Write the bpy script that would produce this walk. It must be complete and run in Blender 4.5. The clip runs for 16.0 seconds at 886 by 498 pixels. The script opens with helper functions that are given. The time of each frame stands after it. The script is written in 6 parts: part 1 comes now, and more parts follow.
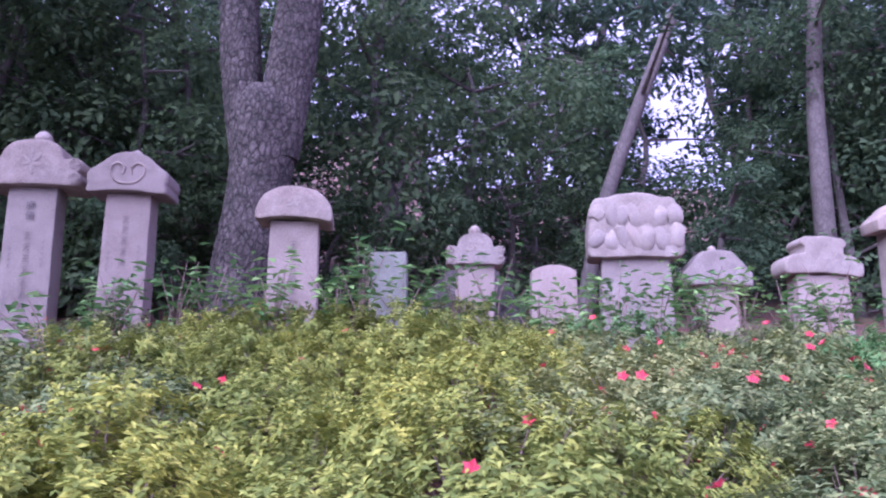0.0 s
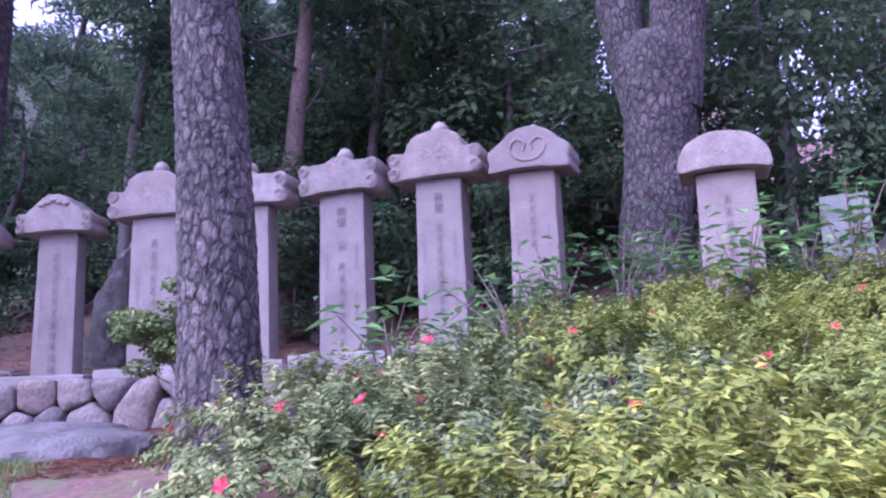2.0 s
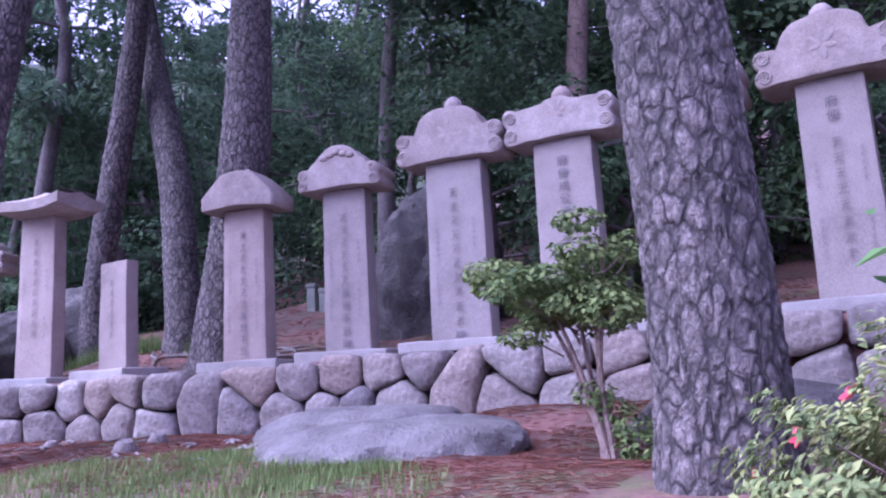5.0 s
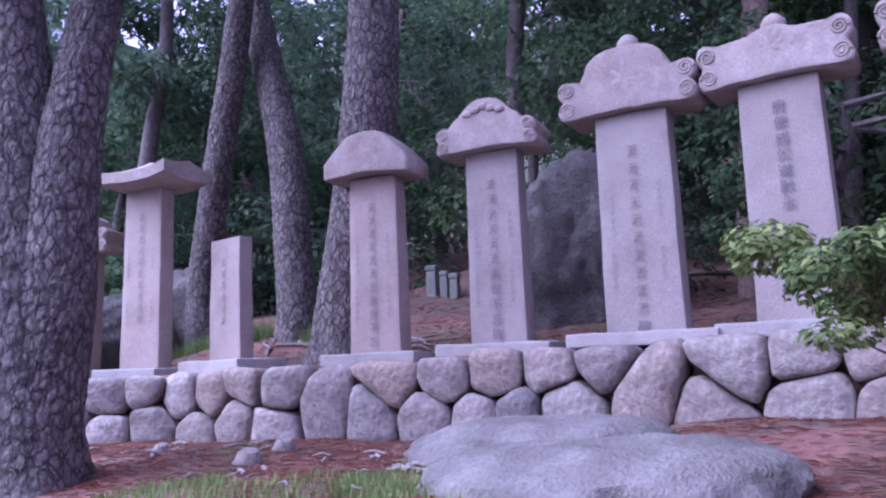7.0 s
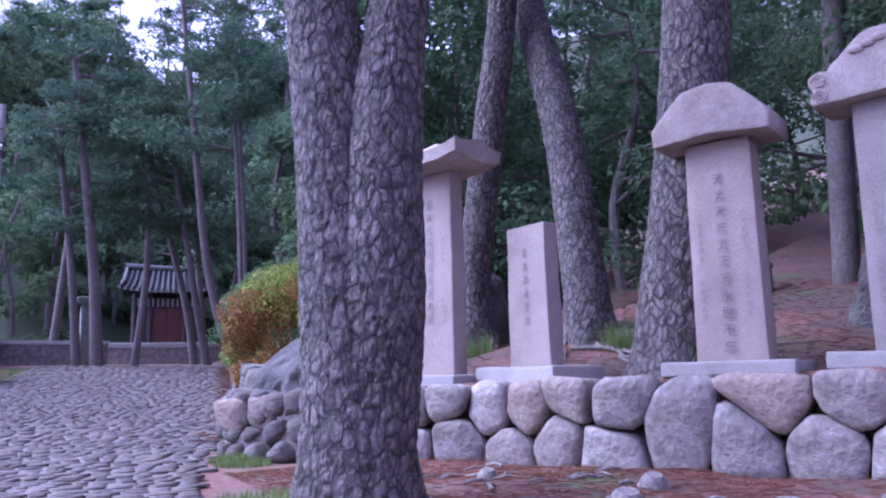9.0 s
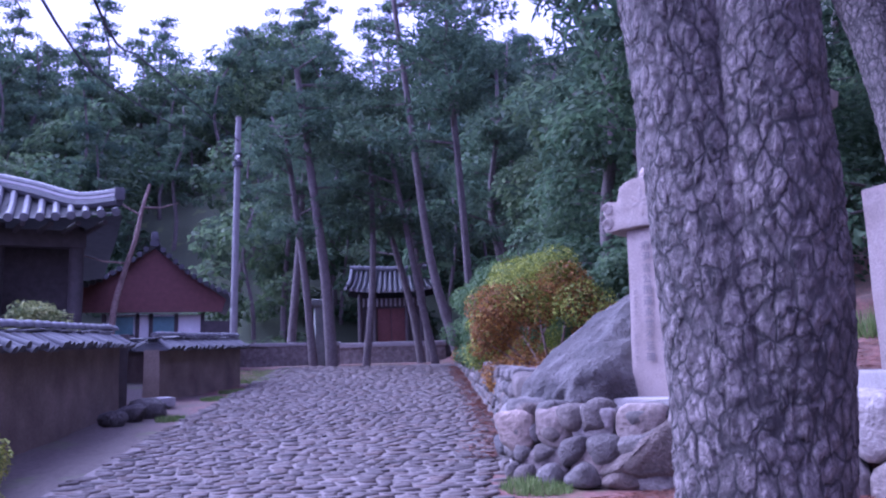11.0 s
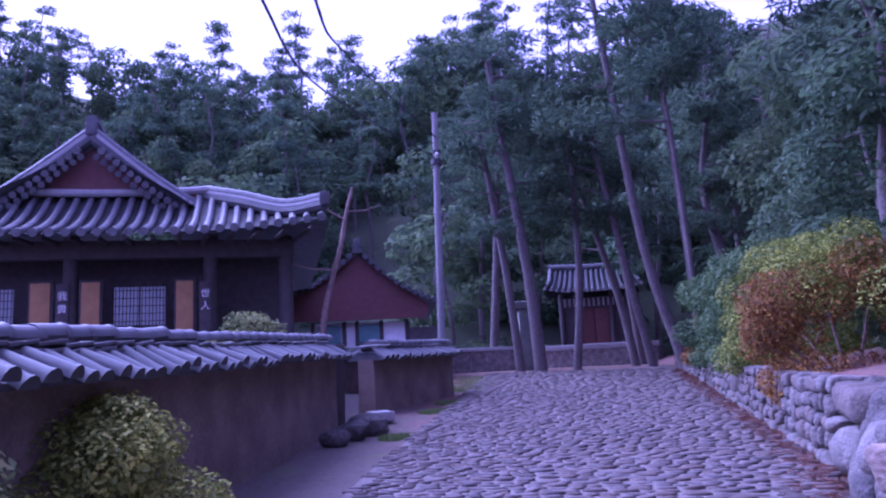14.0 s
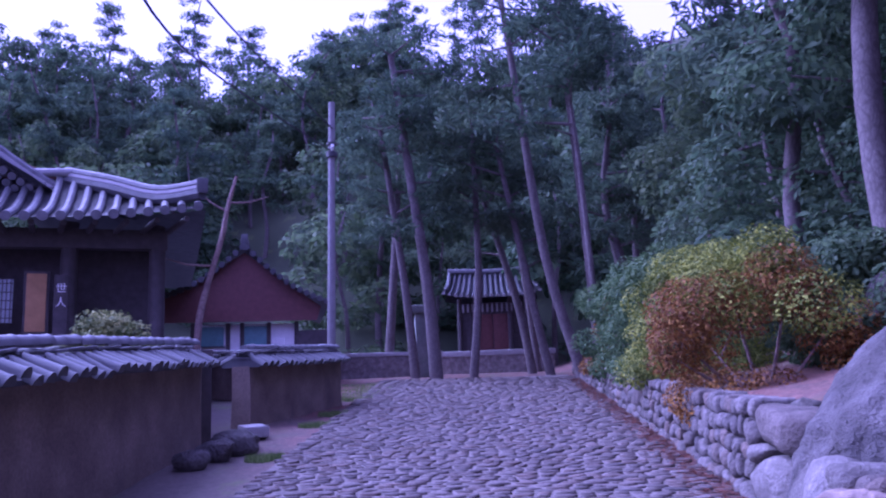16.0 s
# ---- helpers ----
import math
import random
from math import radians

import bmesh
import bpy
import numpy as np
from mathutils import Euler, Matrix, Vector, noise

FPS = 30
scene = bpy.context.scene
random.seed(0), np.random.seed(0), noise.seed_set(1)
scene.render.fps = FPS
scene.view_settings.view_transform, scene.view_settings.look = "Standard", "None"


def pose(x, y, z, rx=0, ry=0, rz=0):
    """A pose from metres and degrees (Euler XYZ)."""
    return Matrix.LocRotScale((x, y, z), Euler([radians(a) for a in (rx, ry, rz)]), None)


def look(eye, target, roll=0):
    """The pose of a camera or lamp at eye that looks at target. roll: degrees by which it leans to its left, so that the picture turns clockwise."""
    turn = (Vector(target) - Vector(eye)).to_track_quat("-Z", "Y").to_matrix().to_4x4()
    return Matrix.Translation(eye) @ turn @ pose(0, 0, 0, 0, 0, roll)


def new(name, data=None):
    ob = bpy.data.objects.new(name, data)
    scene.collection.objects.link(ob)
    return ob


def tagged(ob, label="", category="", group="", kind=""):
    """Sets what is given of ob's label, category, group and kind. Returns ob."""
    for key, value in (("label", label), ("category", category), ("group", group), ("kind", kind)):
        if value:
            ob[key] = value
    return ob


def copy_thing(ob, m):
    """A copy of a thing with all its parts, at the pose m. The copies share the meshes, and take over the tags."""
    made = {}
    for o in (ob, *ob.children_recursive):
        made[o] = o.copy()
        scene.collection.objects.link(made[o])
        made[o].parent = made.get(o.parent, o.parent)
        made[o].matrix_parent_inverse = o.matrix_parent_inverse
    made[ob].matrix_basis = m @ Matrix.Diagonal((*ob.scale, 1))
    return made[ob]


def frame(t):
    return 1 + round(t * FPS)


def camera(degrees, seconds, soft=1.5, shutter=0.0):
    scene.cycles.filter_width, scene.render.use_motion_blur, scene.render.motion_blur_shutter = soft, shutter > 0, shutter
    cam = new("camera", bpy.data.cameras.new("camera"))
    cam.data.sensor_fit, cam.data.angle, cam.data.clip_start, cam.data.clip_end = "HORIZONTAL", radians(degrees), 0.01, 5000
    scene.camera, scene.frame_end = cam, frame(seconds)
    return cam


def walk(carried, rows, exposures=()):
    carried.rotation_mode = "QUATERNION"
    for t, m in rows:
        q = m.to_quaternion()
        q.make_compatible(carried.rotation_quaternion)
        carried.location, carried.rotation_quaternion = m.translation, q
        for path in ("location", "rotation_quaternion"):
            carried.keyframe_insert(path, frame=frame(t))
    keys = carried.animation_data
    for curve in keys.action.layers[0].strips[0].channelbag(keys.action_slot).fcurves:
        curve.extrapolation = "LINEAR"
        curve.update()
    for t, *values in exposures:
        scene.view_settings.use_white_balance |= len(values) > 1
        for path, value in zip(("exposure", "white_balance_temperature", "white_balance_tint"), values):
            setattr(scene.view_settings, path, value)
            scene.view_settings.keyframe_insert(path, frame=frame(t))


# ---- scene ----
cam = camera(58.4, 16.0, soft=2.2)
EXPOSURES = [(0.0, 2.26, 4930, 38), (1.0, 2.36, 4830, 42), (3.5, 2.45, 4700, 40), (7.0, 2.4, 4730, 33), (9.0, 2.45, 4600, 30), (12.5, 2.15, 4380, 55), (16.0, 2.0, 4310, 63)]
PATH = [
    (0, (-0.036, -0.018, 1.251), (-0.015, 1.94, 1.659), 0.3),
    (0.5, (-0.261, 0.233, 1.203), (-0.431, 2.181, 1.626), -0.4),
    (1, (-0.624, 0.505, 1.228), (-1.043, 2.412, 1.664), -0.6),
    (1.5, (-1.063, 0.687, 1.27), (-1.636, 2.557, 1.688), -1.6),
    (2, (-1.346, 0.911, 1.285), (-2.115, 2.718, 1.665), -1.9),
    (2.5, (-1.742, 1.146, 1.313), (-2.624, 2.899, 1.7), -3.1),
    (3, (-2.231, 1.287, 1.283), (-3.198, 2.991, 1.687), -3.1),
    (3.5, (-2.564, 1.499, 1.351), (-3.576, 3.179, 1.741), -2.8),
    (4, (-2.991, 1.725, 1.347), (-4.049, 3.384, 1.708), -3.0),
    (4.5, (-3.43, 1.784, 1.381), (-4.564, 3.397, 1.718), -2.8),
    (6.8, (-5.281, 2.524, 1.513), (-6.597, 3.997, 1.827), -1.9),
    (7, (-5.448, 2.584, 1.557), (-6.799, 4.028, 1.859), -1.7),
    (7.5, (-5.904, 2.636, 1.656), (-7.352, 3.983, 1.954), -1.2),
    (8, (-6.43, 2.605, 1.664), (-7.887, 3.94, 1.97), -1.3),
    (8.5, (-6.883, 2.607, 1.631), (-8.414, 3.858, 1.937), -1.2),
    (9, (-7.357, 2.622, 1.702), (-9.029, 3.675, 2.01), -1.0),
    (9.5, (-7.862, 2.551, 1.73), (-9.56, 3.57, 2.012), -1.9),
    (10, (-8.29, 2.522, 1.796), (-10.074, 3.377, 2.088), -1.9),
    (10.2, (-8.456, 2.581, 1.79), (-10.3, 3.295, 2.087), -1.5),
    (12.3, (-9.922, 2.166, 1.921), (-11.824, 2.703, 2.227), -2.0),
    (12.5, (-10.091, 2.131, 1.919), (-11.997, 2.652, 2.223), -2.1),
    (13, (-10.453, 2.044, 1.972), (-12.369, 2.529, 2.275), -2.2),
    (13.5, (-10.642, 2.11, 1.977), (-12.604, 2.324, 2.297), -2.2),
    (14, (-10.963, 2.124, 1.976), (-12.931, 2.266, 2.305), -2.7),
    (14.5, (-11.254, 2.155, 2.014), (-13.223, 2.295, 2.338), -3.2),
    (15, (-11.563, 2.246, 2.014), (-13.532, 2.379, 2.338), -3.2),
    (15.5, (-11.792, 2.362, 2.046), (-13.758, 2.531, 2.369), -2.3),
    (16, (-12.163, 2.423, 2.091), (-14.097, 2.811, 2.418), -2.1),
]
walk(cam, [(t, look(eye, target, roll)) for t, eye, target, roll in PATH], EXPOSURES)

# ---- world and sun ----
SUN_EL, SUN_AZ = radians(44), radians(-145)      # azimuth from +y towards +x
world = bpy.data.worlds.new("sky")
scene.world = world
world.use_nodes = True
wn = world.node_tree
sky = wn.nodes.new("ShaderNodeTexSky")
sky.sky_type, sky.sun_disc = "NISHITA", False
sky.sun_elevation, sky.sun_rotation = SUN_EL, SUN_AZ
sky.air_density, sky.dust_density, sky.ozone_density = 1.0, 4.0, 1.0
veil = wn.nodes.new("ShaderNodeMix")          # thin cloud evens the sky out
veil.data_type = "RGBA"
veil.inputs[0].default_value = 0.85
veil.inputs[7].default_value = (3.15, 2.62, 3.6, 1)
wn.links.new(sky.outputs[0], veil.inputs[6])
wn.links.new(veil.outputs[2], wn.nodes["Background"].inputs[0])
wn.nodes["Background"].inputs[1].default_value = 0.1
sun_data = bpy.data.lights.new("sun", "SUN")
sun_data.energy, sun_data.angle, sun_data.color = 1.75, radians(60), (1.0, 0.95, 0.9)
sun = new("sun", sun_data)
sun_dir = Vector((math.sin(SUN_AZ) * math.cos(SUN_EL), math.cos(SUN_AZ) * math.cos(SUN_EL), math.sin(SUN_EL)))
sun.matrix_world = look(sun_dir * 40, (0, 0, 0))

# ---- materials ----
def material(name, rough=0.8):
    m = bpy.data.materials.new(name)
    m.use_nodes = True
    b = m.node_tree.nodes["Principled BSDF"]
    b.inputs["Roughness"].default_value = rough
    return m, m.node_tree, b


def n_noise(nt, scale, detail=6.0, rough=0.6, vec=None, kind="ShaderNodeTexNoise"):
    n = nt.nodes.new(kind)
    n.inputs["Scale"].default_value = scale
    if kind == "ShaderNodeTexNoise":
        n.inputs["Detail"].default_value, n.inputs["Roughness"].default_value = detail, rough
    if vec is not None:
        nt.links.new(vec, n.inputs["Vector"])
    return n


def n_ramp(nt, fac, stops):
    r = nt.nodes.new("ShaderNodeValToRGB")
    while len(r.color_ramp.elements) < len(stops):
        r.color_ramp.elements.new(0.5)
    for e, (p, c) in zip(r.color_ramp.elements, stops):
        e.position, e.color = p, (*c, 1)
    nt.links.new(fac, r.inputs[0])
    return r.outputs[0]


def n_mix(nt, fac, a, b, mode="MIX"):
    x = nt.nodes.new("ShaderNodeMix")
    x.data_type, x.blend_type = "RGBA", mode
    for sock, v in ((x.inputs[0], fac), (x.inputs[6], a), (x.inputs[7], b)):
        if isinstance(v, (int, float)):
            sock.default_value = v
        elif isinstance(v, tuple):
            sock.default_value = (*v, 1)
        else:
            nt.links.new(v, sock)
    return x.outputs[2]


def n_bump(nt, bsdf, height, strength, dist):
    b = nt.nodes.new("ShaderNodeBump")
    b.inputs["Strength"].default_value, b.inputs["Distance"].default_value = strength, dist
    nt.links.new(height, b.inputs["Height"])
    nt.links.new(b.outputs[0], bsdf.inputs["Normal"])


def n_coord(nt, which="Object"):
    return nt.nodes.new("ShaderNodeTexCoord").outputs[which]


def mottled(name, dark, mid, light, scale, fine, rough=0.85, bump=0.4, dist=0.01, rand=0.25, stain=None, coord="Object"):
    """A mineral surface: broad mottling, fine grain, stains, and a shade that differs from piece to piece."""
    m, nt, b = material(name, rough)
    v = n_coord(nt, coord)
    big, small = n_noise(nt, scale, 5, 0.6, v), n_noise(nt, fine, 3, 0.7, v)
    col = n_ramp(nt, big.outputs[0], [(0.3, dark), (0.52, mid), (0.72, light)])
    grain = n_ramp(nt, small.outputs[0], [(0.3, (0.62, 0.62, 0.62)), (0.65, (1.08, 1.08, 1.08))])
    col = n_mix(nt, 0.8, col, grain, "MULTIPLY")
    if stain:
        s = n_noise(nt, scale * 0.6, 8, 0.7, v)
        mask = n_ramp(nt, s.outputs[0], [(0.52, (0, 0, 0)), (0.68, (0.8, 0.8, 0.8))])
        col = n_mix(nt, mask, col, stain)
    if rand:
        info = nt.nodes.new("ShaderNodeObjectInfo")
        tone = n_ramp(nt, info.outputs["Random"], [(0.0, (1 - rand, 1 - rand, 1 - rand * 0.9)), (0.25, (1 + rand * 0.3, 1 - rand * 0.1, 1 - rand * 0.4)), (0.5, (1 - rand * 0.5, 1 - rand * 0.55, 1 - rand * 0.55)), (0.75, (1.0, 0.97, 0.93)), (1.0, (1 + rand * 0.8, 1 + rand * 0.75, 1 + rand * 0.7))])
        col = n_mix(nt, 1.0, col, tone, "MULTIPLY")
    nt.links.new(col, b.inputs["Base Color"])
    add = nt.nodes.new("ShaderNodeMath")
    add.operation = "ADD"
    nt.links.new(big.outputs[0], add.inputs[0])
    nt.links.new(small.outputs[0], add.inputs[1])
    n_bump(nt, b, add.outputs[0], bump, dist)
    return m


def leafy(name, dark, mid, light, island=True, rough=0.65, trans=0.3):
    """Foliage: every leaf takes its own shade, and some light comes through it."""
    m, nt, b = material(name, rough)
    geo = nt.nodes.new("ShaderNodeNewGeometry")
    info = nt.nodes.new("ShaderNodeObjectInfo")
    patch = n_noise(nt, 1.6, 3, 0.5, geo.outputs["Position"])
    mixer = nt.nodes.new("ShaderNodeMath")
    mixer.operation = "MULTIPLY_ADD"
    nt.links.new(geo.outputs["Random Per Island"], mixer.inputs[0])
    mixer.inputs[1].default_value = 0.45
    sub = nt.nodes.new("ShaderNodeMath")
    sub.operation = "MULTIPLY"
    nt.links.new(patch.outputs[0], sub.inputs[0])
    sub.inputs[1].default_value = 0.62
    nt.links.new(sub.outputs[0], mixer.inputs[2])
    col = n_ramp(nt, mixer.outputs[0], [(0.2, dark), (0.52, mid), (0.82, light)])
    tone = n_ramp(nt, info.outputs["Random"], [(0.0, (0.8, 0.85, 0.9)), (1.0, (1.15, 1.1, 1.0))])
    col = n_mix(nt, 1.0, col, tone, "MULTIPLY")
    nt.links.new(col, b.inputs["Base Color"])
    b.inputs["Specular IOR Level"].default_value = 0.2
    tr = nt.nodes.new("ShaderNodeBsdfTranslucent")
    nt.links.new(col, tr.inputs[0])
    mx = nt.nodes.new("ShaderNodeMixShader")
    mx.inputs[0].default_value = trans
    nt.links.new(b.outputs[0], mx.inputs[1])
    nt.links.new(tr.outputs[0], mx.inputs[2])
    nt.links.new(mx.outputs[0], nt.nodes["Material Output"].inputs[0])
    return m


def barky(name, groove, plate, pale, scale=15.0, relief=0.45, plated=False):
    m, nt, b = material(name, 0.9)
    v = n_coord(nt)
    mp = nt.nodes.new("ShaderNodeMapping")
    mp.inputs["Scale"].default_value = (1, 1, 0.55)
    nt.links.new(v, mp.inputs[0])
    warp = n_noise(nt, 7, 4, 0.6, mp.outputs[0])
    vec = n_mix(nt, 0.09, mp.outputs[0], warp.outputs["Color"])
    vo = nt.nodes.new("ShaderNodeTexVoronoi")
    vo.feature = "DISTANCE_TO_EDGE"
    vo.inputs["Scale"].default_value = scale
    nt.links.new(vec, vo.inputs["Vector"])
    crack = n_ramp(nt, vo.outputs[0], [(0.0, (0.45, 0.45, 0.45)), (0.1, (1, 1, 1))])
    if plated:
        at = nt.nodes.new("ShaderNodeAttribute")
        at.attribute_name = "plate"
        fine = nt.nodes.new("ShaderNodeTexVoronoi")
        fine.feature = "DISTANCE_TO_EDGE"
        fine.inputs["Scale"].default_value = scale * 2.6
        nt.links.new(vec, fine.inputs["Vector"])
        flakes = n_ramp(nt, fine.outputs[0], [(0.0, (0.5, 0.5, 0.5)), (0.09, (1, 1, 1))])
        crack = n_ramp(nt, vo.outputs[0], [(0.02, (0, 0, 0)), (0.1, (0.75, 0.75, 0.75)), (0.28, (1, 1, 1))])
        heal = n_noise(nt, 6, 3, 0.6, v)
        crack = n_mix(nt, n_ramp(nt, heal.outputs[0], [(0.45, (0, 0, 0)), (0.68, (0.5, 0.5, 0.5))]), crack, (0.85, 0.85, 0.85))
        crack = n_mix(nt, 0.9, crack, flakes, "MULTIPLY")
        # Sunken cracks are darkened in colour too, deepening the shade in them.
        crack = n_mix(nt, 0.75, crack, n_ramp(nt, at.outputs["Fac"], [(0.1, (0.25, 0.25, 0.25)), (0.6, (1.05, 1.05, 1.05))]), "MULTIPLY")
    grain = n_noise(nt, 40, 5, 0.7, mp.outputs[0])
    broad = n_noise(nt, 2.2, 4, 0.6, v)
    tone = n_ramp(nt, grain.outputs[0], [(0.36, plate), (0.64, pale)])
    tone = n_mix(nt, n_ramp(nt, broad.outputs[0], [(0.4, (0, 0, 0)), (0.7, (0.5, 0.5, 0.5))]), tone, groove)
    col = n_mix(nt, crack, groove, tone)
    nt.links.new(col, b.inputs["Base Color"])
    h = n_mix(nt, 0.6, crack, grain.outputs[0])
    n_bump(nt, b, h, relief, 0.03)
    return m


def plain(name, colour, rough=0.6, vary=0.15, scale=6.0, bump=0.15, metal=0.0):
    m, nt, b = material(name, rough)
    b.inputs["Metallic"].default_value = metal
    v = n_coord(nt)
    a = n_noise(nt, scale, 6, 0.65, v)
    lo, hi = tuple(c * (1 - vary) for c in colour), tuple(min(1, c * (1 + vary)) for c in colour)
    nt.links.new(n_ramp(nt, a.outputs[0], [(0.3, lo), (0.7, hi)]), b.inputs["Base Color"])
    n_bump(nt, b, n_noise(nt, scale * 8, 4, 0.7, v).outputs[0], bump, 0.01)
    return m


STONE_PINK = mottled("pink_granite", (0.24, 0.192, 0.176), (0.308, 0.252, 0.232), (0.36, 0.304, 0.284), 2.2, 70, 0.85, 0.25, 0.006, 0.14, (0.272, 0.216, 0.2))
STONE_PALE = mottled("pale_granite", (0.215, 0.183, 0.172), (0.278, 0.24, 0.224), (0.325, 0.285, 0.266), 2.0, 70, 0.85, 0.25, 0.006, 0.14, (0.267, 0.23, 0.222))
STONE_GREEN = mottled("mossy_granite", (0.13, 0.14, 0.125), (0.19, 0.2, 0.18), (0.27, 0.275, 0.255), 2.5, 60, 0.9, 0.3, 0.006, 0.1, (0.18, 0.22, 0.16))
STONE_CAP = mottled("weathered_cap_stone", (0.238, 0.194, 0.18), (0.324, 0.274, 0.252), (0.389, 0.338, 0.317), 3.0, 55, 0.9, 0.4, 0.008, 0.15, (0.173, 0.144, 0.144))
PLINTH = mottled("plinth_granite", (0.23, 0.212, 0.206), (0.29, 0.27, 0.262), (0.34, 0.32, 0.31), 3.0, 80, 0.85, 0.3, 0.006, 0.1)
BOULDER = mottled("field_stone", (0.13, 0.11, 0.105), (0.24, 0.212, 0.2), (0.37, 0.345, 0.325), 4.5, 17, 0.9, 0.7, 0.03, 0.42, (0.13, 0.118, 0.115))
ROCK_PALE = mottled("worn_pale_rock", (0.0842, 0.0737, 0.0702), (0.154, 0.14, 0.133), (0.218, 0.2, 0.193), 1.6, 24, 0.92, 0.8, 0.04, 0.0, (0.105, 0.0913, 0.0881))
ROCK = mottled("outcrop_rock", (0.05, 0.043, 0.041), (0.1, 0.088, 0.084), (0.19, 0.17, 0.165), 2.6, 22, 0.92, 1.0, 0.06, 0.0, (0.07, 0.064, 0.064))
# Field stone again, darker: the lane's tree shade put into its colour.
SHADED_STONE = mottled("shaded_field_stone", (0.085, 0.074, 0.07), (0.15, 0.135, 0.128), (0.235, 0.217, 0.207), 4.5, 34, 0.9, 0.9, 0.03, 0.42, (0.1, 0.088, 0.084))
COBBLE = mottled("cobble_stone", (0.058, 0.045, 0.04), (0.095, 0.077, 0.07), (0.145, 0.124, 0.115), 4.0, 40, 0.75, 0.5, 0.01, 0.4)
INK = plain("carved_letter", (0.15, 0.13, 0.14), 0.9)
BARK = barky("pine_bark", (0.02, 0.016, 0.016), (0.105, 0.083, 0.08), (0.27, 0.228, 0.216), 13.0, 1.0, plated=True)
TWIG = barky("twig_bark", (0.06, 0.05, 0.045), (0.16, 0.13, 0.12), (0.28, 0.24, 0.22))
BARK_RED = barky("red_pine_bark", (0.07, 0.045, 0.04), (0.19, 0.13, 0.11), (0.30, 0.22, 0.19), 11.0, 0.4)
BARK_FAR = barky("forest_bark", (0.05, 0.04, 0.04), (0.10, 0.08, 0.078), (0.17, 0.145, 0.14), 9.0, 0.3)
LEAF_AZALEA = leafy("azalea_leaf", (0.062, 0.098, 0.042), (0.185, 0.228, 0.088), (0.42, 0.43, 0.175))
LEAF_EVERGREEN = leafy("evergreen_leaf", (0.04, 0.08, 0.035), (0.09, 0.15, 0.055), (0.17, 0.24, 0.09))
LEAF_SHRUB = leafy("shrub_leaf", (0.05, 0.085, 0.035), (0.12, 0.165, 0.055), (0.26, 0.31, 0.11))
LEAF_FRESH = leafy("fresh_leaf", (0.08, 0.17, 0.06), (0.16, 0.30, 0.1), (0.28, 0.42, 0.15))
LEAF_YELLOW = leafy("yellow_shrub_leaf", (0.085, 0.12, 0.028), (0.235, 0.275, 0.06), (0.46, 0.455, 0.1))
LEAF_ORANGE = leafy("orange_shrub_leaf", (0.055, 0.032, 0.015), (0.17, 0.078, 0.024), (0.34, 0.19, 0.04))
LEAF_GOLD = leafy("golden_shrub_leaf", (0.045, 0.068, 0.015), (0.15, 0.185, 0.03), (0.36, 0.38, 0.06))
LEAF_DARK = leafy("forest_leaf", (0.04, 0.07, 0.04), (0.085, 0.135, 0.07), (0.14, 0.2, 0.1), trans=0.5)
NEEDLE = leafy("pine_needle", (0.042, 0.07, 0.048), (0.075, 0.12, 0.075), (0.12, 0.17, 0.1), trans=0.45)
GRASS = leafy("grass_blade", (0.06, 0.095, 0.03), (0.14, 0.2, 0.06), (0.26, 0.32, 0.12))
PETAL = leafy("azalea_petal", (0.5, 0.03, 0.06), (0.68, 0.07, 0.11), (0.75, 0.2, 0.24))
NEEDLE_DRY = leafy("dry_needle", (0.1, 0.043, 0.034), (0.2, 0.09, 0.07), (0.34, 0.175, 0.14), trans=0.1)
TILE = plain("roof_tile", (0.058, 0.058, 0.062), 0.65, 0.35, 5, 0.3)
# Paler than TILE: sky sheen on the tile tops put into the colour.
TILE_PALE = plain("pale_sheen_tile", (0.1, 0.099, 0.104), 0.62, 0.35, 5, 0.25)
LIME = plain("lime_mortar", (0.272, 0.264, 0.26), 0.85, 0.12)
EARTH = mottled("earth_plaster", (0.13, 0.095, 0.075), (0.19, 0.145, 0.115), (0.26, 0.2, 0.165), 1.5, 30, 0.95, 0.4, 0.012, 0.0, (0.1, 0.08, 0.07))
RED_BOARD = plain("red_painted_board", (0.115, 0.042, 0.038), 0.7, 0.2)
WOOD_DARK = plain("dark_timber", (0.06, 0.05, 0.05), 0.75, 0.3)
WOOD_OCHRE = plain("ochre_panel", (0.33, 0.18, 0.07), 0.7, 0.15)
PAPER = plain("window_paper", (0.3, 0.32, 0.34), 0.8, 0.1)
WHITE = plain("white_plaster", (0.75, 0.74, 0.74), 0.8, 0.06)
TEAL = plain("teal_shutter", (0.12, 0.25, 0.26), 0.5, 0.15)
POLE = plain("pole_concrete", (0.2, 0.19, 0.19), 0.85, 0.15)
CONCRETE = plain("grey_concrete", (0.3, 0.285, 0.28), 0.85, 0.15)
WIRE = plain("black_cable", (0.03, 0.03, 0.035), 0.6, 0.1)


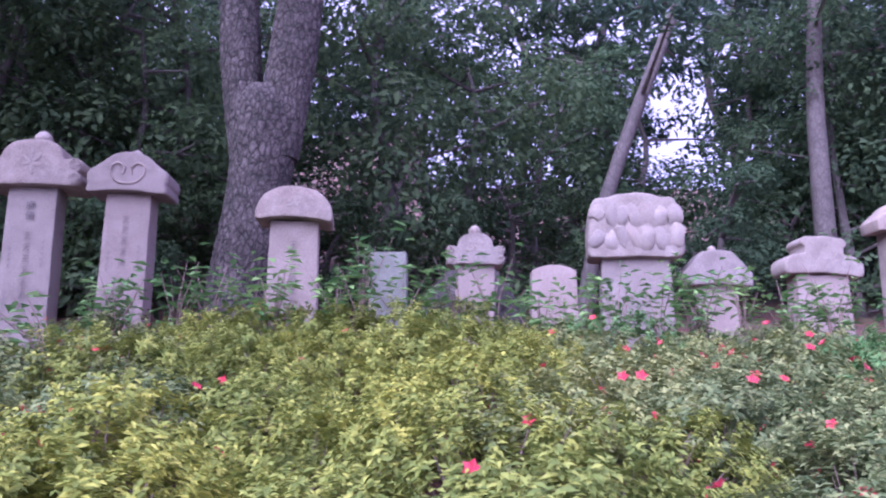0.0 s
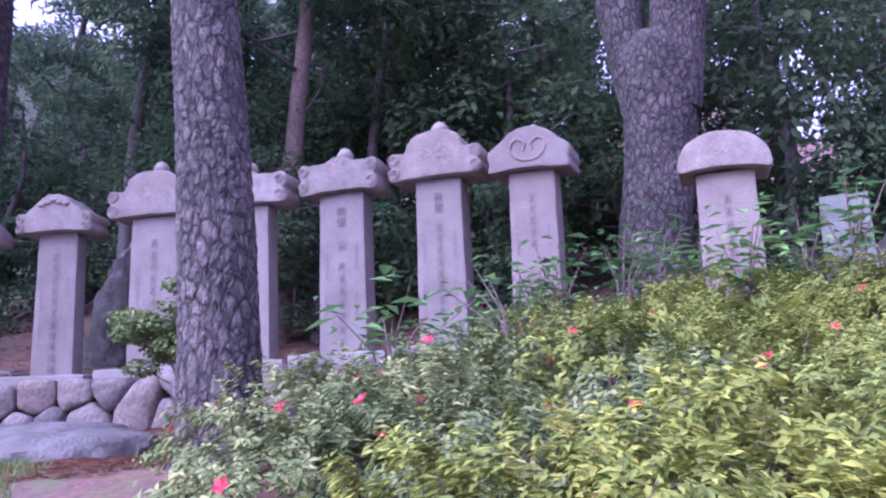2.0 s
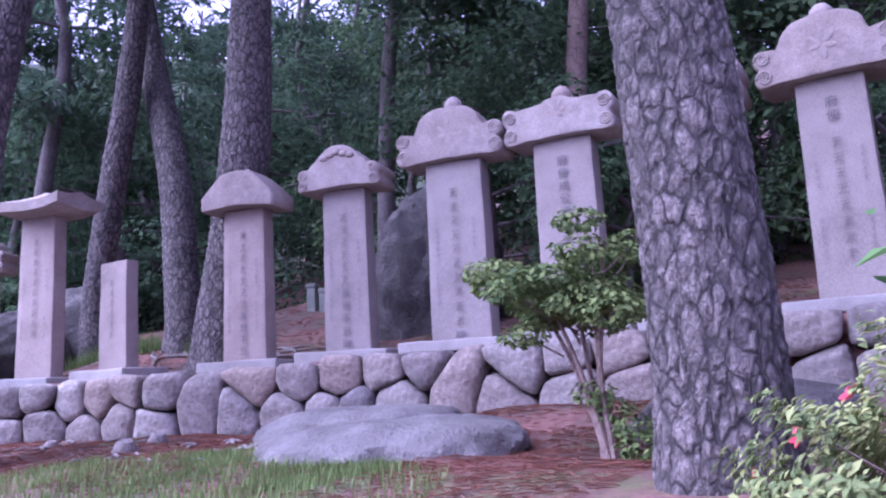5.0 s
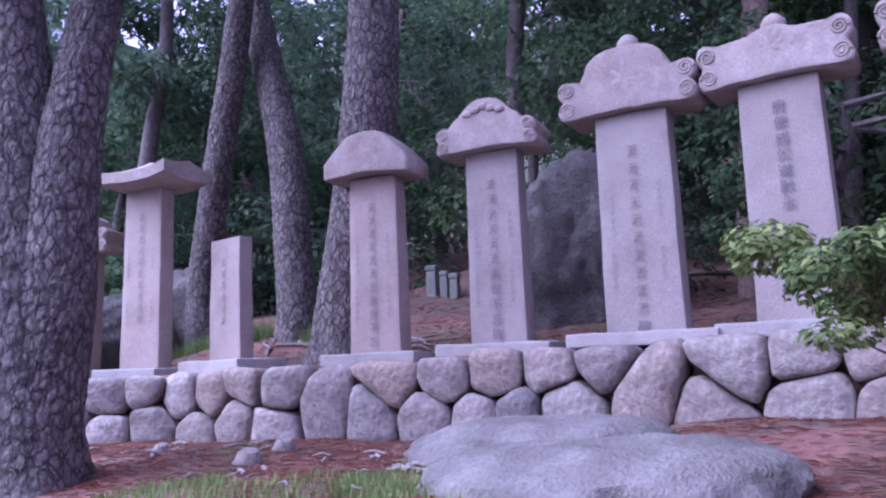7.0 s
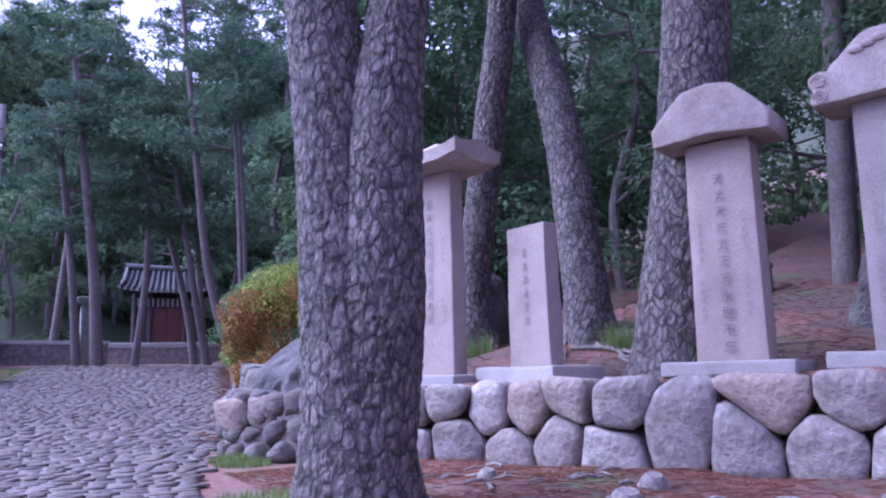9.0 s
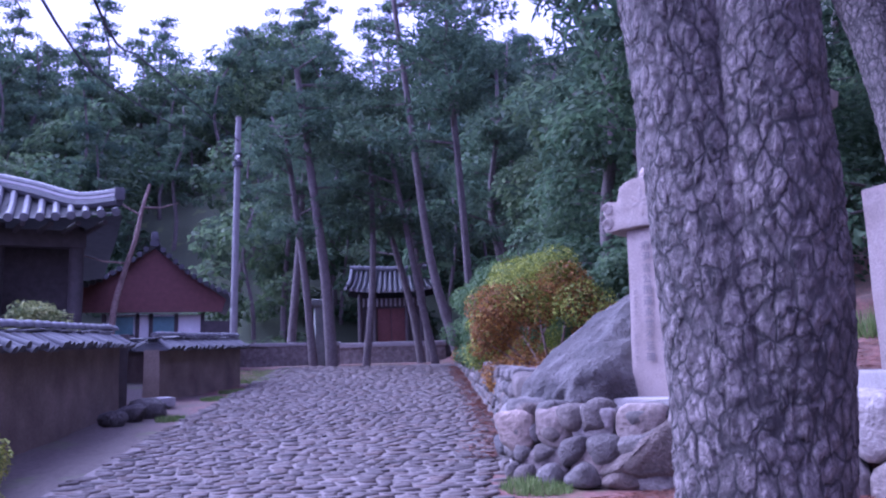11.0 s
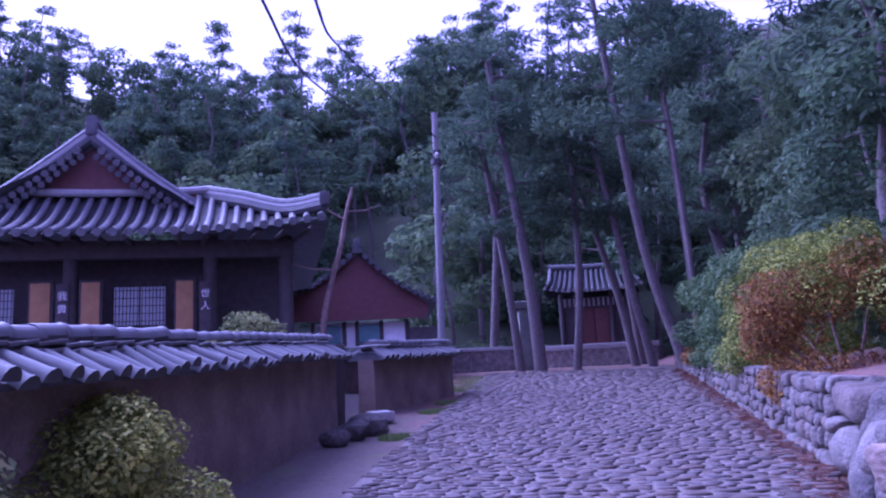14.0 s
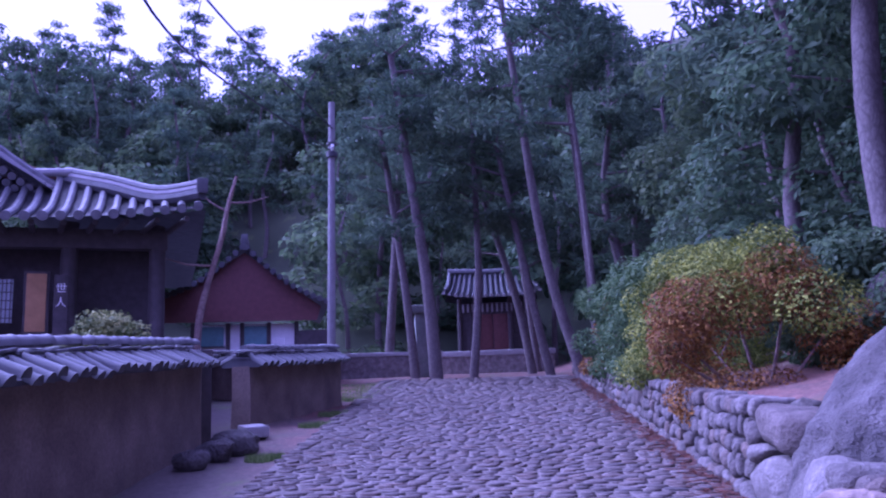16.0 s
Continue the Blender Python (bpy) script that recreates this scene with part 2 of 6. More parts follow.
def ground_material():
    """Soil with fallen red needles, grass towards the verges, bare dirt on the low side of the road."""
    m, nt, b = material("woodland_ground", 0.95)
    geo = nt.nodes.new("ShaderNodeNewGeometry")
    pos = geo.outputs["Position"]
    a, c, f = n_noise(nt, 0.9, 6, 0.65, pos), n_noise(nt, 14, 6, 0.7, pos), n_noise(nt, 90, 3, 0.7, pos)
    needles = n_ramp(nt, c.outputs[0], [(0.3, (0.075, 0.036, 0.029)), (0.5, (0.16, 0.072, 0.058)), (0.7, (0.27, 0.13, 0.105))])
    soil = n_ramp(nt, c.outputs[0], [(0.3, (0.06, 0.042, 0.034)), (0.7, (0.15, 0.1, 0.08))])
    col = n_mix(nt, n_ramp(nt, a.outputs[0], [(0.42, (0, 0, 0)), (0.6, (1, 1, 1))]), needles, soil)
    g = n_noise(nt, 0.7, 5, 0.7, pos)
    sx = nt.nodes.new("ShaderNodeSeparateXYZ")
    nt.links.new(pos, sx.inputs[0])
    low = nt.nodes.new("ShaderNodeMapRange")
    low.inputs[1].default_value, low.inputs[2].default_value = 3.2, 1.6
    nt.links.new(sx.outputs["Y"], low.inputs[0])
    dirt = n_ramp(nt, c.outputs[0], [(0.3, (0.075, 0.058, 0.048)), (0.7, (0.15, 0.124, 0.106))])
    col = n_mix(nt, low.outputs[0], col, dirt)
    wild = nt.nodes.new("ShaderNodeMapRange")
    wild.inputs[1].default_value, wild.inputs[2].default_value = -50, -58
    nt.links.new(sx.outputs["X"], wild.inputs[0])
    col = n_mix(nt, wild.outputs[0], col, n_ramp(nt, c.outputs[0], [(0.3, (0.025, 0.035, 0.02)), (0.7, (0.06, 0.075, 0.035))]))
    green = n_ramp(nt, g.outputs[0], [(0.56, (0, 0, 0)), (0.66, (0.7, 0.7, 0.7))])
    col = n_mix(nt, green, col, (0.1, 0.13, 0.04))
    col = n_mix(nt, 0.7, col, n_ramp(nt, f.outputs[0], [(0.3, (0.55, 0.55, 0.55)), (0.7, (1.15, 1.15, 1.15))]), "MULTIPLY")
    nt.links.new(col, b.inputs["Base Color"])
    n_bump(nt, b, c.outputs[0], 0.4, 0.025)
    return m


GROUND = ground_material()
BED = mottled("road_bed", (0.10, 0.085, 0.075), (0.16, 0.135, 0.12), (0.22, 0.19, 0.17), 3.0, 40, 0.95, 0.5, 0.01, 0.0)

# ---- building helpers ----
def part(name, bm, mat, parent=None, label="", smooth=True):
    """Links a bmesh as one mesh object under a thing or under a part."""
    me = bpy.data.meshes.new(name)
    bm.normal_update()
    bm.to_mesh(me)
    bm.free()
    if smooth:
        me.polygons.foreach_set("use_smooth", [True] * len(me.polygons))
        me.set_sharp_from_angle(angle=0.75)
    me.materials.append(mat)
    ob = new(name, me)
    if parent is not None:
        ob.parent = parent
    if label:
        ob["label"] = label
    return ob


def raw(name, verts, faces, mat, parent=None, smooth=False):
    me = bpy.data.meshes.new(name)
    me.from_pydata([tuple(v) for v in verts], [], faces)
    me.update()
    if smooth:
        me.polygons.foreach_set("use_smooth", [True] * len(me.polygons))
    me.materials.append(mat)
    ob = new(name, me)
    if parent is not None:
        ob.parent = parent
    return ob


def thing(name, label, category, m=None, group="", kind=""):
    ob = new(name)
    ob.empty_display_size = 0.2
    if m is not None:
        ob.matrix_world = m
    return tagged(ob, label, category, group, kind)


def box(sx, sy, sz, at=(0, 0, 0), bevel=0.01, cuts=0, rough=0.0, seed=0.0, taper=1.0):
    """A bevelled block standing on its base at the point given; rough: an uneven surface; taper: width of the top."""
    bm = bmesh.new()
    bmesh.ops.create_cube(bm, size=1)
    if cuts:
        bmesh.ops.subdivide_edges(bm, edges=bm.edges[:], cuts=cuts, use_grid_fill=True)
    for v in bm.verts:
        k = 1 + (taper - 1) * (v.co.z + 0.5)
        v.co = Vector((v.co.x * sx * k, v.co.y * sy * k, (v.co.z + 0.5) * sz))
    if bevel:
        sharp = [e for e in bm.edges if len(e.link_faces) == 2 and e.calc_face_angle() > 0.9]
        bmesh.ops.bevel(bm, geom=sharp, offset=bevel, segments=2, affect="EDGES", profile=0.6)
    for v in bm.verts:
        if rough:
            v.co += noise.noise_vector(v.co * 3.1 + Vector((seed, seed * 1.7, 0))) * rough + noise.noise_vector(v.co * 11 + Vector((seed, 0, 3))) * rough * 0.4
        v.co += Vector(at)
    return bm


def boulder_bm(sx, sy, sz, seed, sub=2, lump=0.22, flat=0.0):
    """A rounded, faceted field stone."""
    bm = bmesh.new()
    bmesh.ops.create_icosphere(bm, subdivisions=sub, radius=1)
    off = Vector((seed * 3.7, seed * 1.3, seed * 2.1))
    for v in bm.verts:
        n = v.co.normalized()
        p = 3.2
        k = (abs(n.x) ** p + abs(n.y) ** p + abs(n.z) ** p) ** (-1 / p)
        k *= 1 + lump * noise.noise(n * 1.3 + off) + lump * 0.45 * noise.noise(n * 3.4 + off) + lump * 0.22 * noise.noise(n * 7.5 + off)
        q = n * k
        if flat and q.z > flat:
            q.z = flat + (q.z - flat) * 0.25
        v.co = Vector((q.x * sx / 2, q.y * sy / 2, q.z * sz / 2))
    return bm


def tube(points, radii, sides=8, squash=1.0):
    """A tube along a line of points."""
    bm = bmesh.new()
    pts = [Vector(p) for p in points]
    rings = []
    ref = Vector((0.3, 0.2, 1)).normalized()
    for i, p in enumerate(pts):
        d = (pts[min(i + 1, len(pts) - 1)] - pts[max(i - 1, 0)]).normalized()
        u = d.cross(ref)
        if u.length < 1e-3:
            u = d.cross(Vector((1, 0, 0)))
        u.normalize()
        w = d.cross(u)
        r = radii[i] if hasattr(radii, "__len__") else radii
        rings.append([bm.verts.new(p + (u * math.cos(2 * math.pi * k / sides) + w * math.sin(2 * math.pi * k / sides) * squash) * r) for k in range(sides)])
    for a, b in zip(rings, rings[1:]):
        for k in range(sides):
            bm.faces.new((a[k], a[(k + 1) % sides], b[(k + 1) % sides], b[k]))
    bm.faces.new(rings[0][::-1])
    bm.faces.new(rings[-1])
    bmesh.ops.recalc_face_normals(bm, faces=bm.faces[:])
    return bm


def lathe(profile, sides=16, at=(0, 0, 0)):
    bm = bmesh.new()
    rings = []
    for r, z in profile:
        rings.append([bm.verts.new((at[0] + r * math.cos(2 * math.pi * k / sides), at[1] + r * math.sin(2 * math.pi * k / sides), at[2] + z)) for k in range(sides)])
    for a, b in zip(rings, rings[1:]):
        for k in range(sides):
            bm.faces.new((a[k], a[(k + 1) % sides], b[(k + 1) % sides], b[k]))
    bm.faces.new(rings[0][::-1])
    bm.faces.new(rings[-1])
    return bm


def lerp_table(table, x):
    """Straight-line reading of a short table of (x, value), x falling or rising."""
    t = sorted(table)
    if x <= t[0][0]:
        return t[0][1]
    for (a, u), (b, v) in zip(t, t[1:]):
        if x <= b:
            return u + (v - u) * (x - a) / (b - a)
    return t[-1][1]


def smooth01(t):
    t = max(0.0, min(1.0, t))
    return t * t * (3 - 2 * t)


def leaf_mesh(name, centres, size, mat, rng, aspect=0.5, up=0.5, fold=0.25, outward=None, axis=None):
    """One mesh of many small folded leaves, each a pair of triangles with its own turn and size."""
    n = len(centres)
    c = np.asarray(centres, float)
    nrm = rng.normal(size=(n, 3))
    nrm /= np.linalg.norm(nrm, axis=1)[:, None]
    nrm[:, 2] = np.abs(nrm[:, 2])
    nrm = nrm * (1 - up) + np.array([0, 0, up])
    if outward is not None:
        nrm = nrm + np.asarray(outward) * 0.7
    nrm /= np.linalg.norm(nrm, axis=1)[:, None]
    a = rng.normal(size=(n, 3))
    if axis is not None:
        a = np.asarray(axis) + a * 0.3
    a -= (a * nrm).sum(1)[:, None] * nrm
    a /= np.linalg.norm(a, axis=1)[:, None]
    b = np.cross(nrm, a)
    s = size * rng.uniform(0.6, 1.35, n)[:, None]
    v = np.empty((n, 4, 3))
    v[:, 0] = c - a * s * 0.5
    v[:, 1] = c + b * s * aspect * 0.5 + nrm * s * fold * 0.4
    v[:, 2] = c + a * s * 0.5
    v[:, 3] = c - b * s * aspect * 0.5 + nrm * s * fold * 0.4
    me = bpy.data.meshes.new(name)
    me.vertices.add(n * 4)
    me.vertices.foreach_set("co", v.reshape(-1))
    idx = np.arange(n)[:, None] * 4
    tri = np.concatenate([idx + np.array([0, 1, 2]), idx + np.array([0, 2, 3])], 1).reshape(-1)
    me.loops.add(n * 6)
    me.loops.foreach_set("vertex_index", tri.astype(np.int32))
    me.polygons.add(n * 2)
    me.polygons.foreach_set("loop_start", (np.arange(n * 2) * 3).astype(np.int32))
    me.polygons.foreach_set("loop_total", np.full(n * 2, 3, np.int32))
    me.update(calc_edges=True)
    me.materials.append(mat)
    return me


def under(name, me, parent, m=None):
    ob = new(name, me)
    ob.parent = parent
    if m is not None:
        ob.matrix_local = m
    return ob


# ---- lie of the land ----
ROAD_RIGHT = [(-80, 24.6), (-38, 11.8), (-18.6, 6.05), (-16, 4.95), (-14, 4.4), (-12, 4.0), (-8, 3.4), (-4, 2.7), (0, 1.9), (10, 0.5)]
ROAD_LEFT = [(-80, 12.5), (-39, 5.5), (-28, 3.5), (-20, 1.95), (-17.3, 1.5), (-12, 0.2), (-6, -0.9), (0, -1.8), (10, -3)]
WALL_FACE = [(-18.5, 7.6), (-16.7, 6.1), (-15.9, 5.35), (-15.0, 6.0), (-13.6, 7.06), (-12.3, 7.45), (-11.77, 7.75), (-9.8, 8.43), (-8, 8.8), (-6.5, 9.05), (-4, 9.3), (-2, 9.3), (0, 10), (3, 10.8), (8, 11)]
UPPER = [(-17, 1.35), (-16, 1.40), (-14.7, 1.53), (-13.6, 1.6), (-11.9, 1.63), (-9, 1.72), (-6.5, 1.8), (-4, 1.9), (0, 2.05), (6, 2.15)]


TERRACE = [(-14, 0.88), (-11, 0.9), (-9.8, 0.97), (-8, 1.1), (-5, 1.16), (-3, 1.2)]


def road_z(x):
    return -0.055 * x if x > -40 else 2.2 - 0.02 * (x + 40)


def land(x, y):
    """Height of the ground."""
    r, ye = road_z(x), lerp_table(ROAD_RIGHT, x)
    wob = 0.05 * noise.noise(Vector((x * 0.8, y * 0.8, 0))) + 0.02 * noise.noise(Vector((x * 3, y * 3, 5)))
    if y < ye:
        yl = lerp_table(ROAD_LEFT, x)
        z = r - 0.015
        if y < yl:
            z = r - 0.03 + wob * 0.5
    else:
        face, up = lerp_table(WALL_FACE, x), lerp_table(UPPER, x)
        # stele terrace
        if y < face + 0.2:
            z1 = r + (max(0.88, r) - r) * smooth01((y - ye) / 2.2) + wob + (lerp_table(TERRACE, x) - 0.88) * smooth01((y - face + 2.2) / 1.8)
        else:
            d = y - face
            z1 = up + wob + max(0, d - 1.3) * 0.27 + max(0, d - 9) * 0.12
        # planted bank
        t = (y - ye) / max(0.5, face - ye)
        z2 = r + (up - r) * min(1, max(0, t)) ** 0.85 + wob if t < 1 else up + wob + max(0, y - face - 1.3) * 0.3
        # road-side wall
        d3 = y - (ye + 0.72)
        top = 1.8 + (-18.7 - x) * 0.03
        z3 = r + wob * 0.3 if d3 < 0 else top + d3 * 0.18 + max(0, d3 - 6) * 0.15 + wob
        k2, k3 = smooth01((x + 5.0) / 1.4), smooth01((-17.5 - x) / 1.0)
        z = z1 * (1 - k2) + z2 * k2
        z = z * (1 - k3) + z3 * k3
    open_side = smooth01((6 - y) / 8)
    far = max(0, -56 - 3 * open_side - x)
    z += min(34, far * (0.55 - 0.05 * open_side) + 0.003 * far * far)
    left = max(0, -24 - y)
    z += min(12, left * 0.22)
    return z


# ---- ground and road ----
def steps(parts):
    out = []
    for a, b, s in parts:
        n = max(1, round((b - a) / s))
        out += [a + (b - a) * i / n for i in range(n)]
    return out + [parts[-1][1]]


def build_ground():
    xs = steps([(-400, -120, 20), (-120, -60, 4), (-60, -40, 1.5), (-40, -20, 0.35), (-20, 8, 0.22), (8, 30, 2), (30, 300, 30)])
    ys = steps([(-300, -60, 24), (-60, -8, 4), (-8, 0, 0.8), (0, 14, 0.22), (14, 40, 1.3), (40, 300, 26)])
    verts = [(x, y, land(x, y)) for x in xs for y in ys]
    ny = len(ys)
    faces = [(i * ny + j, (i + 1) * ny + j, (i + 1) * ny + j + 1, i * ny + j + 1) for i in range(len(xs) - 1) for j in range(ny - 1)]
    ob = raw("ground", verts, faces, GROUND, smooth=True)
    tagged(ob, "sloping woodland ground strewn with red pine needles", "ground", kind="structure")


build_ground()


def road_strip():
    xs = steps([(-38.6, -20, 0.8), (-20, 8, 0.4)])
    verts, faces = [], []
    for x in xs:
        a, b = lerp_table(ROAD_LEFT, x), lerp_table(ROAD_RIGHT, x)
        for k in range(9):
            y = a + (b - a) * k / 8
            verts.append((x, y, road_z(x) + 0.016))
    n = 9
    faces = [(i * n + j, (i + 1) * n + j, (i + 1) * n + j + 1, i * n + j + 1) for i in range(len(xs) - 1) for j in range(n - 1)]
    ob = raw("road", verts, faces, BED, smooth=True)
    return tagged(ob, "cobbled village lane climbing gently past the stone walls", "road", kind="structure")


ROAD = road_strip()

# ---- stone steles ----
HALF = {
    "hump": [(0, 0.03), (0.5, 0.02), (0.86, 0.0), (0.97, 0.05), (1.0, 0.14), (0.95, 0.23), (0.93, 0.27), (0.99, 0.34), (0.99, 0.46), (0.9, 0.53), (0.78, 0.52), (0.68, 0.5), (0.62, 0.56), (0.55, 0.72), (0.4, 0.83), (0.2, 0.88), (0, 0.89)],
    "rect": [(0, 0.04), (0.5, 0.03), (0.86, 0.0), (0.98, 0.05), (1.0, 0.17), (0.95, 0.27), (0.95, 0.32), (1.0, 0.41), (0.99, 0.55), (0.9, 0.62), (0.75, 0.59), (0.55, 0.6), (0.32, 0.62), (0.2, 0.67), (0.08, 0.7), (0, 0.7)],
    "dome": [(0, 0.1), (0.5, 0.06), (0.9, 0.0), (1.0, 0.06), (1.0, 0.28), (0.93, 0.5), (0.78, 0.74), (0.5, 0.93), (0.25, 0.99), (0, 1.0)],
    "gable": [(0, 0.05), (0.6, 0.02), (0.97, 0.0), (1.0, 0.04), (1.0, 0.28), (0.96, 0.36), (0.78, 0.52), (0.58, 0.68), (0.4, 0.82), (0.2, 0.88), (0, 0.9)],
    "wave": [(0, 0.04), (0.6, 0.02), (0.93, 0.0), (1.0, 0.1), (0.95, 0.22), (1.0, 0.33), (0.97, 0.45), (0.86, 0.5), (0.74, 0.5), (0.66, 0.6), (0.55, 0.66), (0.46, 0.76), (0.3, 0.9), (0.12, 0.97), (0, 0.98)],
    "swirl": [(0, 0.05), (0.5, 0.03), (0.93, 0.0), (1.0, 0.06), (0.97, 0.2), (1.0, 0.26), (1.0, 0.42), (0.92, 0.5), (0.74, 0.62), (0.5, 0.8), (0.3, 0.89), (0.12, 0.93), (0, 0.93)],
    "house": [(0, 0.06), (0.5, 0.03), (0.97, 0.0), (1.0, 0.04), (1.0, 0.3), (0.74, 0.55), (0.5, 0.77), (0.42, 0.83), (0.2, 0.86), (0, 0.87)],
    "lump": [(0, 0.02), (0.5, 0.0), (0.95, 0.03), (1.0, 0.2), (0.98, 0.5), (0.93, 0.75), (0.8, 0.9), (0.55, 0.93), (0.3, 0.97), (0, 1.0)],
    "stack": [(0, 0.05), (0.6, 0.02), (0.93, 0.0), (1.0, 0.12), (0.98, 0.26), (0.88, 0.36), (0.7, 0.42), (0.52, 0.44), (0.5, 0.58), (0.58, 0.66), (0.5, 0.78), (0.3, 0.8), (0, 0.82)],
}


def spline(points, per=4):
    out = []
    n = len(points)
    for i in range(n - 1):
        p0, p1, p2, p3 = points[max(0, i - 1)], points[i], points[i + 1], points[min(n - 1, i + 2)]
        for k in range(per):
            t = k / per
            out.append(tuple(0.5 * (2 * b + (c - a) * t + (2 * a - 5 * b + 4 * c - d) * t * t + (3 * b - a - 3 * c + d) * t ** 3) for a, b, c, d in zip(p0, p1, p2, p3)))
    return out + [points[-1]]


def cap_bm(style, w, h, d, seed):
    """The stele's capstone: a carved outline with depth, rounded towards both faces."""
    half = spline(HALF[style], 1 if style == "house" else 3)
    ring = [(x, z) for x, z in half] + [(-x, z) for x, z in half[::-1][1:-1]]
    bm = bmesh.new()
    mid = 0.42
    rings = []
    for y, k in ((-0.5, 0.0), (-0.5, 0.2), (-0.5, 0.4), (-0.5, 0.6), (-0.5, 0.8), (-0.5, 0.93), (-0.495, 0.965), (-0.47, 0.99), (-0.43, 1.0), (-0.1, 1.0), (0.2, 1.0), (0.46, 0.99), (0.49, 0.965), (0.5, 0.93), (0.5, 0.0)):
        if k == 0.0:
            rings.append([bm.verts.new((0, y * d, mid * h))])
            continue
        rings.append([bm.verts.new((x * k * w / 2, y * d, (mid + (z - mid) * k) * h)) for x, z in ring])
    n = len(ring)
    for a, b in zip(rings, rings[1:]):
        for i in range(n):
            j = (i + 1) % n
            if len(a) == 1:
                bm.faces.new((a[0], b[j], b[i]))
            elif len(b) == 1:
                bm.faces.new((a[i], a[j], b[0]))
            else:
                bm.faces.new((a[i], a[j], b[j], b[i]))
    bmesh.ops.recalc_face_normals(bm, faces=bm.faces[:])
    amp = 0.022 if style == "lump" else 0.012
    for v in bm.verts:
        v.co += noise.noise_vector(v.co * (5 if style == "lump" else 7) + Vector((seed, 0, seed))) * amp
    return bm


def roof_cap_bm(w, h, d):
    """A slab roof: a sagging underside, upswept corners and a low ridge."""
    bm = bmesh.new()
    n = 10
    top, bot = {}, {}
    for i in range(n + 1):
        for j in range(n + 1):
            u, v = 2 * i / n - 1, 2 * j / n - 1
            lift = 0.12 * h * (abs(u) ** 2.5 * abs(v) ** 1.5) + 0.1 * h * abs(u) ** 3
            ridge = max(0.0, 1 - abs(v) * 1.15) * (1 - 0.35 * abs(u))
            top[i, j] = bm.verts.new((u * w / 2, v * d / 2, 0.42 * h + lift + 0.5 * h * ridge ** 1.3))
            bot[i, j] = bm.verts.new((u * w / 2 * 0.97, v * d / 2 * 0.97, lift * 0.9 + 0.1 * h * max(abs(u), abs(v)) ** 4))
    for i in range(n):
        for j in range(n):
            bm.faces.new((top[i, j], top[i + 1, j], top[i + 1, j + 1], top[i, j + 1]))
            bm.faces.new((bot[i, j], bot[i, j + 1], bot[i + 1, j + 1], bot[i + 1, j]))
    for i in range(n):
        for a, b in (((i, 0), (i + 1, 0)), ((i + 1, n), (i, n)), ((0, i + 1), (0, i)), ((n, i), (n, i + 1))):
            bm.faces.new((bot[a], bot[b], top[b], top[a]))
    bmesh.ops.recalc_face_normals(bm, faces=bm.faces[:])
    for v in bm.verts:
        v.co += noise.noise_vector(v.co * 6) * 0.012
    return bm


def spiral_bm(r, turns, thick, flip=1):
    pts = []
    n = int(16 * turns)
    for i in range(n + 1):
        a = 2 * math.pi * turns * i / n
        k = r * (1 - 0.85 * i / n)
        pts.append((flip * k * math.cos(a), 0, k * math.sin(a)))
    return tube(pts, [thick * (1 - 0.4 * i / n) for i in range(n + 1)], 6)


def petals(kind, s, parent, mat, at):
    """Shallow carving on the front of a cap, petal by petal."""
    if kind == "lotus":
        angles = [(0, 1.0), (35, 0.9), (-35, 0.9), (70, 0.7), (-70, 0.7), (120, 0.45), (-120, 0.45)]
    elif kind == "sprig":
        angles = [(0, 1.1), (45, 0.9), (-50, 0.85), (100, 0.7), (-95, 0.6), (175, 0.8)]
    else:
        angles = [(0, 0.5), (60, 0.8), (-60, 0.8), (95, 0.95), (-95, 0.95)]
    for a, l in angles:
        bm = bmesh.new()
        bmesh.ops.create_icosphere(bm, subdivisions=2, radius=1)
        bm.transform(Matrix.Diagonal((1, 0.22, 1, 1)) @ Matrix.Rotation(radians(a), 4, "Y") @ Matrix.Translation((0, 0, s * l * 0.55)) @ Matrix.Diagonal((s * 0.17, s * 0.12, s * l * 0.5, 1)))
        part("petal", bm, mat, parent).matrix_local = at


def letters(text, size, parent, m, gap=1.12):
    """A column of carved characters, one mesh a character."""
    for i, ch in enumerate(text):
        if ch == " ":
            continue
        cu = bpy.data.curves.new("inscription", "FONT")
        cu.body, cu.size, cu.align_x, cu.extrude, cu.resolution_u = ch, size, "CENTER", 0.0015, 2
        tmp = bpy.data.objects.new("inscription", cu)
        me = bpy.data.meshes.new_from_object(tmp)
        bpy.data.objects.remove(tmp)
        me.name = "inscription"
        me.materials.clear()
        me.materials.append(INK)
        ob = new("inscription", me)
        ob.parent = parent
        ob.matrix_local = m @ Matrix.Translation((0, -i * size * gap, 0))


def worn_marks(n, size, parent, m, rng):
    """Weathered characters that can no longer be read: short shallow bars."""
    for i in range(n):
        s = size * 0.42
        u = [rng.uniform(-0.15, 0.15) for _ in range(8)]
        turn = [(-0.8, 0.8 + u[0]), (0.8, 0.9 + u[1]), (u[2], 0.85), (u[2] + 0.05, 0.2), (-0.7, 0.15 + u[3]), (0.75, 0.25 + u[4]), (u[5], 0.2), (-0.75, -0.9 + u[6]), (u[5], -0.35), (0.85, -0.9 + u[7])]
        bm = tube([(x * s, y * s, 0.0) for x, y in turn], size * 0.036, 4, 0.6)
        ob = part("worn_inscription", bm, FADED, parent, smooth=False)
        ob.matrix_local = m @ Matrix.Translation((0, -i * size * 1.25, 0))


FADED = plain("faded_carving", (0.17, 0.14, 0.14), 0.9)


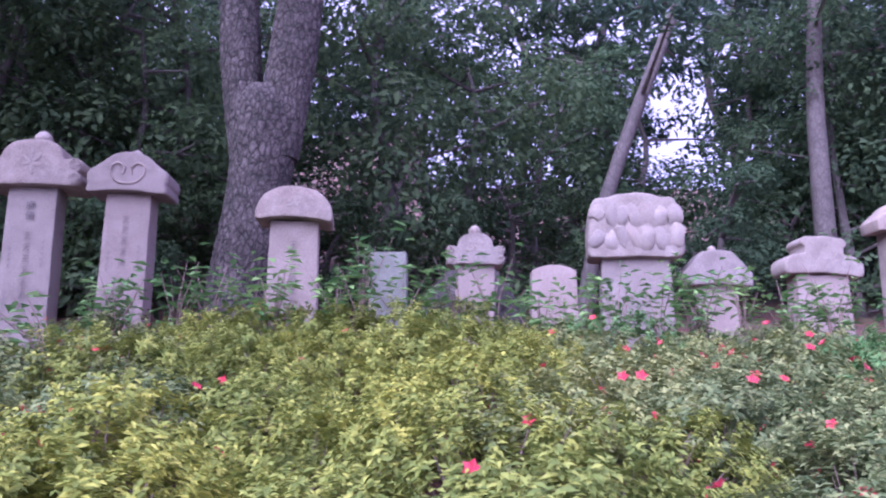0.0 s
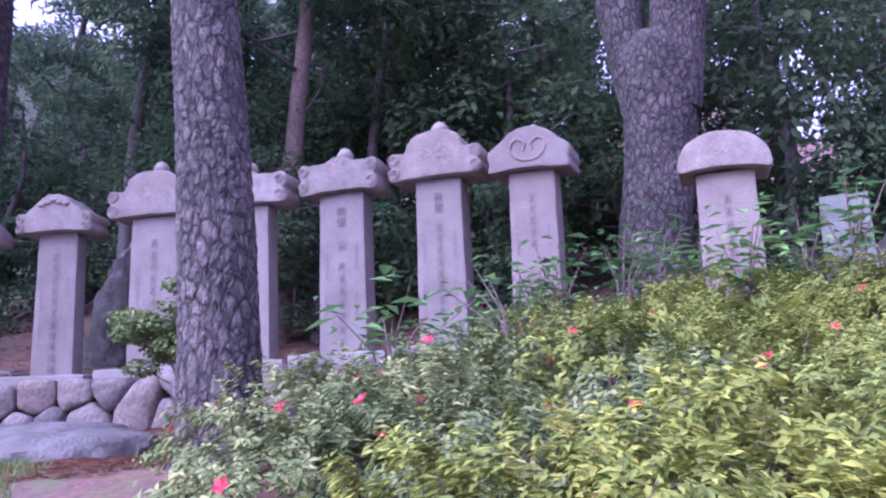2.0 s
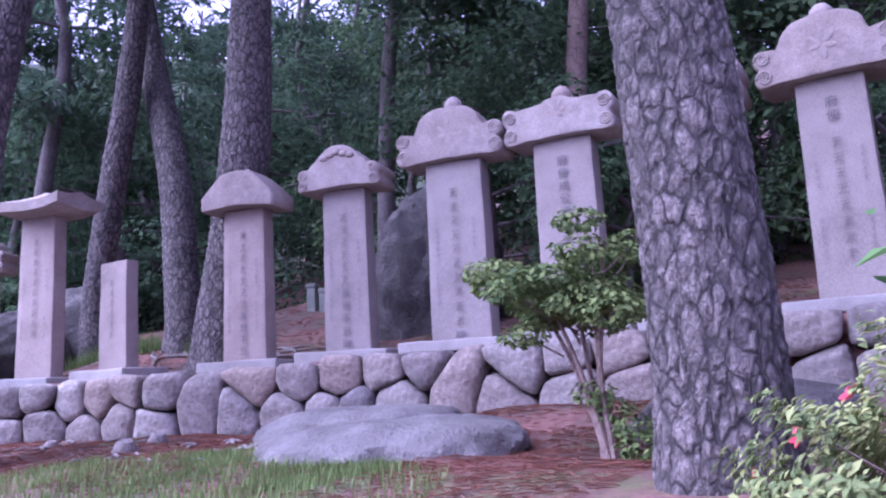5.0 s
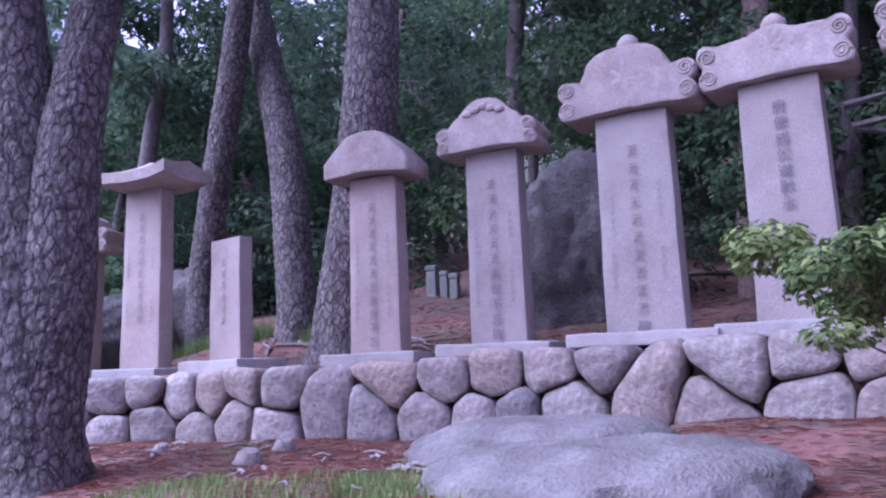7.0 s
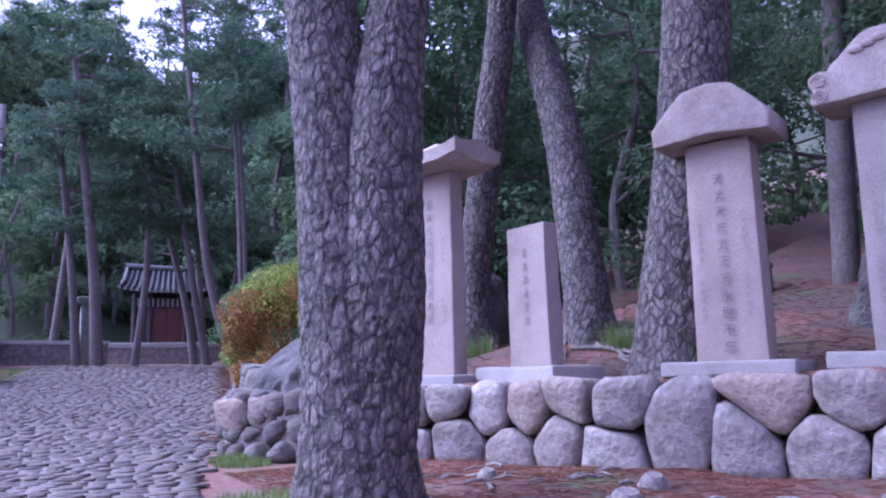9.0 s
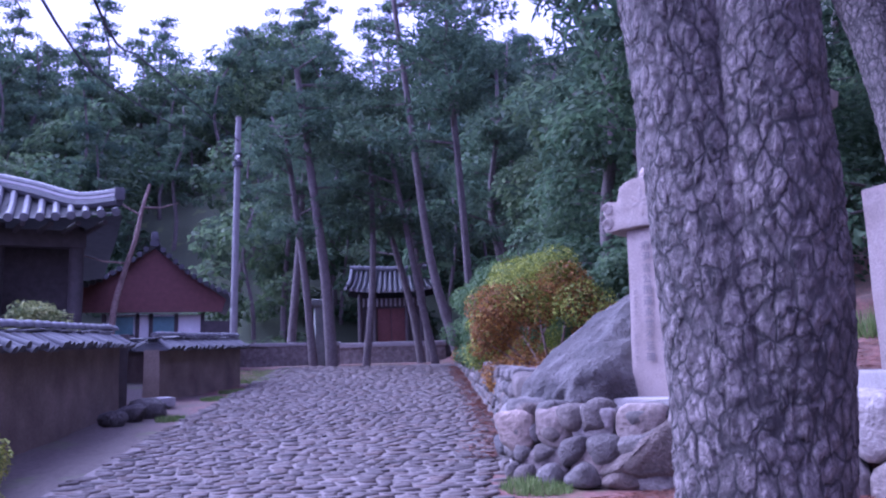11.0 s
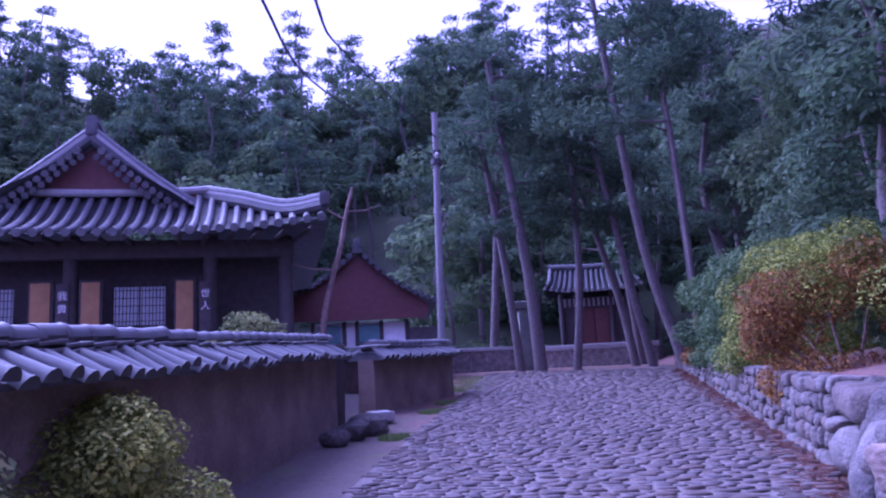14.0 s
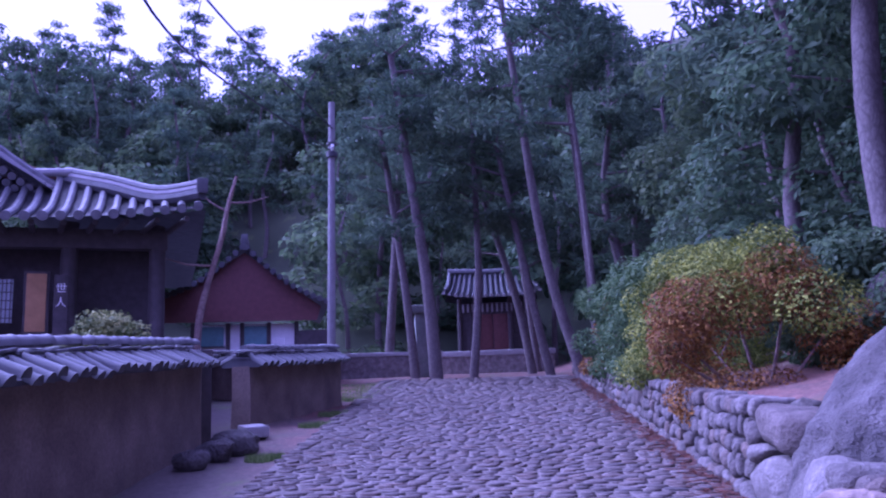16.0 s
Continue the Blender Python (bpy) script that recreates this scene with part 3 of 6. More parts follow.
def stele(at, w, h, d, yaw, mat, label, cap=None, lean=(0, 0), slab=None, text="", worn=0, knob=0.0, carve="", taper=0.94, scroll=True, round_top=False, seed=0.0, worn_size=0.11, text_size=0.15, cap_shift=0.0, tail=""):
    """cap: style, width, height, depth, sideways tilt in degrees. at: the foot of the body."""
    rng = random.Random(int(seed * 100) + 7)
    foot = thing("stele", label, "stone stele", pose(*at, lean[0], lean[1], yaw), "row of memorial steles")
    body = box(w, d, h, (0, 0, -0.03), 0.018, 6, 0.007, seed, taper)
    if round_top:
        for v in body.verts:
            k = max(0.0, (v.co.z - h * 0.82) / (h * 0.18))
            v.co.z -= k * (abs(v.co.x) / (w / 2)) ** 2.5 * h * 0.09
    part("body", body, mat, foot)
    if cap:
        style, cw, ch, cd, tilt = cap
        c = part("capstone", roof_cap_bm(cw, ch, cd) if style == "roof" else cap_bm(style, cw, ch, cd, seed), STONE_CAP if style != "swirl" else mat, foot, "weathered carved capstone")
        c.matrix_local = pose(cap_shift, 0, h - 0.045, 0, tilt, 0)
        if knob:
            k = knob
            part("finial", lathe([(k * 0.55, -0.03), (k * 0.6, k * 0.1), (k * 0.5, k * 0.22), (k * 0.56, k * 0.4), (k * 0.5, k * 0.65), (k * 0.3, k * 0.88), (k * 0.06, k)], 14, (0, 0, ch * {"hump": 0.88, "rect": 0.69, "gable": 0.89, "swirl": 0.91, "wave": 0.96}.get(style, 0.85))), STONE_CAP, c)
        if scroll and style in ("hump", "rect", "wave"):
            for sx in (-1, 1):
                zs = {"hump": (0.14, 0.41), "rect": (0.16, 0.46), "wave": (0.12, 0.36)}[style]
                for z in zs:
                    s = part("scroll", spiral_bm(ch * 0.105, 2.2, ch * 0.022, sx), STONE_CAP, c)
                    s.matrix_local = pose(sx * cw * 0.425, -cd / 2 - 0.004, z * ch)
        if carve:
            petals(carve, ch * 0.26, c, STONE_CAP if style != "swirl" else mat, pose(0, -cd / 2 - 0.002, ch * 0.42))
        if style == "swirl":
            for sx in (-1, 1):
                arc = [(sx * 0.0, 0.2), (sx * 0.2, 0.24), (sx * 0.36, 0.42), (sx * 0.34, 0.6), (sx * 0.2, 0.66), (sx * 0.07, 0.56), (sx * 0.1, 0.42)]
                s = part("scroll", tube([(x * cw / 2 * 1.15, 0, z * ch) for x, z in spline(arc, 4)], ch * 0.03, 6), mat, c)
                s.matrix_local = pose(0, -cd / 2, 0.0)
        if style == "lump":
            for i in range(7):
                for k in range(2):
                    hgt = ch * rng.uniform(0.3, 0.44)
                    s = part("relief", boulder_bm(cw * rng.uniform(0.13, 0.21), 0.13, hgt, i * 2 + k + seed, 2, 0.4), STONE_CAP, c)
                    s.matrix_local = pose((i - 3) * cw * 0.135 + rng.uniform(-0.03, 0.03), -cd / 2 + 0.035, ch * (0.3 + 0.36 * k) + rng.uniform(-0.04, 0.04), 0, rng.uniform(-25, 25), 0)
        if style == "wave":
            for i in range(5):
                s = part("relief", boulder_bm(ch * 0.2, ch * 0.1, ch * 0.13, i + seed, 2, 0.1), STONE_CAP, c)
                s.matrix_local = pose((i - 2) * ch * 0.16, -cd / 2, ch * (0.8 - 0.05 * abs(i - 2)))
    front = pose(0, -d / 2 - 0.012, h * 0.9, 90 - math.degrees(math.atan(d * (1 - taper) / 2 / h)), 0, 0)
    if text:
        letters(text, text_size, foot, front @ Matrix.Translation((0, -text_size * 0.9, 0)))
    if worn:
        start = worn_size * 1.6 + (text_size * 1.12 * len(text) if text else 0)
        worn_marks(worn, worn_size, foot, front @ Matrix.Translation((0, -start, 0)), rng)
        if tail:
            letters(tail, worn_size, foot, front @ Matrix.Translation((0, -start - worn * worn_size * 1.25 - worn_size * 0.4, 0)), 1.25)
    if worn >= 5 and h > 1.9 or text_size <= 0.1:
        for x, y0 in ((-0.31, 0.3), (0.31, 0.26), (-0.33, 0.56), (0.3, 0.55)):
            worn_marks(rng.choice((4, 5)), 0.058, foot, front @ Matrix.Translation((x * w, -h * y0, 0)), rng)
    if slab:
        sw, sd, sh = slab
        p = tagged(part("plinth", box(sw, sd, sh, (0, 0, 0), 0.02, 4, 0.012, seed + 5), PLINTH), "low grey granite plinth under a stele", "plinth", "plinths under the steles")
        p.matrix_world = pose(at[0], at[1], at[2] - sh - 0.005, 0, 0, yaw)
    return foot


PINK, PALE, GREEN = STONE_PINK, STONE_PALE, STONE_GREEN
stele((-16.02, 6.90, 1.53), 0.46, 1.72, 0.26, 30, PINK, "pink granite stele with sprig-carved scroll cap and legible inscription", ("hump", 0.9, 0.6, 0.4, 0), (-2, 0), (1.25, 0.8, 0.16), "府尹吉公閏運永世不忘碑", 0, 0.17, "sprig", seed=1, text_size=0.1)
stele((-14.66, 7.14, 1.68), 0.6, 2.22, 0.24, 20, PINK, "tall pink stele under a roof-shaped slab cap", ("roof", 1.2, 0.4, 0.85, 0), (0, 0), (0.95, 0.75, 0.13), "", 10, seed=2)
stele((-13.68, 7.70, 1.75), 0.6, 1.46, 0.2, 4, PINK, "short capless pink stele with a slanted top", None, (0, -1), (1.15, 0.7, 0.16), "", 6, seed=3)
stele((-11.78, 8.34, 1.76), 0.6, 1.93, 0.26, 20, PINK, "pink granite stele with gabled cap and low finial", ("house", 1.02, 0.56, 0.6, 0), (0, -0.5), (1.1, 0.7, 0.12), "", 7, 0.1, "", seed=4, worn_size=0.115, tail="永世不忘")
stele((-10.52, 8.86, 1.81), 0.6, 2.0, 0.26, 18, PALE, "pale granite stele with wavy scrolled cap", ("wave", 1.1, 0.56, 0.55, 0), (0, -0.5), (1.2, 0.75, 0.13), "", 6, 0.0, "", seed=5, worn_size=0.122, tail="永世不忘碑")
stele((-9.06, 9.18, 1.85), 0.72, 2.08, 0.3, 14, PALE, "broad pale stele with humped scroll cap and finial", ("hump", 1.32, 0.72, 0.5, 0), (0, -0.5), (1.35, 0.8, 0.13), "", 10, 0.2, "sprig", seed=6, worn_size=0.13, tail="碑")
stele((-7.80, 9.5, 1.88), 0.7, 2.1, 0.3, 10, PALE, "pale stele with long dark inscription and lotus cap", ("rect", 1.26, 0.68, 0.5, 0), (0, -0.5), (1.3, 0.8, 0.13), "府使成公遂默永", 0, 0.2, "lotus", seed=7, text_size=0.125)
stele((-6.45, 9.74, 1.93), 0.66, 2.1, 0.32, 5, PALE, "pale stele with flat scrolled cap and lotus finial", ("rect", 1.12, 0.68, 0.55, 0), (0, -0.5), (1.3, 0.8, 0.13), "府使 公", 7, 0.2, "lotus", seed=8, text_size=0.13, worn_size=0.13)
stele((-5.17, 9.98, 1.98), 0.64, 2.12, 0.36, 4, PALE, "pale stele with humped scroll cap and flower relief", ("hump", 1.26, 0.7, 0.6, 0), (0, -0.5), (1.25, 0.8, 0.13), "府使", 8, 0.21, "sprig", seed=9, text_size=0.12, worn_size=0.12)
stele((-3.97, 10.0, 2.0), 0.6, 2.02, 0.36, 2, PINK, "leaning pink stele with heart-swirl carved cap", ("swirl", 1.02, 0.58, 0.6, 1), (1, 0.5), None, "", 5, 0.12, "", seed=10)
stele((-1.76, 9.55, 1.95), 0.62, 1.63, 0.34, 5, PINK, "pale pink stele with rounded dome cap", ("dome", 0.92, 0.42, 0.6, 1), (0, 0), None, "", 8, 0.0, "leaf", seed=11)
stele((-0.63, 10.1, 2.05), 0.5, 1.28, 0.2, -5, GREEN, "low greenish capless stele", None, (0, 0), None, "", 0, seed=12, round_top=False)
stele((0.52, 10.75, 2.1), 0.55, 1.18, 0.3, 0, PINK, "short pink stele with cloud-scroll cap and finial", ("hump", 0.8, 0.5, 0.45, 0), (0, 0), None, "", 0, 0.16, "leaf", seed=13)
stele((1.62, 10.9, 2.1), 0.66, 1.22, 0.26, 0, PINK, "short capless pink stele with a rounded top", None, (0, 0), None, "", 0, seed=14, round_top=True)
stele((2.95, 11.6, 2.1), 1.06, 1.45, 0.4, -6, PALE, "large stele under a heavy dragon-carved headstone", ("lump", 1.4, 1.0, 0.6, 0), (0, 0), None, "", 0, seed=15)
stele((4.12, 11.6, 2.1), 0.66, 1.05, 0.3, 0, PINK, "low pink stele with a gabled cap and finial", ("house", 1.02, 0.62, 0.5, 0), (0, 0), None, "", 0, 0.12, "", seed=16)
stele((5.68, 11.6, 2.1), 0.84, 1.22, 0.36, 3, PINK, "pink stele with a stepped scroll cap", ("stack", 1.2, 0.72, 0.5, 2), (0, 0), None, "", 0, seed=17)
stele((7.1, 11.6, 2.1), 0.8, 1.9, 0.34, 3, PALE, "pale stele with a flat cap", ("house", 1.15, 0.55, 0.5, 0), (0, 0), None, "", 0, seed=18)

# ---- rocks ----
def outcrop(name, label, at, size, seed, turn=0, sub=4, lump=0.25, fine=0.05, squash=None, mat=None):
    bm = bmesh.new()
    bmesh.ops.create_icosphere(bm, subdivisions=sub, radius=1)
    off = Vector((seed, seed * 0.7, 0))
    for v in bm.verts:
        n = v.co.normalized()
        k = 1 + lump * noise.noise(n * 1.1 + off) + lump * 0.4 * noise.noise(n * 2.7 + off) + fine * noise.noise(n * 8 + off) - fine * 1.2 * max(0, 0.25 - abs(noise.noise(n * 2.2 + off * 2))) * 4 * 0.5
        p = 2.6
        k *= (abs(n.x) ** p + abs(n.y) ** p + abs(n.z) ** p) ** (-1 / p)
        v.co = Vector((n.x * k * size[0] / 2, n.y * k * size[1] / 2, n.z * k * size[2] / 2))
        if squash:
            v.co = squash(v.co)
    ob = tagged(part(name, bm, mat or ROCK), label, "rock")
    ob.matrix_world = pose(*at, 0, 0, turn)
    return ob


def rocks():
    def slab(c):
        top = 0.34 + 0.08 * c.x + 0.06 * c.y
        return Vector((c.x, c.y, c.z if c.z < top else top + (c.z - top) * 0.6))

    outcrop("rock", "broad low grey rock swelling from the needle-covered ground", (-8.95, 7.35, 0.7), (2.1, 1.7, 1.25), 3.1, 14, 5, 0.2, 0.05, slab, ROCK_PALE)
    outcrop("rock", "broad rounded rock lobe beside a lower one", (-8.05, 6.6, 0.6), (2.15, 1.75, 1.35), 8.4, 8, 5, 0.2, 0.05, slab, ROCK_PALE)
    outcrop("boulder", "tall cracked boulder behind the steles", (-11.25, 11.6, 2.55), (2.1, 1.8, 3.2), 5.2, 10, 5, 0.28, 0.09)
    outcrop("outcrop", "great smooth rock sloping down to the lane", (-17.45, 7.72, 1.12), (1.8, 4.5, 3.42), 1.4, 26, 6, 0.09, 0.035, lambda c: Vector((c.x, c.y, c.z * (0.62 + 0.38 * smooth01((c.y + 2.0) / 2.6)) if c.z > 0 else c.z)))
    outcrop("boulder", "rounded boulder on the slope behind a stele", (-17.7, 9.4, 2.35), (1.9, 1.5, 1.9), 2.2, 20, 4, 0.2, 0.05)
    outcrop("boulder", "pale boulder beside the slope trees", (-20.2, 10.0, 2.5), (1.7, 1.3, 1.6), 9.2, 20, 4, 0.2, 0.05)
    outcrop("rock", "pyramid-shaped rough rock behind short steles", (0.55, 12.0, 2.3), (1.6, 0.9, 2.5), 7.7, 0, 4, 0.25, 0.08, lambda c: Vector((c.x * (1.1 - 0.3 * c.z), c.y, c.z)))
    outcrop("rock", "mossy rock at the foot of the bank", (-5.6, 7.6, 0.95), (1.5, 1.1, 0.7), 4.4, 0, 4, 0.25, 0.05)
    for x, y, s, sd in ((-22.6, 1.55, 0.5, 1), (-23.1, 1.75, 0.62, 2), (-21.9, 1.35, 0.4, 3), (-23.5, 1.9, 0.36, 4)):
        outcrop("rock", "loose grey rock at the foot of the plastered wall", (x, y, road_z(x) + 0.08), (s, s * 0.7, s * 0.6), sd, sd * 40, 3, 0.3, 0.05)


rocks()

# ---- pines close to the path ----
def bark_trunk(points, radii, flare, sides, step, seed, plate=0.085, relief=0.011):
    """A trunk with raised bark plates and a flared foot, swept along a bent line."""
    line = spline([tuple(p) + (r,) for p, r in zip(points, radii)], 8)
    total = sum((Vector(a[:3]) - Vector(b[:3])).length for a, b in zip(line, line[1:]))
    fine = min(total, 5.2)
    marks = [step * i for i in range(int(fine / step) + 1)]
    while marks[-1] < total - 0.15:
        marks.append(marks[-1] + 0.15)
    m = len(marks) - 1
    pts = []
    acc, k = 0.0, 0
    for i in range(m + 1):
        want = min(marks[i], total)
        while k < len(line) - 2 and acc + (Vector(line[k + 1][:3]) - Vector(line[k][:3])).length < want:
            acc += (Vector(line[k + 1][:3]) - Vector(line[k][:3])).length
            k += 1
        seg = (Vector(line[k + 1][:3]) - Vector(line[k][:3])).length
        t = min(1, (want - acc) / max(seg, 1e-6))
        pts.append([a + (b - a) * t for a, b in zip(line[k], line[k + 1])])
    bm = bmesh.new()
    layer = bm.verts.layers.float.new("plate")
    rings = []
    for i, p in enumerate(pts):
        c, r = Vector(p[:3]), p[3]
        hgt = marks[i]
        fl = 1 + flare * math.exp(-hgt / 0.28)
        ring = []
        for s in range(sides):
            a = 2 * math.pi * s / sides
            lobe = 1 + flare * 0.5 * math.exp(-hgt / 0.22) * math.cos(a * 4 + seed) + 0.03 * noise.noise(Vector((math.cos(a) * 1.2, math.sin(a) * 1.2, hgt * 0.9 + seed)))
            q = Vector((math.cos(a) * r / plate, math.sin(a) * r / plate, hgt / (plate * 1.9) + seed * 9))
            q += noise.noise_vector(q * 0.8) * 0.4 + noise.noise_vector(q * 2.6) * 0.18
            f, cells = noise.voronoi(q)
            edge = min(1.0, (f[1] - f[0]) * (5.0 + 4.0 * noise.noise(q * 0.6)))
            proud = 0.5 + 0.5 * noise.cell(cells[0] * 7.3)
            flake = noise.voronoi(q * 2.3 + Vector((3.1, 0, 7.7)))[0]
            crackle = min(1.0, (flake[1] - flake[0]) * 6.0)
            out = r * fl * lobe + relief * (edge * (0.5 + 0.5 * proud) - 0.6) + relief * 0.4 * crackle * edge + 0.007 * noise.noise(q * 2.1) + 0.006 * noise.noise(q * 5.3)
            # The same edge value later darkens the colour in the recesses, as shade.
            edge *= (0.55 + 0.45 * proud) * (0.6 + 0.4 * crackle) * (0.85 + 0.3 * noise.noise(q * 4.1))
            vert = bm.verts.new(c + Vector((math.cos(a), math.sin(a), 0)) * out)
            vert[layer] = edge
            ring.append(vert)
        rings.append(ring)
    for a, b in zip(rings, rings[1:]):
        for s in range(sides):
            bm.faces.new((a[s], a[(s + 1) % sides], b[(s + 1) % sides], b[s]))
    bm.faces.new(rings[0][::-1])
    bm.faces.new(rings[-1])
    return bm


def needle_crown(rng, pads, per, size):
    """Flat pads of needle tufts along the limbs."""
    c = []
    for (x, y, z, r) in pads:
        n = int(per * r * r)
        a = rng.uniform(0, 2 * np.pi, n)
        k = np.sqrt(rng.uniform(0, 1, n)) * r
        c.append(np.stack([x + k * np.cos(a), y + k * np.sin(a), z + rng.normal(0, 0.16 * r, n) - 0.12 * k], 1))
    return np.concatenate(c)


def near_pine(label, stems, sides, step, flare, mat, seed, limbs=(), crown=()):
    base = stems[0][0][0]
    t = thing("pine_tree", label, "pine tree", pose(*base), "pines among the steles")
    for i, (pts, rad) in enumerate(stems):
        local = [Vector(p) - Vector(base) for p in pts]
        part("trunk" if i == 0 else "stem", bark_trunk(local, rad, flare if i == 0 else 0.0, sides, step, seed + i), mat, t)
    for pts, r0 in limbs:
        part("branch", tube([Vector(p) - Vector(base) for p in pts], [r0 * (1 - 0.8 * i / (len(pts) - 1)) for i in range(len(pts))], 7), mat, t)
    if crown:
        rng = np.random.default_rng(int(seed * 10))
        pads = [(x - base[0], y - base[1], z - base[2], r) for x, y, z, r in crown]
        under("crown", leaf_mesh("crown", needle_crown(rng, pads, 260, 0.3), 0.34, NEEDLE, rng, 0.16, 0.2), t)
    return t


def high_crown(x, y, z, spread, seed, n=9):
    rng = random.Random(seed)
    return [(x + rng.uniform(-spread, spread), y + rng.uniform(-spread, spread), z + rng.uniform(-1.5, 2.5), rng.uniform(0.9, 1.7)) for _ in range(n)]


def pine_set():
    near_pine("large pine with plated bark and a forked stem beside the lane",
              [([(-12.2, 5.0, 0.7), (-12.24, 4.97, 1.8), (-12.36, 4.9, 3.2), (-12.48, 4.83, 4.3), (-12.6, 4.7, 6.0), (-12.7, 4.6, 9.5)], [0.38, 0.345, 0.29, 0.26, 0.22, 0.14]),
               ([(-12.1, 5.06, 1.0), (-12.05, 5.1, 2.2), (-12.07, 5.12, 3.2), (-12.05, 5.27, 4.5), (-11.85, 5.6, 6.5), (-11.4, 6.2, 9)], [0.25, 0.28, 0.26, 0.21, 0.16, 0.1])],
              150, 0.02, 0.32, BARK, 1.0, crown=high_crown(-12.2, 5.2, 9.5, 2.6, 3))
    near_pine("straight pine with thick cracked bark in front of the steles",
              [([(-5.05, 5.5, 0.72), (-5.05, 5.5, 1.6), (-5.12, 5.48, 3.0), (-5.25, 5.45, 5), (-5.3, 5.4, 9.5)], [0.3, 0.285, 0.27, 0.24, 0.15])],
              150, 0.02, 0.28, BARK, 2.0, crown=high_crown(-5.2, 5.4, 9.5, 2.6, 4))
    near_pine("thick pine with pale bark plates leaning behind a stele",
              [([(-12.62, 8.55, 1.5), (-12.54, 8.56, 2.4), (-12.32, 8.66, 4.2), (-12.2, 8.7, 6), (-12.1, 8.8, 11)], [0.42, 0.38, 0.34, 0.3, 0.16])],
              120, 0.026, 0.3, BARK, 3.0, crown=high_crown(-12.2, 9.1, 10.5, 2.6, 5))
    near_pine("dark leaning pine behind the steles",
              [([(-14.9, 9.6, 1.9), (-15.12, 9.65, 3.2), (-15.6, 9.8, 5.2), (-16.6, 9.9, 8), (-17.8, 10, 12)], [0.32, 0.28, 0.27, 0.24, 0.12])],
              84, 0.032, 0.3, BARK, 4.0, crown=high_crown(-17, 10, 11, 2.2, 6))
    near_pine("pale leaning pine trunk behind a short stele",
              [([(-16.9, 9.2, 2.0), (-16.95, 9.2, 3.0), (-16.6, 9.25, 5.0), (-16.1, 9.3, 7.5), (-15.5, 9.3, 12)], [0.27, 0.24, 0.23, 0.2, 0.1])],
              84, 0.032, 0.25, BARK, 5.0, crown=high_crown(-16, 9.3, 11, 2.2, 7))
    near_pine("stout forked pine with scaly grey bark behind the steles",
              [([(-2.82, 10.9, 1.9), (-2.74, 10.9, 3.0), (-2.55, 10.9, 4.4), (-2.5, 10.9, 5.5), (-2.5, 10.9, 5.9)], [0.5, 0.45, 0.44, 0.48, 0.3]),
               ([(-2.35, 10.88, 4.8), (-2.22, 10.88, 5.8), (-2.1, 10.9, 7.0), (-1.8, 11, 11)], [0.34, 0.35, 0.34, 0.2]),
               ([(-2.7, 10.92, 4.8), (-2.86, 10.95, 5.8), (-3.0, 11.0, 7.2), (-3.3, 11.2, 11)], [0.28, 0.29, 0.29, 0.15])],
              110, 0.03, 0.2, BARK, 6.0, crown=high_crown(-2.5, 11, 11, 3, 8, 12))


pine_set()

# ---- forest ----
def crown_points(rng, blobs, n):
    out, nor = [], []
    w = np.array([b[3] ** 2 for b in blobs])
    for (x, y, z, r, sq), k in zip([b[:5] for b in blobs], np.maximum(1, (n * w / w.sum()).astype(int))):
        d = rng.normal(size=(k, 3))
        d /= np.linalg.norm(d, axis=1)[:, None]
        rad = r * rng.uniform(0.55, 1.08, k) ** 0.6
        out.append(np.stack([x + d[:, 0] * rad, y + d[:, 1] * rad, z + d[:, 2] * rad * sq], 1))
        nor.append(d)
    return np.concatenate(out), np.concatenate(nor)


def forest_tree_pine(seed, h, per=150, size=0.42, limbs=True):
    """A tall forest pine: bare bent trunk, dead stubs, and layered pads of needles."""
    rng, r = np.random.default_rng(seed), random.Random(seed)
    t = thing("pine_tree", "tall forest pine with a bare trunk and layered needle crown", "pine tree", None, "forest pines")
    bend = [(0, 0), (r.uniform(-0.25, 0.25), r.uniform(-0.25, 0.25)), (r.uniform(-0.7, 0.7), r.uniform(-0.7, 0.7)), (r.uniform(-1, 1), r.uniform(-1, 1)), (r.uniform(-1.3, 1.3), r.uniform(-1.3, 1.3))]
    pts = [(x, y, h * k) for (x, y), k in zip(bend, (0, 0.2, 0.45, 0.7, 1.0))]
    line = spline(pts, 4)
    part("trunk", tube(line, [0.19 * (1 - 0.75 * i / (len(line) - 1)) for i in range(len(line))], 9), BARK_FAR, t)
    pads = []
    for i in range(13):
        k = 0.42 + 0.56 * i / 12
        p = line[int(k * (len(line) - 1))]
        a, l = r.uniform(0, 6.28), r.uniform(0.7, 2.4) * (1.15 - 0.6 * (k - 0.4))
        tip = (p[0] + l * math.cos(a), p[1] + l * math.sin(a), p[2] + l * r.uniform(-0.05, 0.35))
        if limbs:
            part("branch", tube([p, ((p[0] + tip[0]) / 2, (p[1] + tip[1]) / 2, (p[2] + tip[2]) / 2 + 0.1), tip], [0.05, 0.035, 0.015], 5), BARK_FAR, t)
        pads += [(*tip, r.uniform(0.7, 1.15)), ((p[0] + tip[0]) / 2, (p[1] + tip[1]) / 2, tip[2] + 0.2, r.uniform(0.5, 0.9))]
    under("crown", leaf_mesh("crown", needle_crown(rng, pads, per, 0.3), size, NEEDLE, rng, 0.2, 0.25), t)
    return t


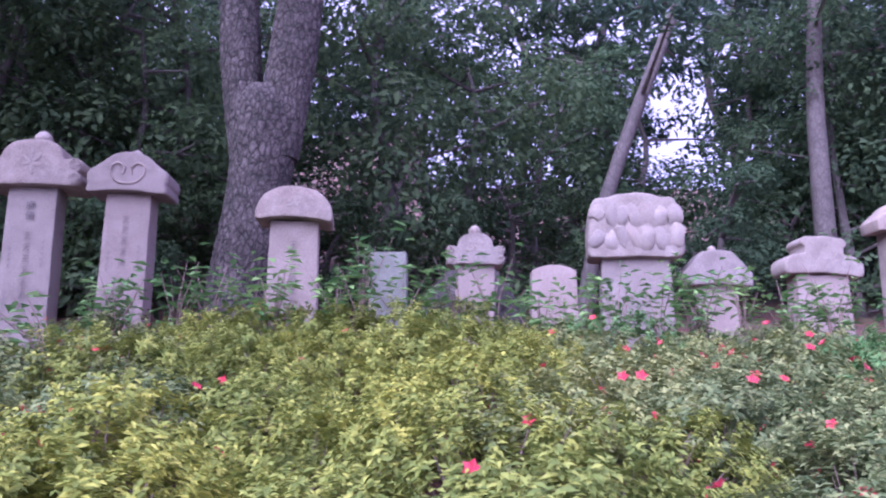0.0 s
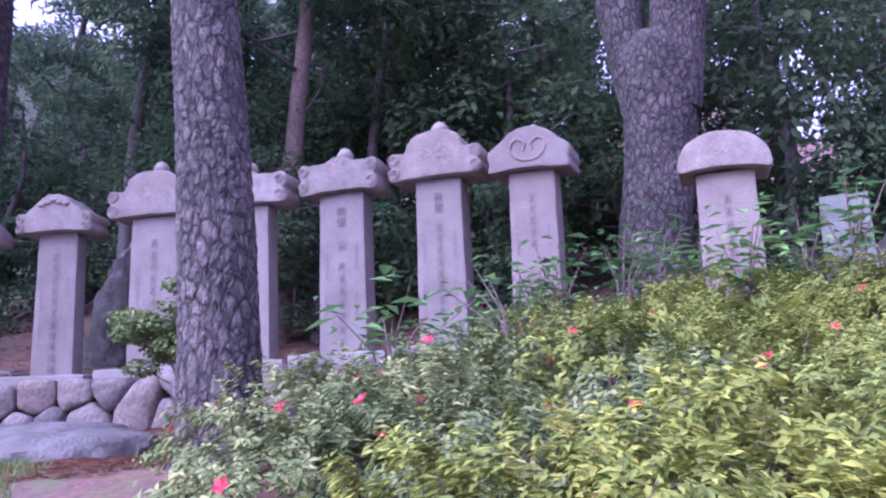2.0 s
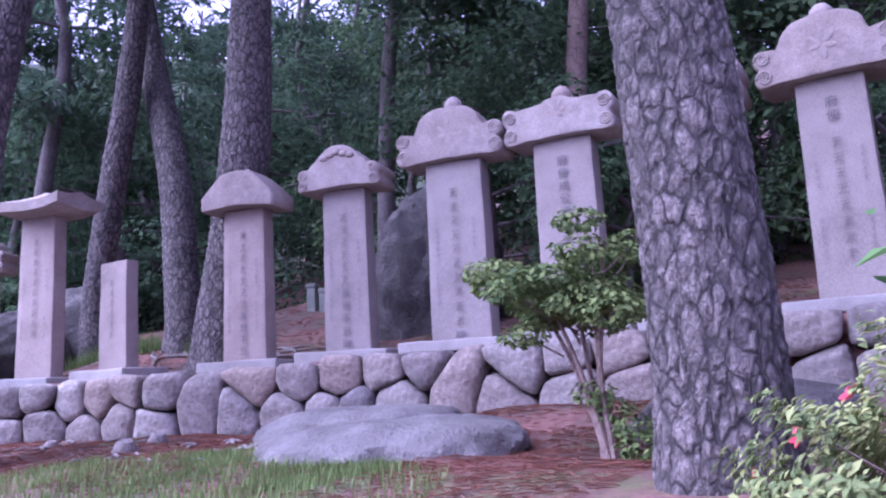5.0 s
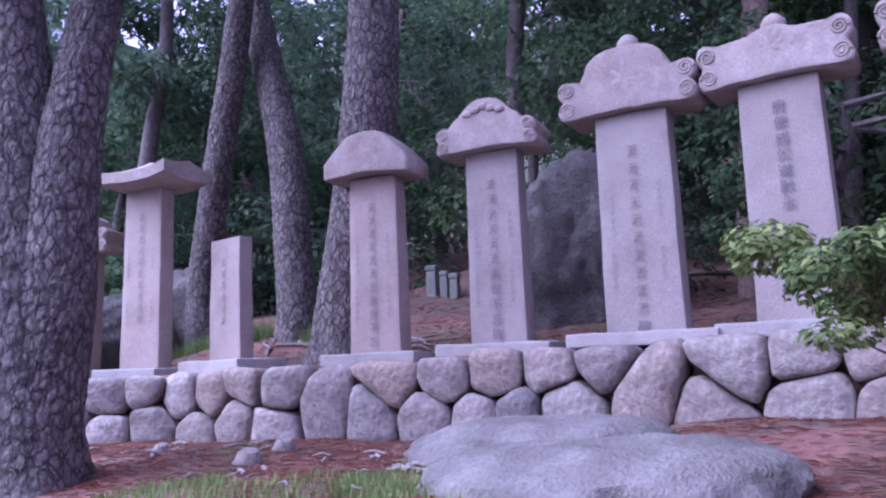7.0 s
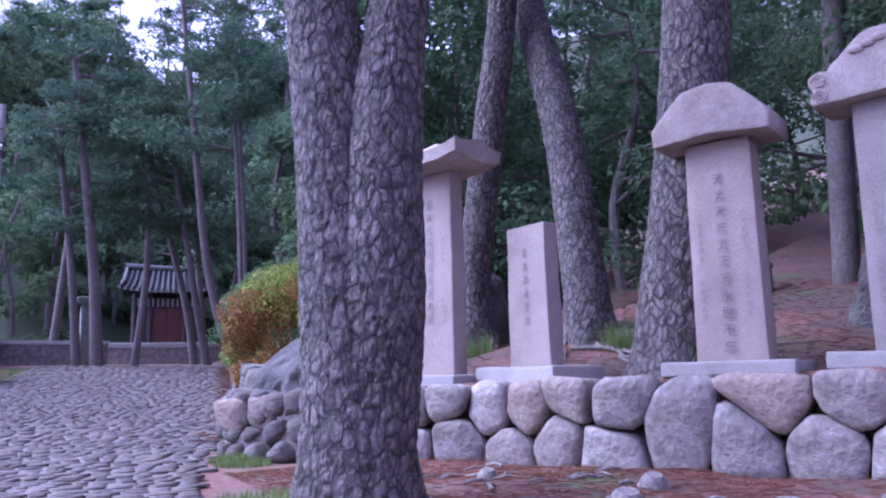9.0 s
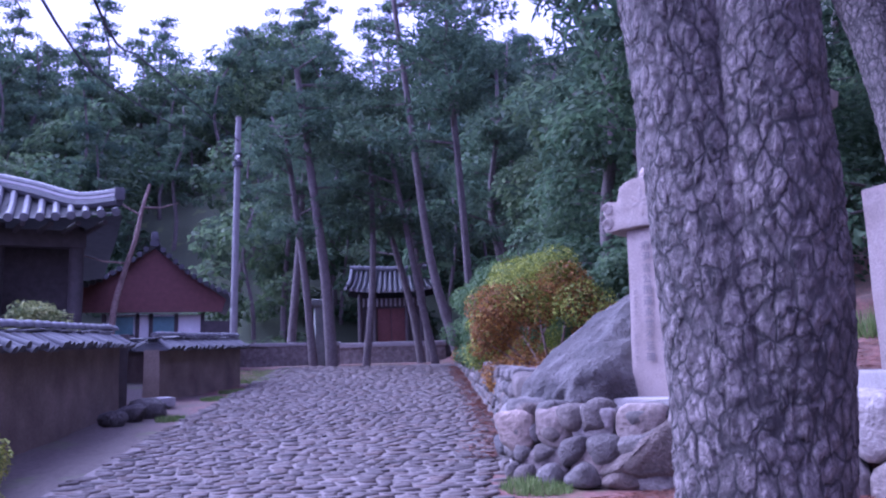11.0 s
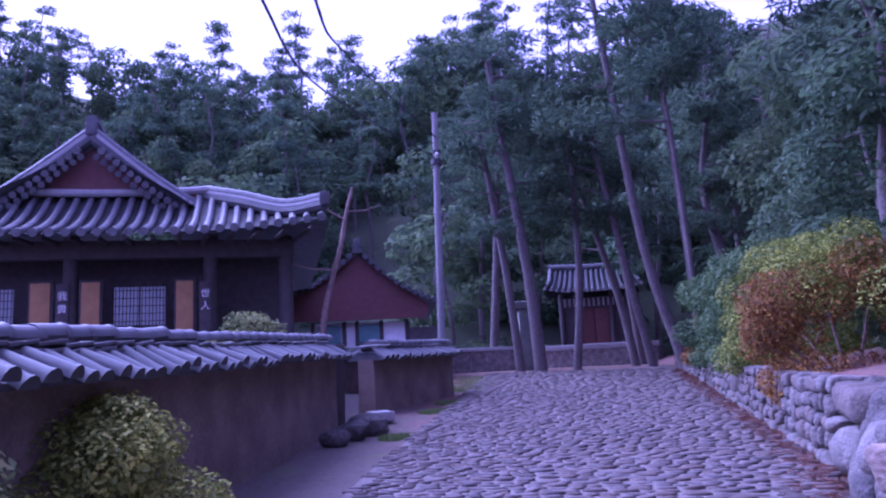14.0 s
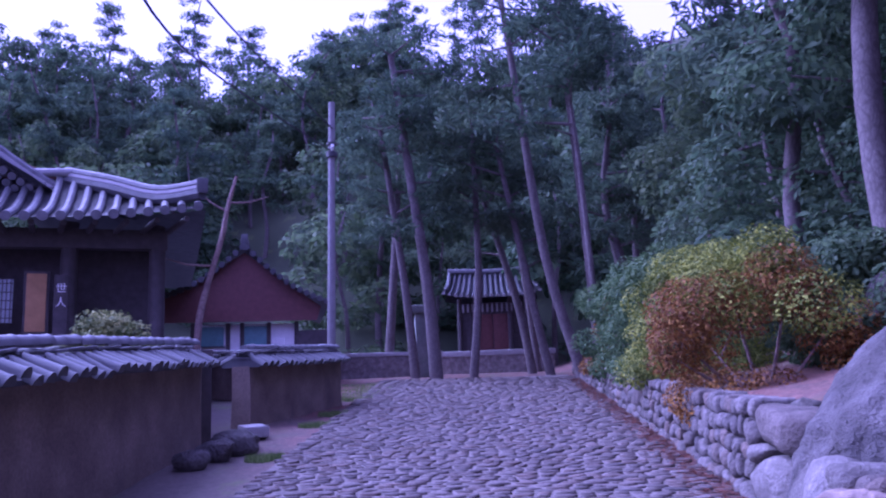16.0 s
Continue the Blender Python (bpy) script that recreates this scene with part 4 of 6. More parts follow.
def forest_tree_leafy(seed, h, n, mat, low=0.25, name="broadleaf_tree", leaf=0.16, limbs=True):
    rng, r = np.random.default_rng(seed), random.Random(seed)
    t = thing(name, "broadleaf tree with dense dark foliage on the slope", "tree", None, "slope trees")
    line = spline([(0, 0, -0.2), (r.uniform(-0.2, 0.2), r.uniform(-0.2, 0.2), h * 0.3), (r.uniform(-0.5, 0.5), r.uniform(-0.5, 0.5), h * 0.65), (r.uniform(-0.7, 0.7), r.uniform(-0.7, 0.7), h * 0.95)], 4)
    part("trunk", tube(line, [0.13 * (1 - 0.8 * i / (len(line) - 1)) for i in range(len(line))], 8), BARK_FAR, t)
    blobs = []
    for i in range(16):
        k = low + (1 - low) * i / 15
        p = line[min(len(line) - 1, int(k * (len(line) - 1)))]
        a, l = r.uniform(0, 6.28), r.uniform(0.2, 0.32) * h * (1.2 - 0.8 * abs(k - 0.5))
        q = (p[0] + l * math.cos(a), p[1] + l * math.sin(a), p[2] + r.uniform(-0.2, 0.4))
        if limbs:
            part("branch", tube([p, q], [0.045, 0.012], 5), BARK_FAR, t)
        blobs.append((*q, r.uniform(0.12, 0.2) * h, 0.6))
    c, d = crown_points(rng, blobs, n)
    under("crown", leaf_mesh("crown", c, leaf, mat, rng, 0.5, 0.35, outward=d), t)
    return t


def plant(protos, spots, rng, s0, s1):
    used = set()
    for i, (x, y) in enumerate(spots):
        p = protos[i % len(protos)]
        s = rng.uniform(s0, s1)
        m = pose(x, y, land(x, y) - 0.1, 0, 0, rng.uniform(0, 360)) @ Matrix.Diagonal((s, s, s * rng.uniform(0.9, 1.15), 1))
        if p in used:
            c = copy_thing(p, m)
            c.matrix_world = m
        else:
            p.matrix_world = m
            used.add(p)


def spots(n, x0, x1, y0, y1, gap, rng, ok):
    out, tries = [], 0
    while len(out) < n and tries < n * 60:
        tries += 1
        x, y = rng.uniform(x0, x1), rng.uniform(y0, y1)
        if ok(x, y) and all((x - a) ** 2 + (y - b) ** 2 > gap * gap for a, b in out):
            out.append((x, y))
    return out


def behind(x, y, d):
    return y > max(lerp_table(WALL_FACE, x) if x > -16.5 else -99, lerp_table(ROAD_RIGHT, x)) + d


def grow_forest():
    rng = random.Random(11)
    pines = [forest_tree_pine(s, 13.0) for s in (21, 22, 23)]
    leafies = [forest_tree_leafy(s, 6.0, 5200, LEAF_DARK, 0.15) for s in (31, 32, 33)]
    shrubs = [forest_tree_leafy(s, 2.6, 4200, LEAF_DARK, 0.05, "shrub", 0.1) for s in (41, 42)]
    # slope behind the steles
    plant(leafies, spots(34, -15, 16, 13.5, 24, 1.7, rng, lambda x, y: behind(x, y, 4.4)), rng, 0.85, 1.2)
    plant(shrubs, spots(20, -12, 13, 12.0, 17, 1.0, rng, lambda x, y: behind(x, y, 3.0) and (x > -9 or y > 14.5)), rng, 0.7, 1.2)
    plant(pines, spots(22, -20, 16, 15, 34, 2.2, rng, lambda x, y: behind(x, y, 5.5)), rng, 0.85, 1.2)
    plant(leafies, [(2.2, 17.5), (4.4, 16.4), (6.6, 17.2), (0.6, 15.6), (8.6, 15.8), (3.4, 19.5), (-1.2, 14.6), (7.6, 19.2), (9.6, 18.4), (10.8, 16.2)], rng, 0.9, 1.2)
    plant(pines, [(7.4, 18.6), (9.2, 21), (6.1, 20.4), (11.4, 19.5), (4.2, 22)], rng, 0.85, 1.1)
    # slope along the lane
    plant(leafies, spots(16, -40, -17, 12, 24, 2.0, rng, lambda x, y: behind(x, y, 4.0)), rng, 0.75, 1.15)
    plant(pines, spots(34, -60, -20, 9, 34, 2.2, rng, lambda x, y: behind(x, y, 2.6)), rng, 0.9, 1.3)
    evergreens = [forest_tree_leafy(s, 6.0, 7500, LEAF_DARK, 0.08, "evergreen_tree", 0.17) for s in (36, 37)]
    plant(evergreens, [(-22.3, 12.6), (-24.6, 12.4), (-27.2, 13.2), (-30.2, 13.9), (-33.6, 14.4), (-26.0, 15.4)], rng, 0.95, 1.2)
    # hill beyond the gate and the halls
    far_pines = [forest_tree_pine(s, 12.0, 70, 0.62, False) for s in (24, 25)]
    far_leafies = [forest_tree_leafy(s, 7.0, 2000, LEAF_DARK, 0.1, "broadleaf_tree", 0.4, False) for s in (34, 35)]
    plant(far_leafies, spots(150, -104, -54, -64, 42, 2.5, rng, lambda x, y: y > 4 or x < -61), rng, 0.9, 1.5)
    plant(far_pines, spots(110, -112, -54, -64, 40, 2.7, rng, lambda x, y: y > 4 or x < -63), rng, 0.85, 1.2)


grow_forest()

# ---- plastered boundary walls with tiled copings ----
def tile_bm(r, length, sides=6):
    """A half-round cover tile with a closed, slightly flared end."""
    bm = bmesh.new()
    rings = []
    for y, k in ((0, 1.0), (length * 0.9, 0.96), (length, 1.06), (length, 0.0)):
        if k == 0:
            continue
        rings.append([bm.verts.new((r * k * math.cos(math.pi * i / sides), y, r * k * math.sin(math.pi * i / sides))) for i in range(sides + 1)])
    for a, b in zip(rings, rings[1:]):
        for i in range(sides):
            bm.faces.new((a[i], a[i + 1], b[i + 1], b[i]))
    bm.faces.new(rings[-1])
    bm.faces.new(rings[0][::-1])
    bmesh.ops.recalc_face_normals(bm, faces=bm.faces[:])
    return bm


def shared(name, bm, mat):
    me = bpy.data.meshes.new(name)
    bm.to_mesh(me)
    bm.free()
    me.polygons.foreach_set("use_smooth", [True] * len(me.polygons))
    me.set_sharp_from_angle(angle=0.7)
    me.materials.append(mat)
    return me


COVER = shared("cover_tile", tile_bm(0.08, 0.36), TILE)
RIDGE_TILE = shared("ridge_tile", tile_bm(0.085, 0.36), TILE_PALE)
FLAT_TILE = shared("course_tile", box(0.33, 0.3, 0.026, (0, 0, 0), 0.006), TILE_PALE)


def coped_wall(name, a, b, za, zb, eave_a, eave_b, rise, label, end_cap=True):
    """An earth-plastered wall from a to b, with rows of tiles either side of a ridge. a, b: plan; z: foot; eave: top of plaster."""
    a2, b2 = Vector((*a, 0)), Vector((*b, 0))
    d = (b2 - a2)
    length = d.length
    d.normalize()
    side = Vector((-d.y, d.x, 0))
    t = thing(name, label, "wall", pose(a[0], a[1], za), kind="structure")
    n = int(length / 0.35)
    bm = bmesh.new()
    rows = []
    th = 0.17
    for i in range(n + 1):
        k = i / n
        p = a2 + d * length * k
        z0, z1 = za + (zb - za) * k - 0.4, eave_a + (eave_b - eave_a) * k
        row = []
        for s, z in ((-1, z0), (-1, z0 + 0.42), (-1, (z0 + z1) / 2 + 0.2), (-1, z1), (1, z1), (1, (z0 + z1) / 2 + 0.2), (1, z0 + 0.42), (1, z0)):
            q = p + side * s * th * (1.06 if z < z0 + 0.43 else 1.0)
            q.z = z
            q += noise.noise_vector(q * 1.3) * 0.025
            row.append(bm.verts.new(q - Vector((a[0], a[1], za))))
        rows.append(row)
    for r, s in zip(rows, rows[1:]):
        for i in range(7):
            bm.faces.new((r[i], s[i], s[i + 1], r[i + 1]))
    bm.faces.new(rows[0])
    bm.faces.new(rows[-1][::-1])
    bmesh.ops.recalc_face_normals(bm, faces=bm.faces[:])
    part("plaster", bm, EARTH, t)
    # coping
    rng = random.Random(len(name) + int(length * 10))
    count = int(length / 0.2)
    base = Vector((a[0], a[1], za))
    yaw = math.atan2(d.y, d.x)
    bed = bmesh.new()
    rows = []
    for i in range(n + 1):
        k = i / n
        p = a2 + d * length * k
        z1 = eave_a + (eave_b - eave_a) * k + 0.02 * noise.noise(Vector((k * length * 0.5, 3, 1)))
        row = []
        for s, zz in ((-0.36, -0.02), (-0.36, 0.02), (-0.12, rise * 0.5), (0.12, rise * 0.5), (0.36, 0.02), (0.36, -0.02)):
            q = p + side * s
            q.z = z1 + zz
            row.append(bed.verts.new(q - base))
        rows.append(row)
    for r, s in zip(rows, rows[1:]):
        for i in range(5):
            bed.faces.new((r[i], s[i], s[i + 1], r[i + 1]))
        bed.faces.new((r[5], s[5], s[0], r[0]))
    bed.faces.new(rows[0])
    bed.faces.new(rows[-1][::-1])
    bmesh.ops.recalc_face_normals(bed, faces=bed.faces[:])
    part("tile_bed", bed, TILE, t, "dark tile bed of the coping", False)
    slope = math.degrees(math.atan2(rise * 0.48, 0.28))
    for i in range(count):
        k = (i + 0.5) / count
        p = a2 + d * length * k
        z1 = eave_a + (eave_b - eave_a) * k + rise * 0.48 + 0.015
        for s in (-1, 1):
            ob = new("cover_tile", COVER)
            ob.parent = t
            turn = math.degrees(yaw) + (180 if s < 0 else 0)
            ob.matrix_local = Matrix.Translation(Vector((p.x, p.y, z1)) - base + side * s * 0.1) @ pose(0, 0, 0, 0, 0, turn + rng.uniform(-6, 6)) @ pose(0, 0, rng.uniform(-0.02, 0.015), -slope + rng.uniform(-5, 5))
    # stacked ridge courses of lapped tiles under a line of half-round ones
    def crest(l):
        return eave_a + (eave_b - eave_a) * l / length + 0.035 * noise.noise(Vector((l * 0.45, len(label), 2)))

    pitch = math.degrees(math.atan2(eave_b - eave_a, length))
    for c in range(4):
        l = rng.uniform(0, 0.2)
        while l < length - 0.1:
            p = a2 + d * l
            ob = new("ridge_tile" if c == 3 else "course_tile", RIDGE_TILE if c == 3 else FLAT_TILE)
            ob.parent = t
            where = Matrix.Translation(Vector((p.x, p.y, crest(l) + rise * 0.44 + 0.052 * c + rng.uniform(-0.008, 0.008))) - base)
            if c == 3:
                ob.matrix_local = where @ pose(0, 0, 0, 0, 0, math.degrees(yaw) - 90 + rng.uniform(-3, 3)) @ pose(0, 0, 0, pitch + rng.uniform(0, 3))
            else:
                ob.matrix_local = where @ pose(0, 0, 0, 0, 0, math.degrees(yaw) + rng.uniform(-4, 4)) @ pose(0, 0, 0, rng.uniform(-5, 5), -pitch - rng.uniform(1, 5)) @ Matrix.Diagonal((1, 1.12 - 0.12 * c, 1, 1))
            l += 0.31
    return t


W1A, W1B = (-9.0, -1.2), (-23.9, 1.08)
coped_wall("boundary_wall", W1A, W1B, 0.45, 1.35, 1.76, 2.44, 0.27, "earth-plastered boundary wall with dark tiled coping")
coped_wall("boundary_wall", (-26.3, 1.65), (-30.2, 3.45), 1.35, 1.6, 2.45, 2.6, 0.28, "short earth-plastered wall with tiled coping past a doorway")
coped_wall("boundary_wall", (-30.2, 3.45), (-34.5, 0.2), 1.6, 1.7, 2.6, 2.7, 0.34, "return of the plastered wall with tiled coping")


def doorway():
    t = thing("door_1", "dark timber doorway between the plastered walls", "door", pose(-25.1, 1.12, 1.35, 0, 0, -167), kind="structure")
    part("door_leaf", box(1.9, 0.06, 1.15, (0, 0, 0), 0.01), WOOD_DARK, t)
    for sx in (-1.0, 1.0):
        part("door_post", box(0.12, 0.14, 1.35, (sx, 0.06, -0.05), 0.012), WOOD_DARK, t)
    part("door_lintel", box(2.2, 0.16, 0.12, (0, 0.06, 1.18), 0.012), WOOD_DARK, t)
    part("post_cap", lathe([(0.09, 0), (0.1, 0.06), (0.06, 0.1), (0.05, 0.16), (0.02, 0.2)], 10, (1.0, 0.06, 1.3)), TILE, t)
    s = thing("stone_steps", "two worn stone steps up to the doorway", "steps", pose(-24.85, 1.72, 1.22, 0, 0, -170), kind="structure")
    part("step", box(1.2, 0.4, 0.16, (0, 0.1, 0), 0.02, 2, 0.01), CONCRETE, s)
    part("step", box(1.0, 0.35, 0.16, (0, -0.2, 0.14), 0.02, 2, 0.01), CONCRETE, s)


doorway()


# ---- the hall: hip-and-gable roof, gable end towards the lane ----
def hall():
    cx, cy = -29.25, -4.65           # gable end wall and its middle
    t = thing("timber_hall", "old timber hall with hip-and-gable tiled roof and red gable", "traditional hall", pose(cx, cy, 1.6, 0, 0, 8))
    half, eave_z, depth = 5.3, 3.7, 9.0     # eave half width, eave height above the foot
    # podium and walls
    part("podium", box(depth, 9.6, 0.7, (-depth / 2 + 0.8, 0, -0.3), 0.03), CONCRETE, t)
    part("wall", box(depth - 1.5, 8.7, 3.6, (-depth / 2 - 0.1, 0, 0.3), 0.02), WOOD_DARK, t, "dark timber wall")
    for y in (-4.4, -2.9, -0.25, 2.72, 4.4):
        part("column", lathe([(0.2, 0.0), (0.2, 0.1), (0.17, 0.3), (0.165, 3.6)], 12, (0.42, y, 0.35)), WOOD_DARK, t)
    for y, w in ((-0.82, 0.4), (0.2, 0.38), (2.17, 0.36), (-2.4, 0.4)):
        p = part("panel", box(0.05, w, 1.15, (0.58, y, 1.72), 0.008), WOOD_OCHRE, t, "ochre painted panel")
        part("panel_frame", box(0.03, w + 0.1, 1.25, (0.56, y, 1.67), 0.008), WOOD_DARK, p)
    for y in (0.95, 1.5, -1.6):
        f = part("window", box(0.05, 0.52, 0.85, (0.58, y, 1.9), 0.008), PAPER, t, "paper lattice window")
        for k in range(7):
            part("lattice_bar", box(0.02, 0.018, 0.85, (0.61, y - 0.225 + k * 0.075, 1.9), 0.0), WOOD_DARK, f, "", False)
        for k in range(5):
            part("lattice_bar", box(0.02, 0.52, 0.018, (0.61, y, 1.98 + k * 0.17), 0.0), WOOD_DARK, f, "", False)
    # pillar boards with brush writing
    for y, txt in ((-0.36, "我貴"), (2.62, "世人")):
        p = part("pillar_board", box(0.04, 0.26, 1.3, (0.62, y, 1.55), 0.006), WOOD_DARK, t, "dark board with white brushed characters")
        for i, ch in enumerate(txt):
            cu = bpy.data.curves.new("writing", "FONT")
            cu.body, cu.size, cu.align_x, cu.extrude = ch, 0.21, "CENTER", 0.002
            tmp = bpy.data.objects.new("writing", cu)
            me = bpy.data.meshes.new_from_object(tmp)
            bpy.data.objects.remove(tmp)
            me.materials.clear()
            me.materials.append(WHITE)
            ob = new("writing", me)
            ob.parent = p
            ob.matrix_local = pose(0.645, y, 2.5 - i * 0.28, 90, 0, 90)
    # bracket band under the eaves
    for k in range(19):
        y = -4.5 + k * 0.5
        part("rafter", tube([(0.2, y, 3.75), (1.85, y * 1.1, eave_z - 0.05 + 0.16 * (abs(y) / 4.5) ** 3)], 0.06, 7), WOOD_DARK, t)
    part("beam", box(0.3, 9.2, 0.4, (0.45, 0, 3.4), 0.02), WOOD_DARK, t)

    # lower skirt roof (end side) and long side slopes as one curved sheet each
    def eave(y):
        return eave_z + 0.28 * (abs(y) / half) ** 3

    def skirt(u, v):      # u along y -1..1, v from eave 0 to gable foot 1
        y = half * u * (1 - 0.52 * v)
        return (2.0 - 2.35 * v + 0.25 * abs(u) ** 3 * (1 - v), y, eave(half * u) * (1 - v) + (5.0 + 0.12 * abs(u) ** 2) * v - 0.22 * math.sin(math.pi * v))
    bm = bmesh.new()
    nu, nv = 30, 6
    g = [[bm.verts.new(skirt(2 * i / nu - 1, j / nv)) for j in range(nv + 1)] for i in range(nu + 1)]
    for i in range(nu):
        for j in range(nv):
            bm.faces.new((g[i][j], g[i + 1][j], g[i + 1][j + 1], g[i][j + 1]))
    bmesh.ops.solidify(bm, geom=bm.faces[:], thickness=0.12)
    bmesh.ops.recalc_face_normals(bm, faces=bm.faces[:])
    part("skirt_roof", bm, TILE, t)
    for i in range(35):
        u = -1 + 2 * (i + 0.5) / 35
        y0 = half * u
        vmax = 1.0 if abs(u) < 0.48 else max(0.15, (1 - abs(u)) / 0.52)
        pts = []
        for j in range(7):
            v = vmax * j / 6
            x, _, z = skirt(u, v)
            kk = y0
            # tile lines run straight up the slope
            uu = kk / (half * (1 - 0.52 * v))
            if abs(uu) > 1:
                break
            x, y, z = skirt(uu, v)
            pts.append((x, y, z + 0.05))
        if len(pts) > 1:
            part("cover_tile", tube(pts, 0.075, 8), TILE_PALE, t)
            e = pts[0]
            part("tile_end", tube([(e[0] + 0.0, e[1], e[2] - 0.02), (e[0] + 0.09, e[1], e[2] - 0.04)], 0.095, 10), TILE_PALE, t, "round end tile")
    # long slopes
    for s in (-1, 1):
        bm = bmesh.new()
        nu, nv = 14, 8
        def slope_pt(u, v):
            x = 1.95 * (1 - u) * (1 - v) - 0.15 * v * (1 - u) - depth * u
            y = s * (half * (1 - v))
            z = (eave_z + 0.28 * (1 - u) ** 6) * (1 - v) + 6.3 * v - 0.75 * math.sin(math.pi * v) * (1 - 0.25 * v)
            return (x if v > 0.52 or u > 0 else -0.35 + 2.3 * max(0, 1 - v / 0.52), y, z)
        g = [[bm.verts.new(slope_pt(i / nu, j / nv)) for j in range(nv + 1)] for i in range(nu + 1)]
        for i in range(nu):
            for j in range(nv):
                bm.faces.new((g[i][j], g[i + 1][j], g[i + 1][j + 1], g[i][j + 1]))
        bmesh.ops.solidify(bm, geom=bm.faces[:], thickness=0.15)
        bmesh.ops.recalc_face_normals(bm, faces=bm.faces[:])
        part("main_roof", bm, TILE, t)
        # descending gable ridge, in three stacked courses
        def verge(v):
            return Vector((-0.05, s * half * (1 - v), 6.3 * v + eave_z * (1 - v) - 0.75 * math.sin(math.pi * v) * (1 - 0.25 * v)))
        for c, (dz, r, m) in enumerate(((0.06, 0.13, TILE), (0.2, 0.1, LIME), (0.29, 0.09, TILE_PALE))):
            part("gable_ridge", tube([verge(0.5 + 0.5 * k / 10) + Vector((0, 0, dz)) for k in range(11)], r, 8), m, t)
        for k in range(15):
            p = verge(0.52 + 0.46 * k / 15) + Vector((0.12, 0, -0.06))
            part("verge_tile", tube([p, p + Vector((0.16, 0, -0.05))], 0.085, 8), TILE_PALE, t)
            part("verge_board_tile", tube([p + Vector((0.1, -s * 0.1, -0.17)), p + Vector((0.17, -s * 0.1, -0.19))], 0.08, 8), TILE, t)
        # hip ridge down to the corner
        hip = [Vector((-0.2, s * half * 0.48, 4.9)), Vector((0.6, s * half * 0.66, 4.56)), Vector((1.35, s * half * 0.83, 4.2)), Vector((2.05, s * half * 0.985, 4.2))]
        for dz, r, m in ((0.08, 0.13, TILE), (0.2, 0.1, LIME), (0.29, 0.09, TILE_PALE)):
            part("hip_ridge", tube([p + Vector((0, 0, dz)) for p in spline([tuple(q) for q in hip], 4) for p in [Vector(p)]], r, 8), m, t)
        part("ridge_end_tile", box(0.12, 0.22, 0.3, (2.08, s * half * 0.985, 4.28), 0.03), TILE, t)
    # gable boards
    bm = bmesh.new()
    tri = [(0, -half * 0.48, 5.0), (0, half * 0.48, 5.0), (0, half * 0.23, 5.55), (0, 0, 6.15), (0, -half * 0.23, 5.55)]
    v = [bm.verts.new((x - 0.25, y, z)) for x, y, z in tri]
    w = [bm.verts.new((x - 0.35, y, z)) for x, y, z in tri]
    bm.faces.new(v)
    bm.faces.new(w[::-1])
    for i in range(5):
        bm.faces.new((v[i], w[i], w[(i + 1) % 5], v[(i + 1) % 5]))
    bmesh.ops.recalc_face_normals(bm, faces=bm.faces[:])
    part("gable_board", bm, RED_BOARD, t, "red painted gable boards")
    part("gable_foot_ridge", tube([(-0.1, half * 0.5 * k / 6, 5.05 + 0.1 * (k / 6) ** 2) for k in range(-6, 7)], 0.09, 8), LIME, t)
    part("main_ridge", tube([(-depth * k / 8, 0, 6.52 + 0.25 * abs(k / 4 - 1) ** 2) for k in range(9)], 0.16, 8), TILE, t)
    part("ridge_end", box(0.18, 0.26, 0.36, (0.0, 0, 6.4), 0.05), TILE, t)


hall()


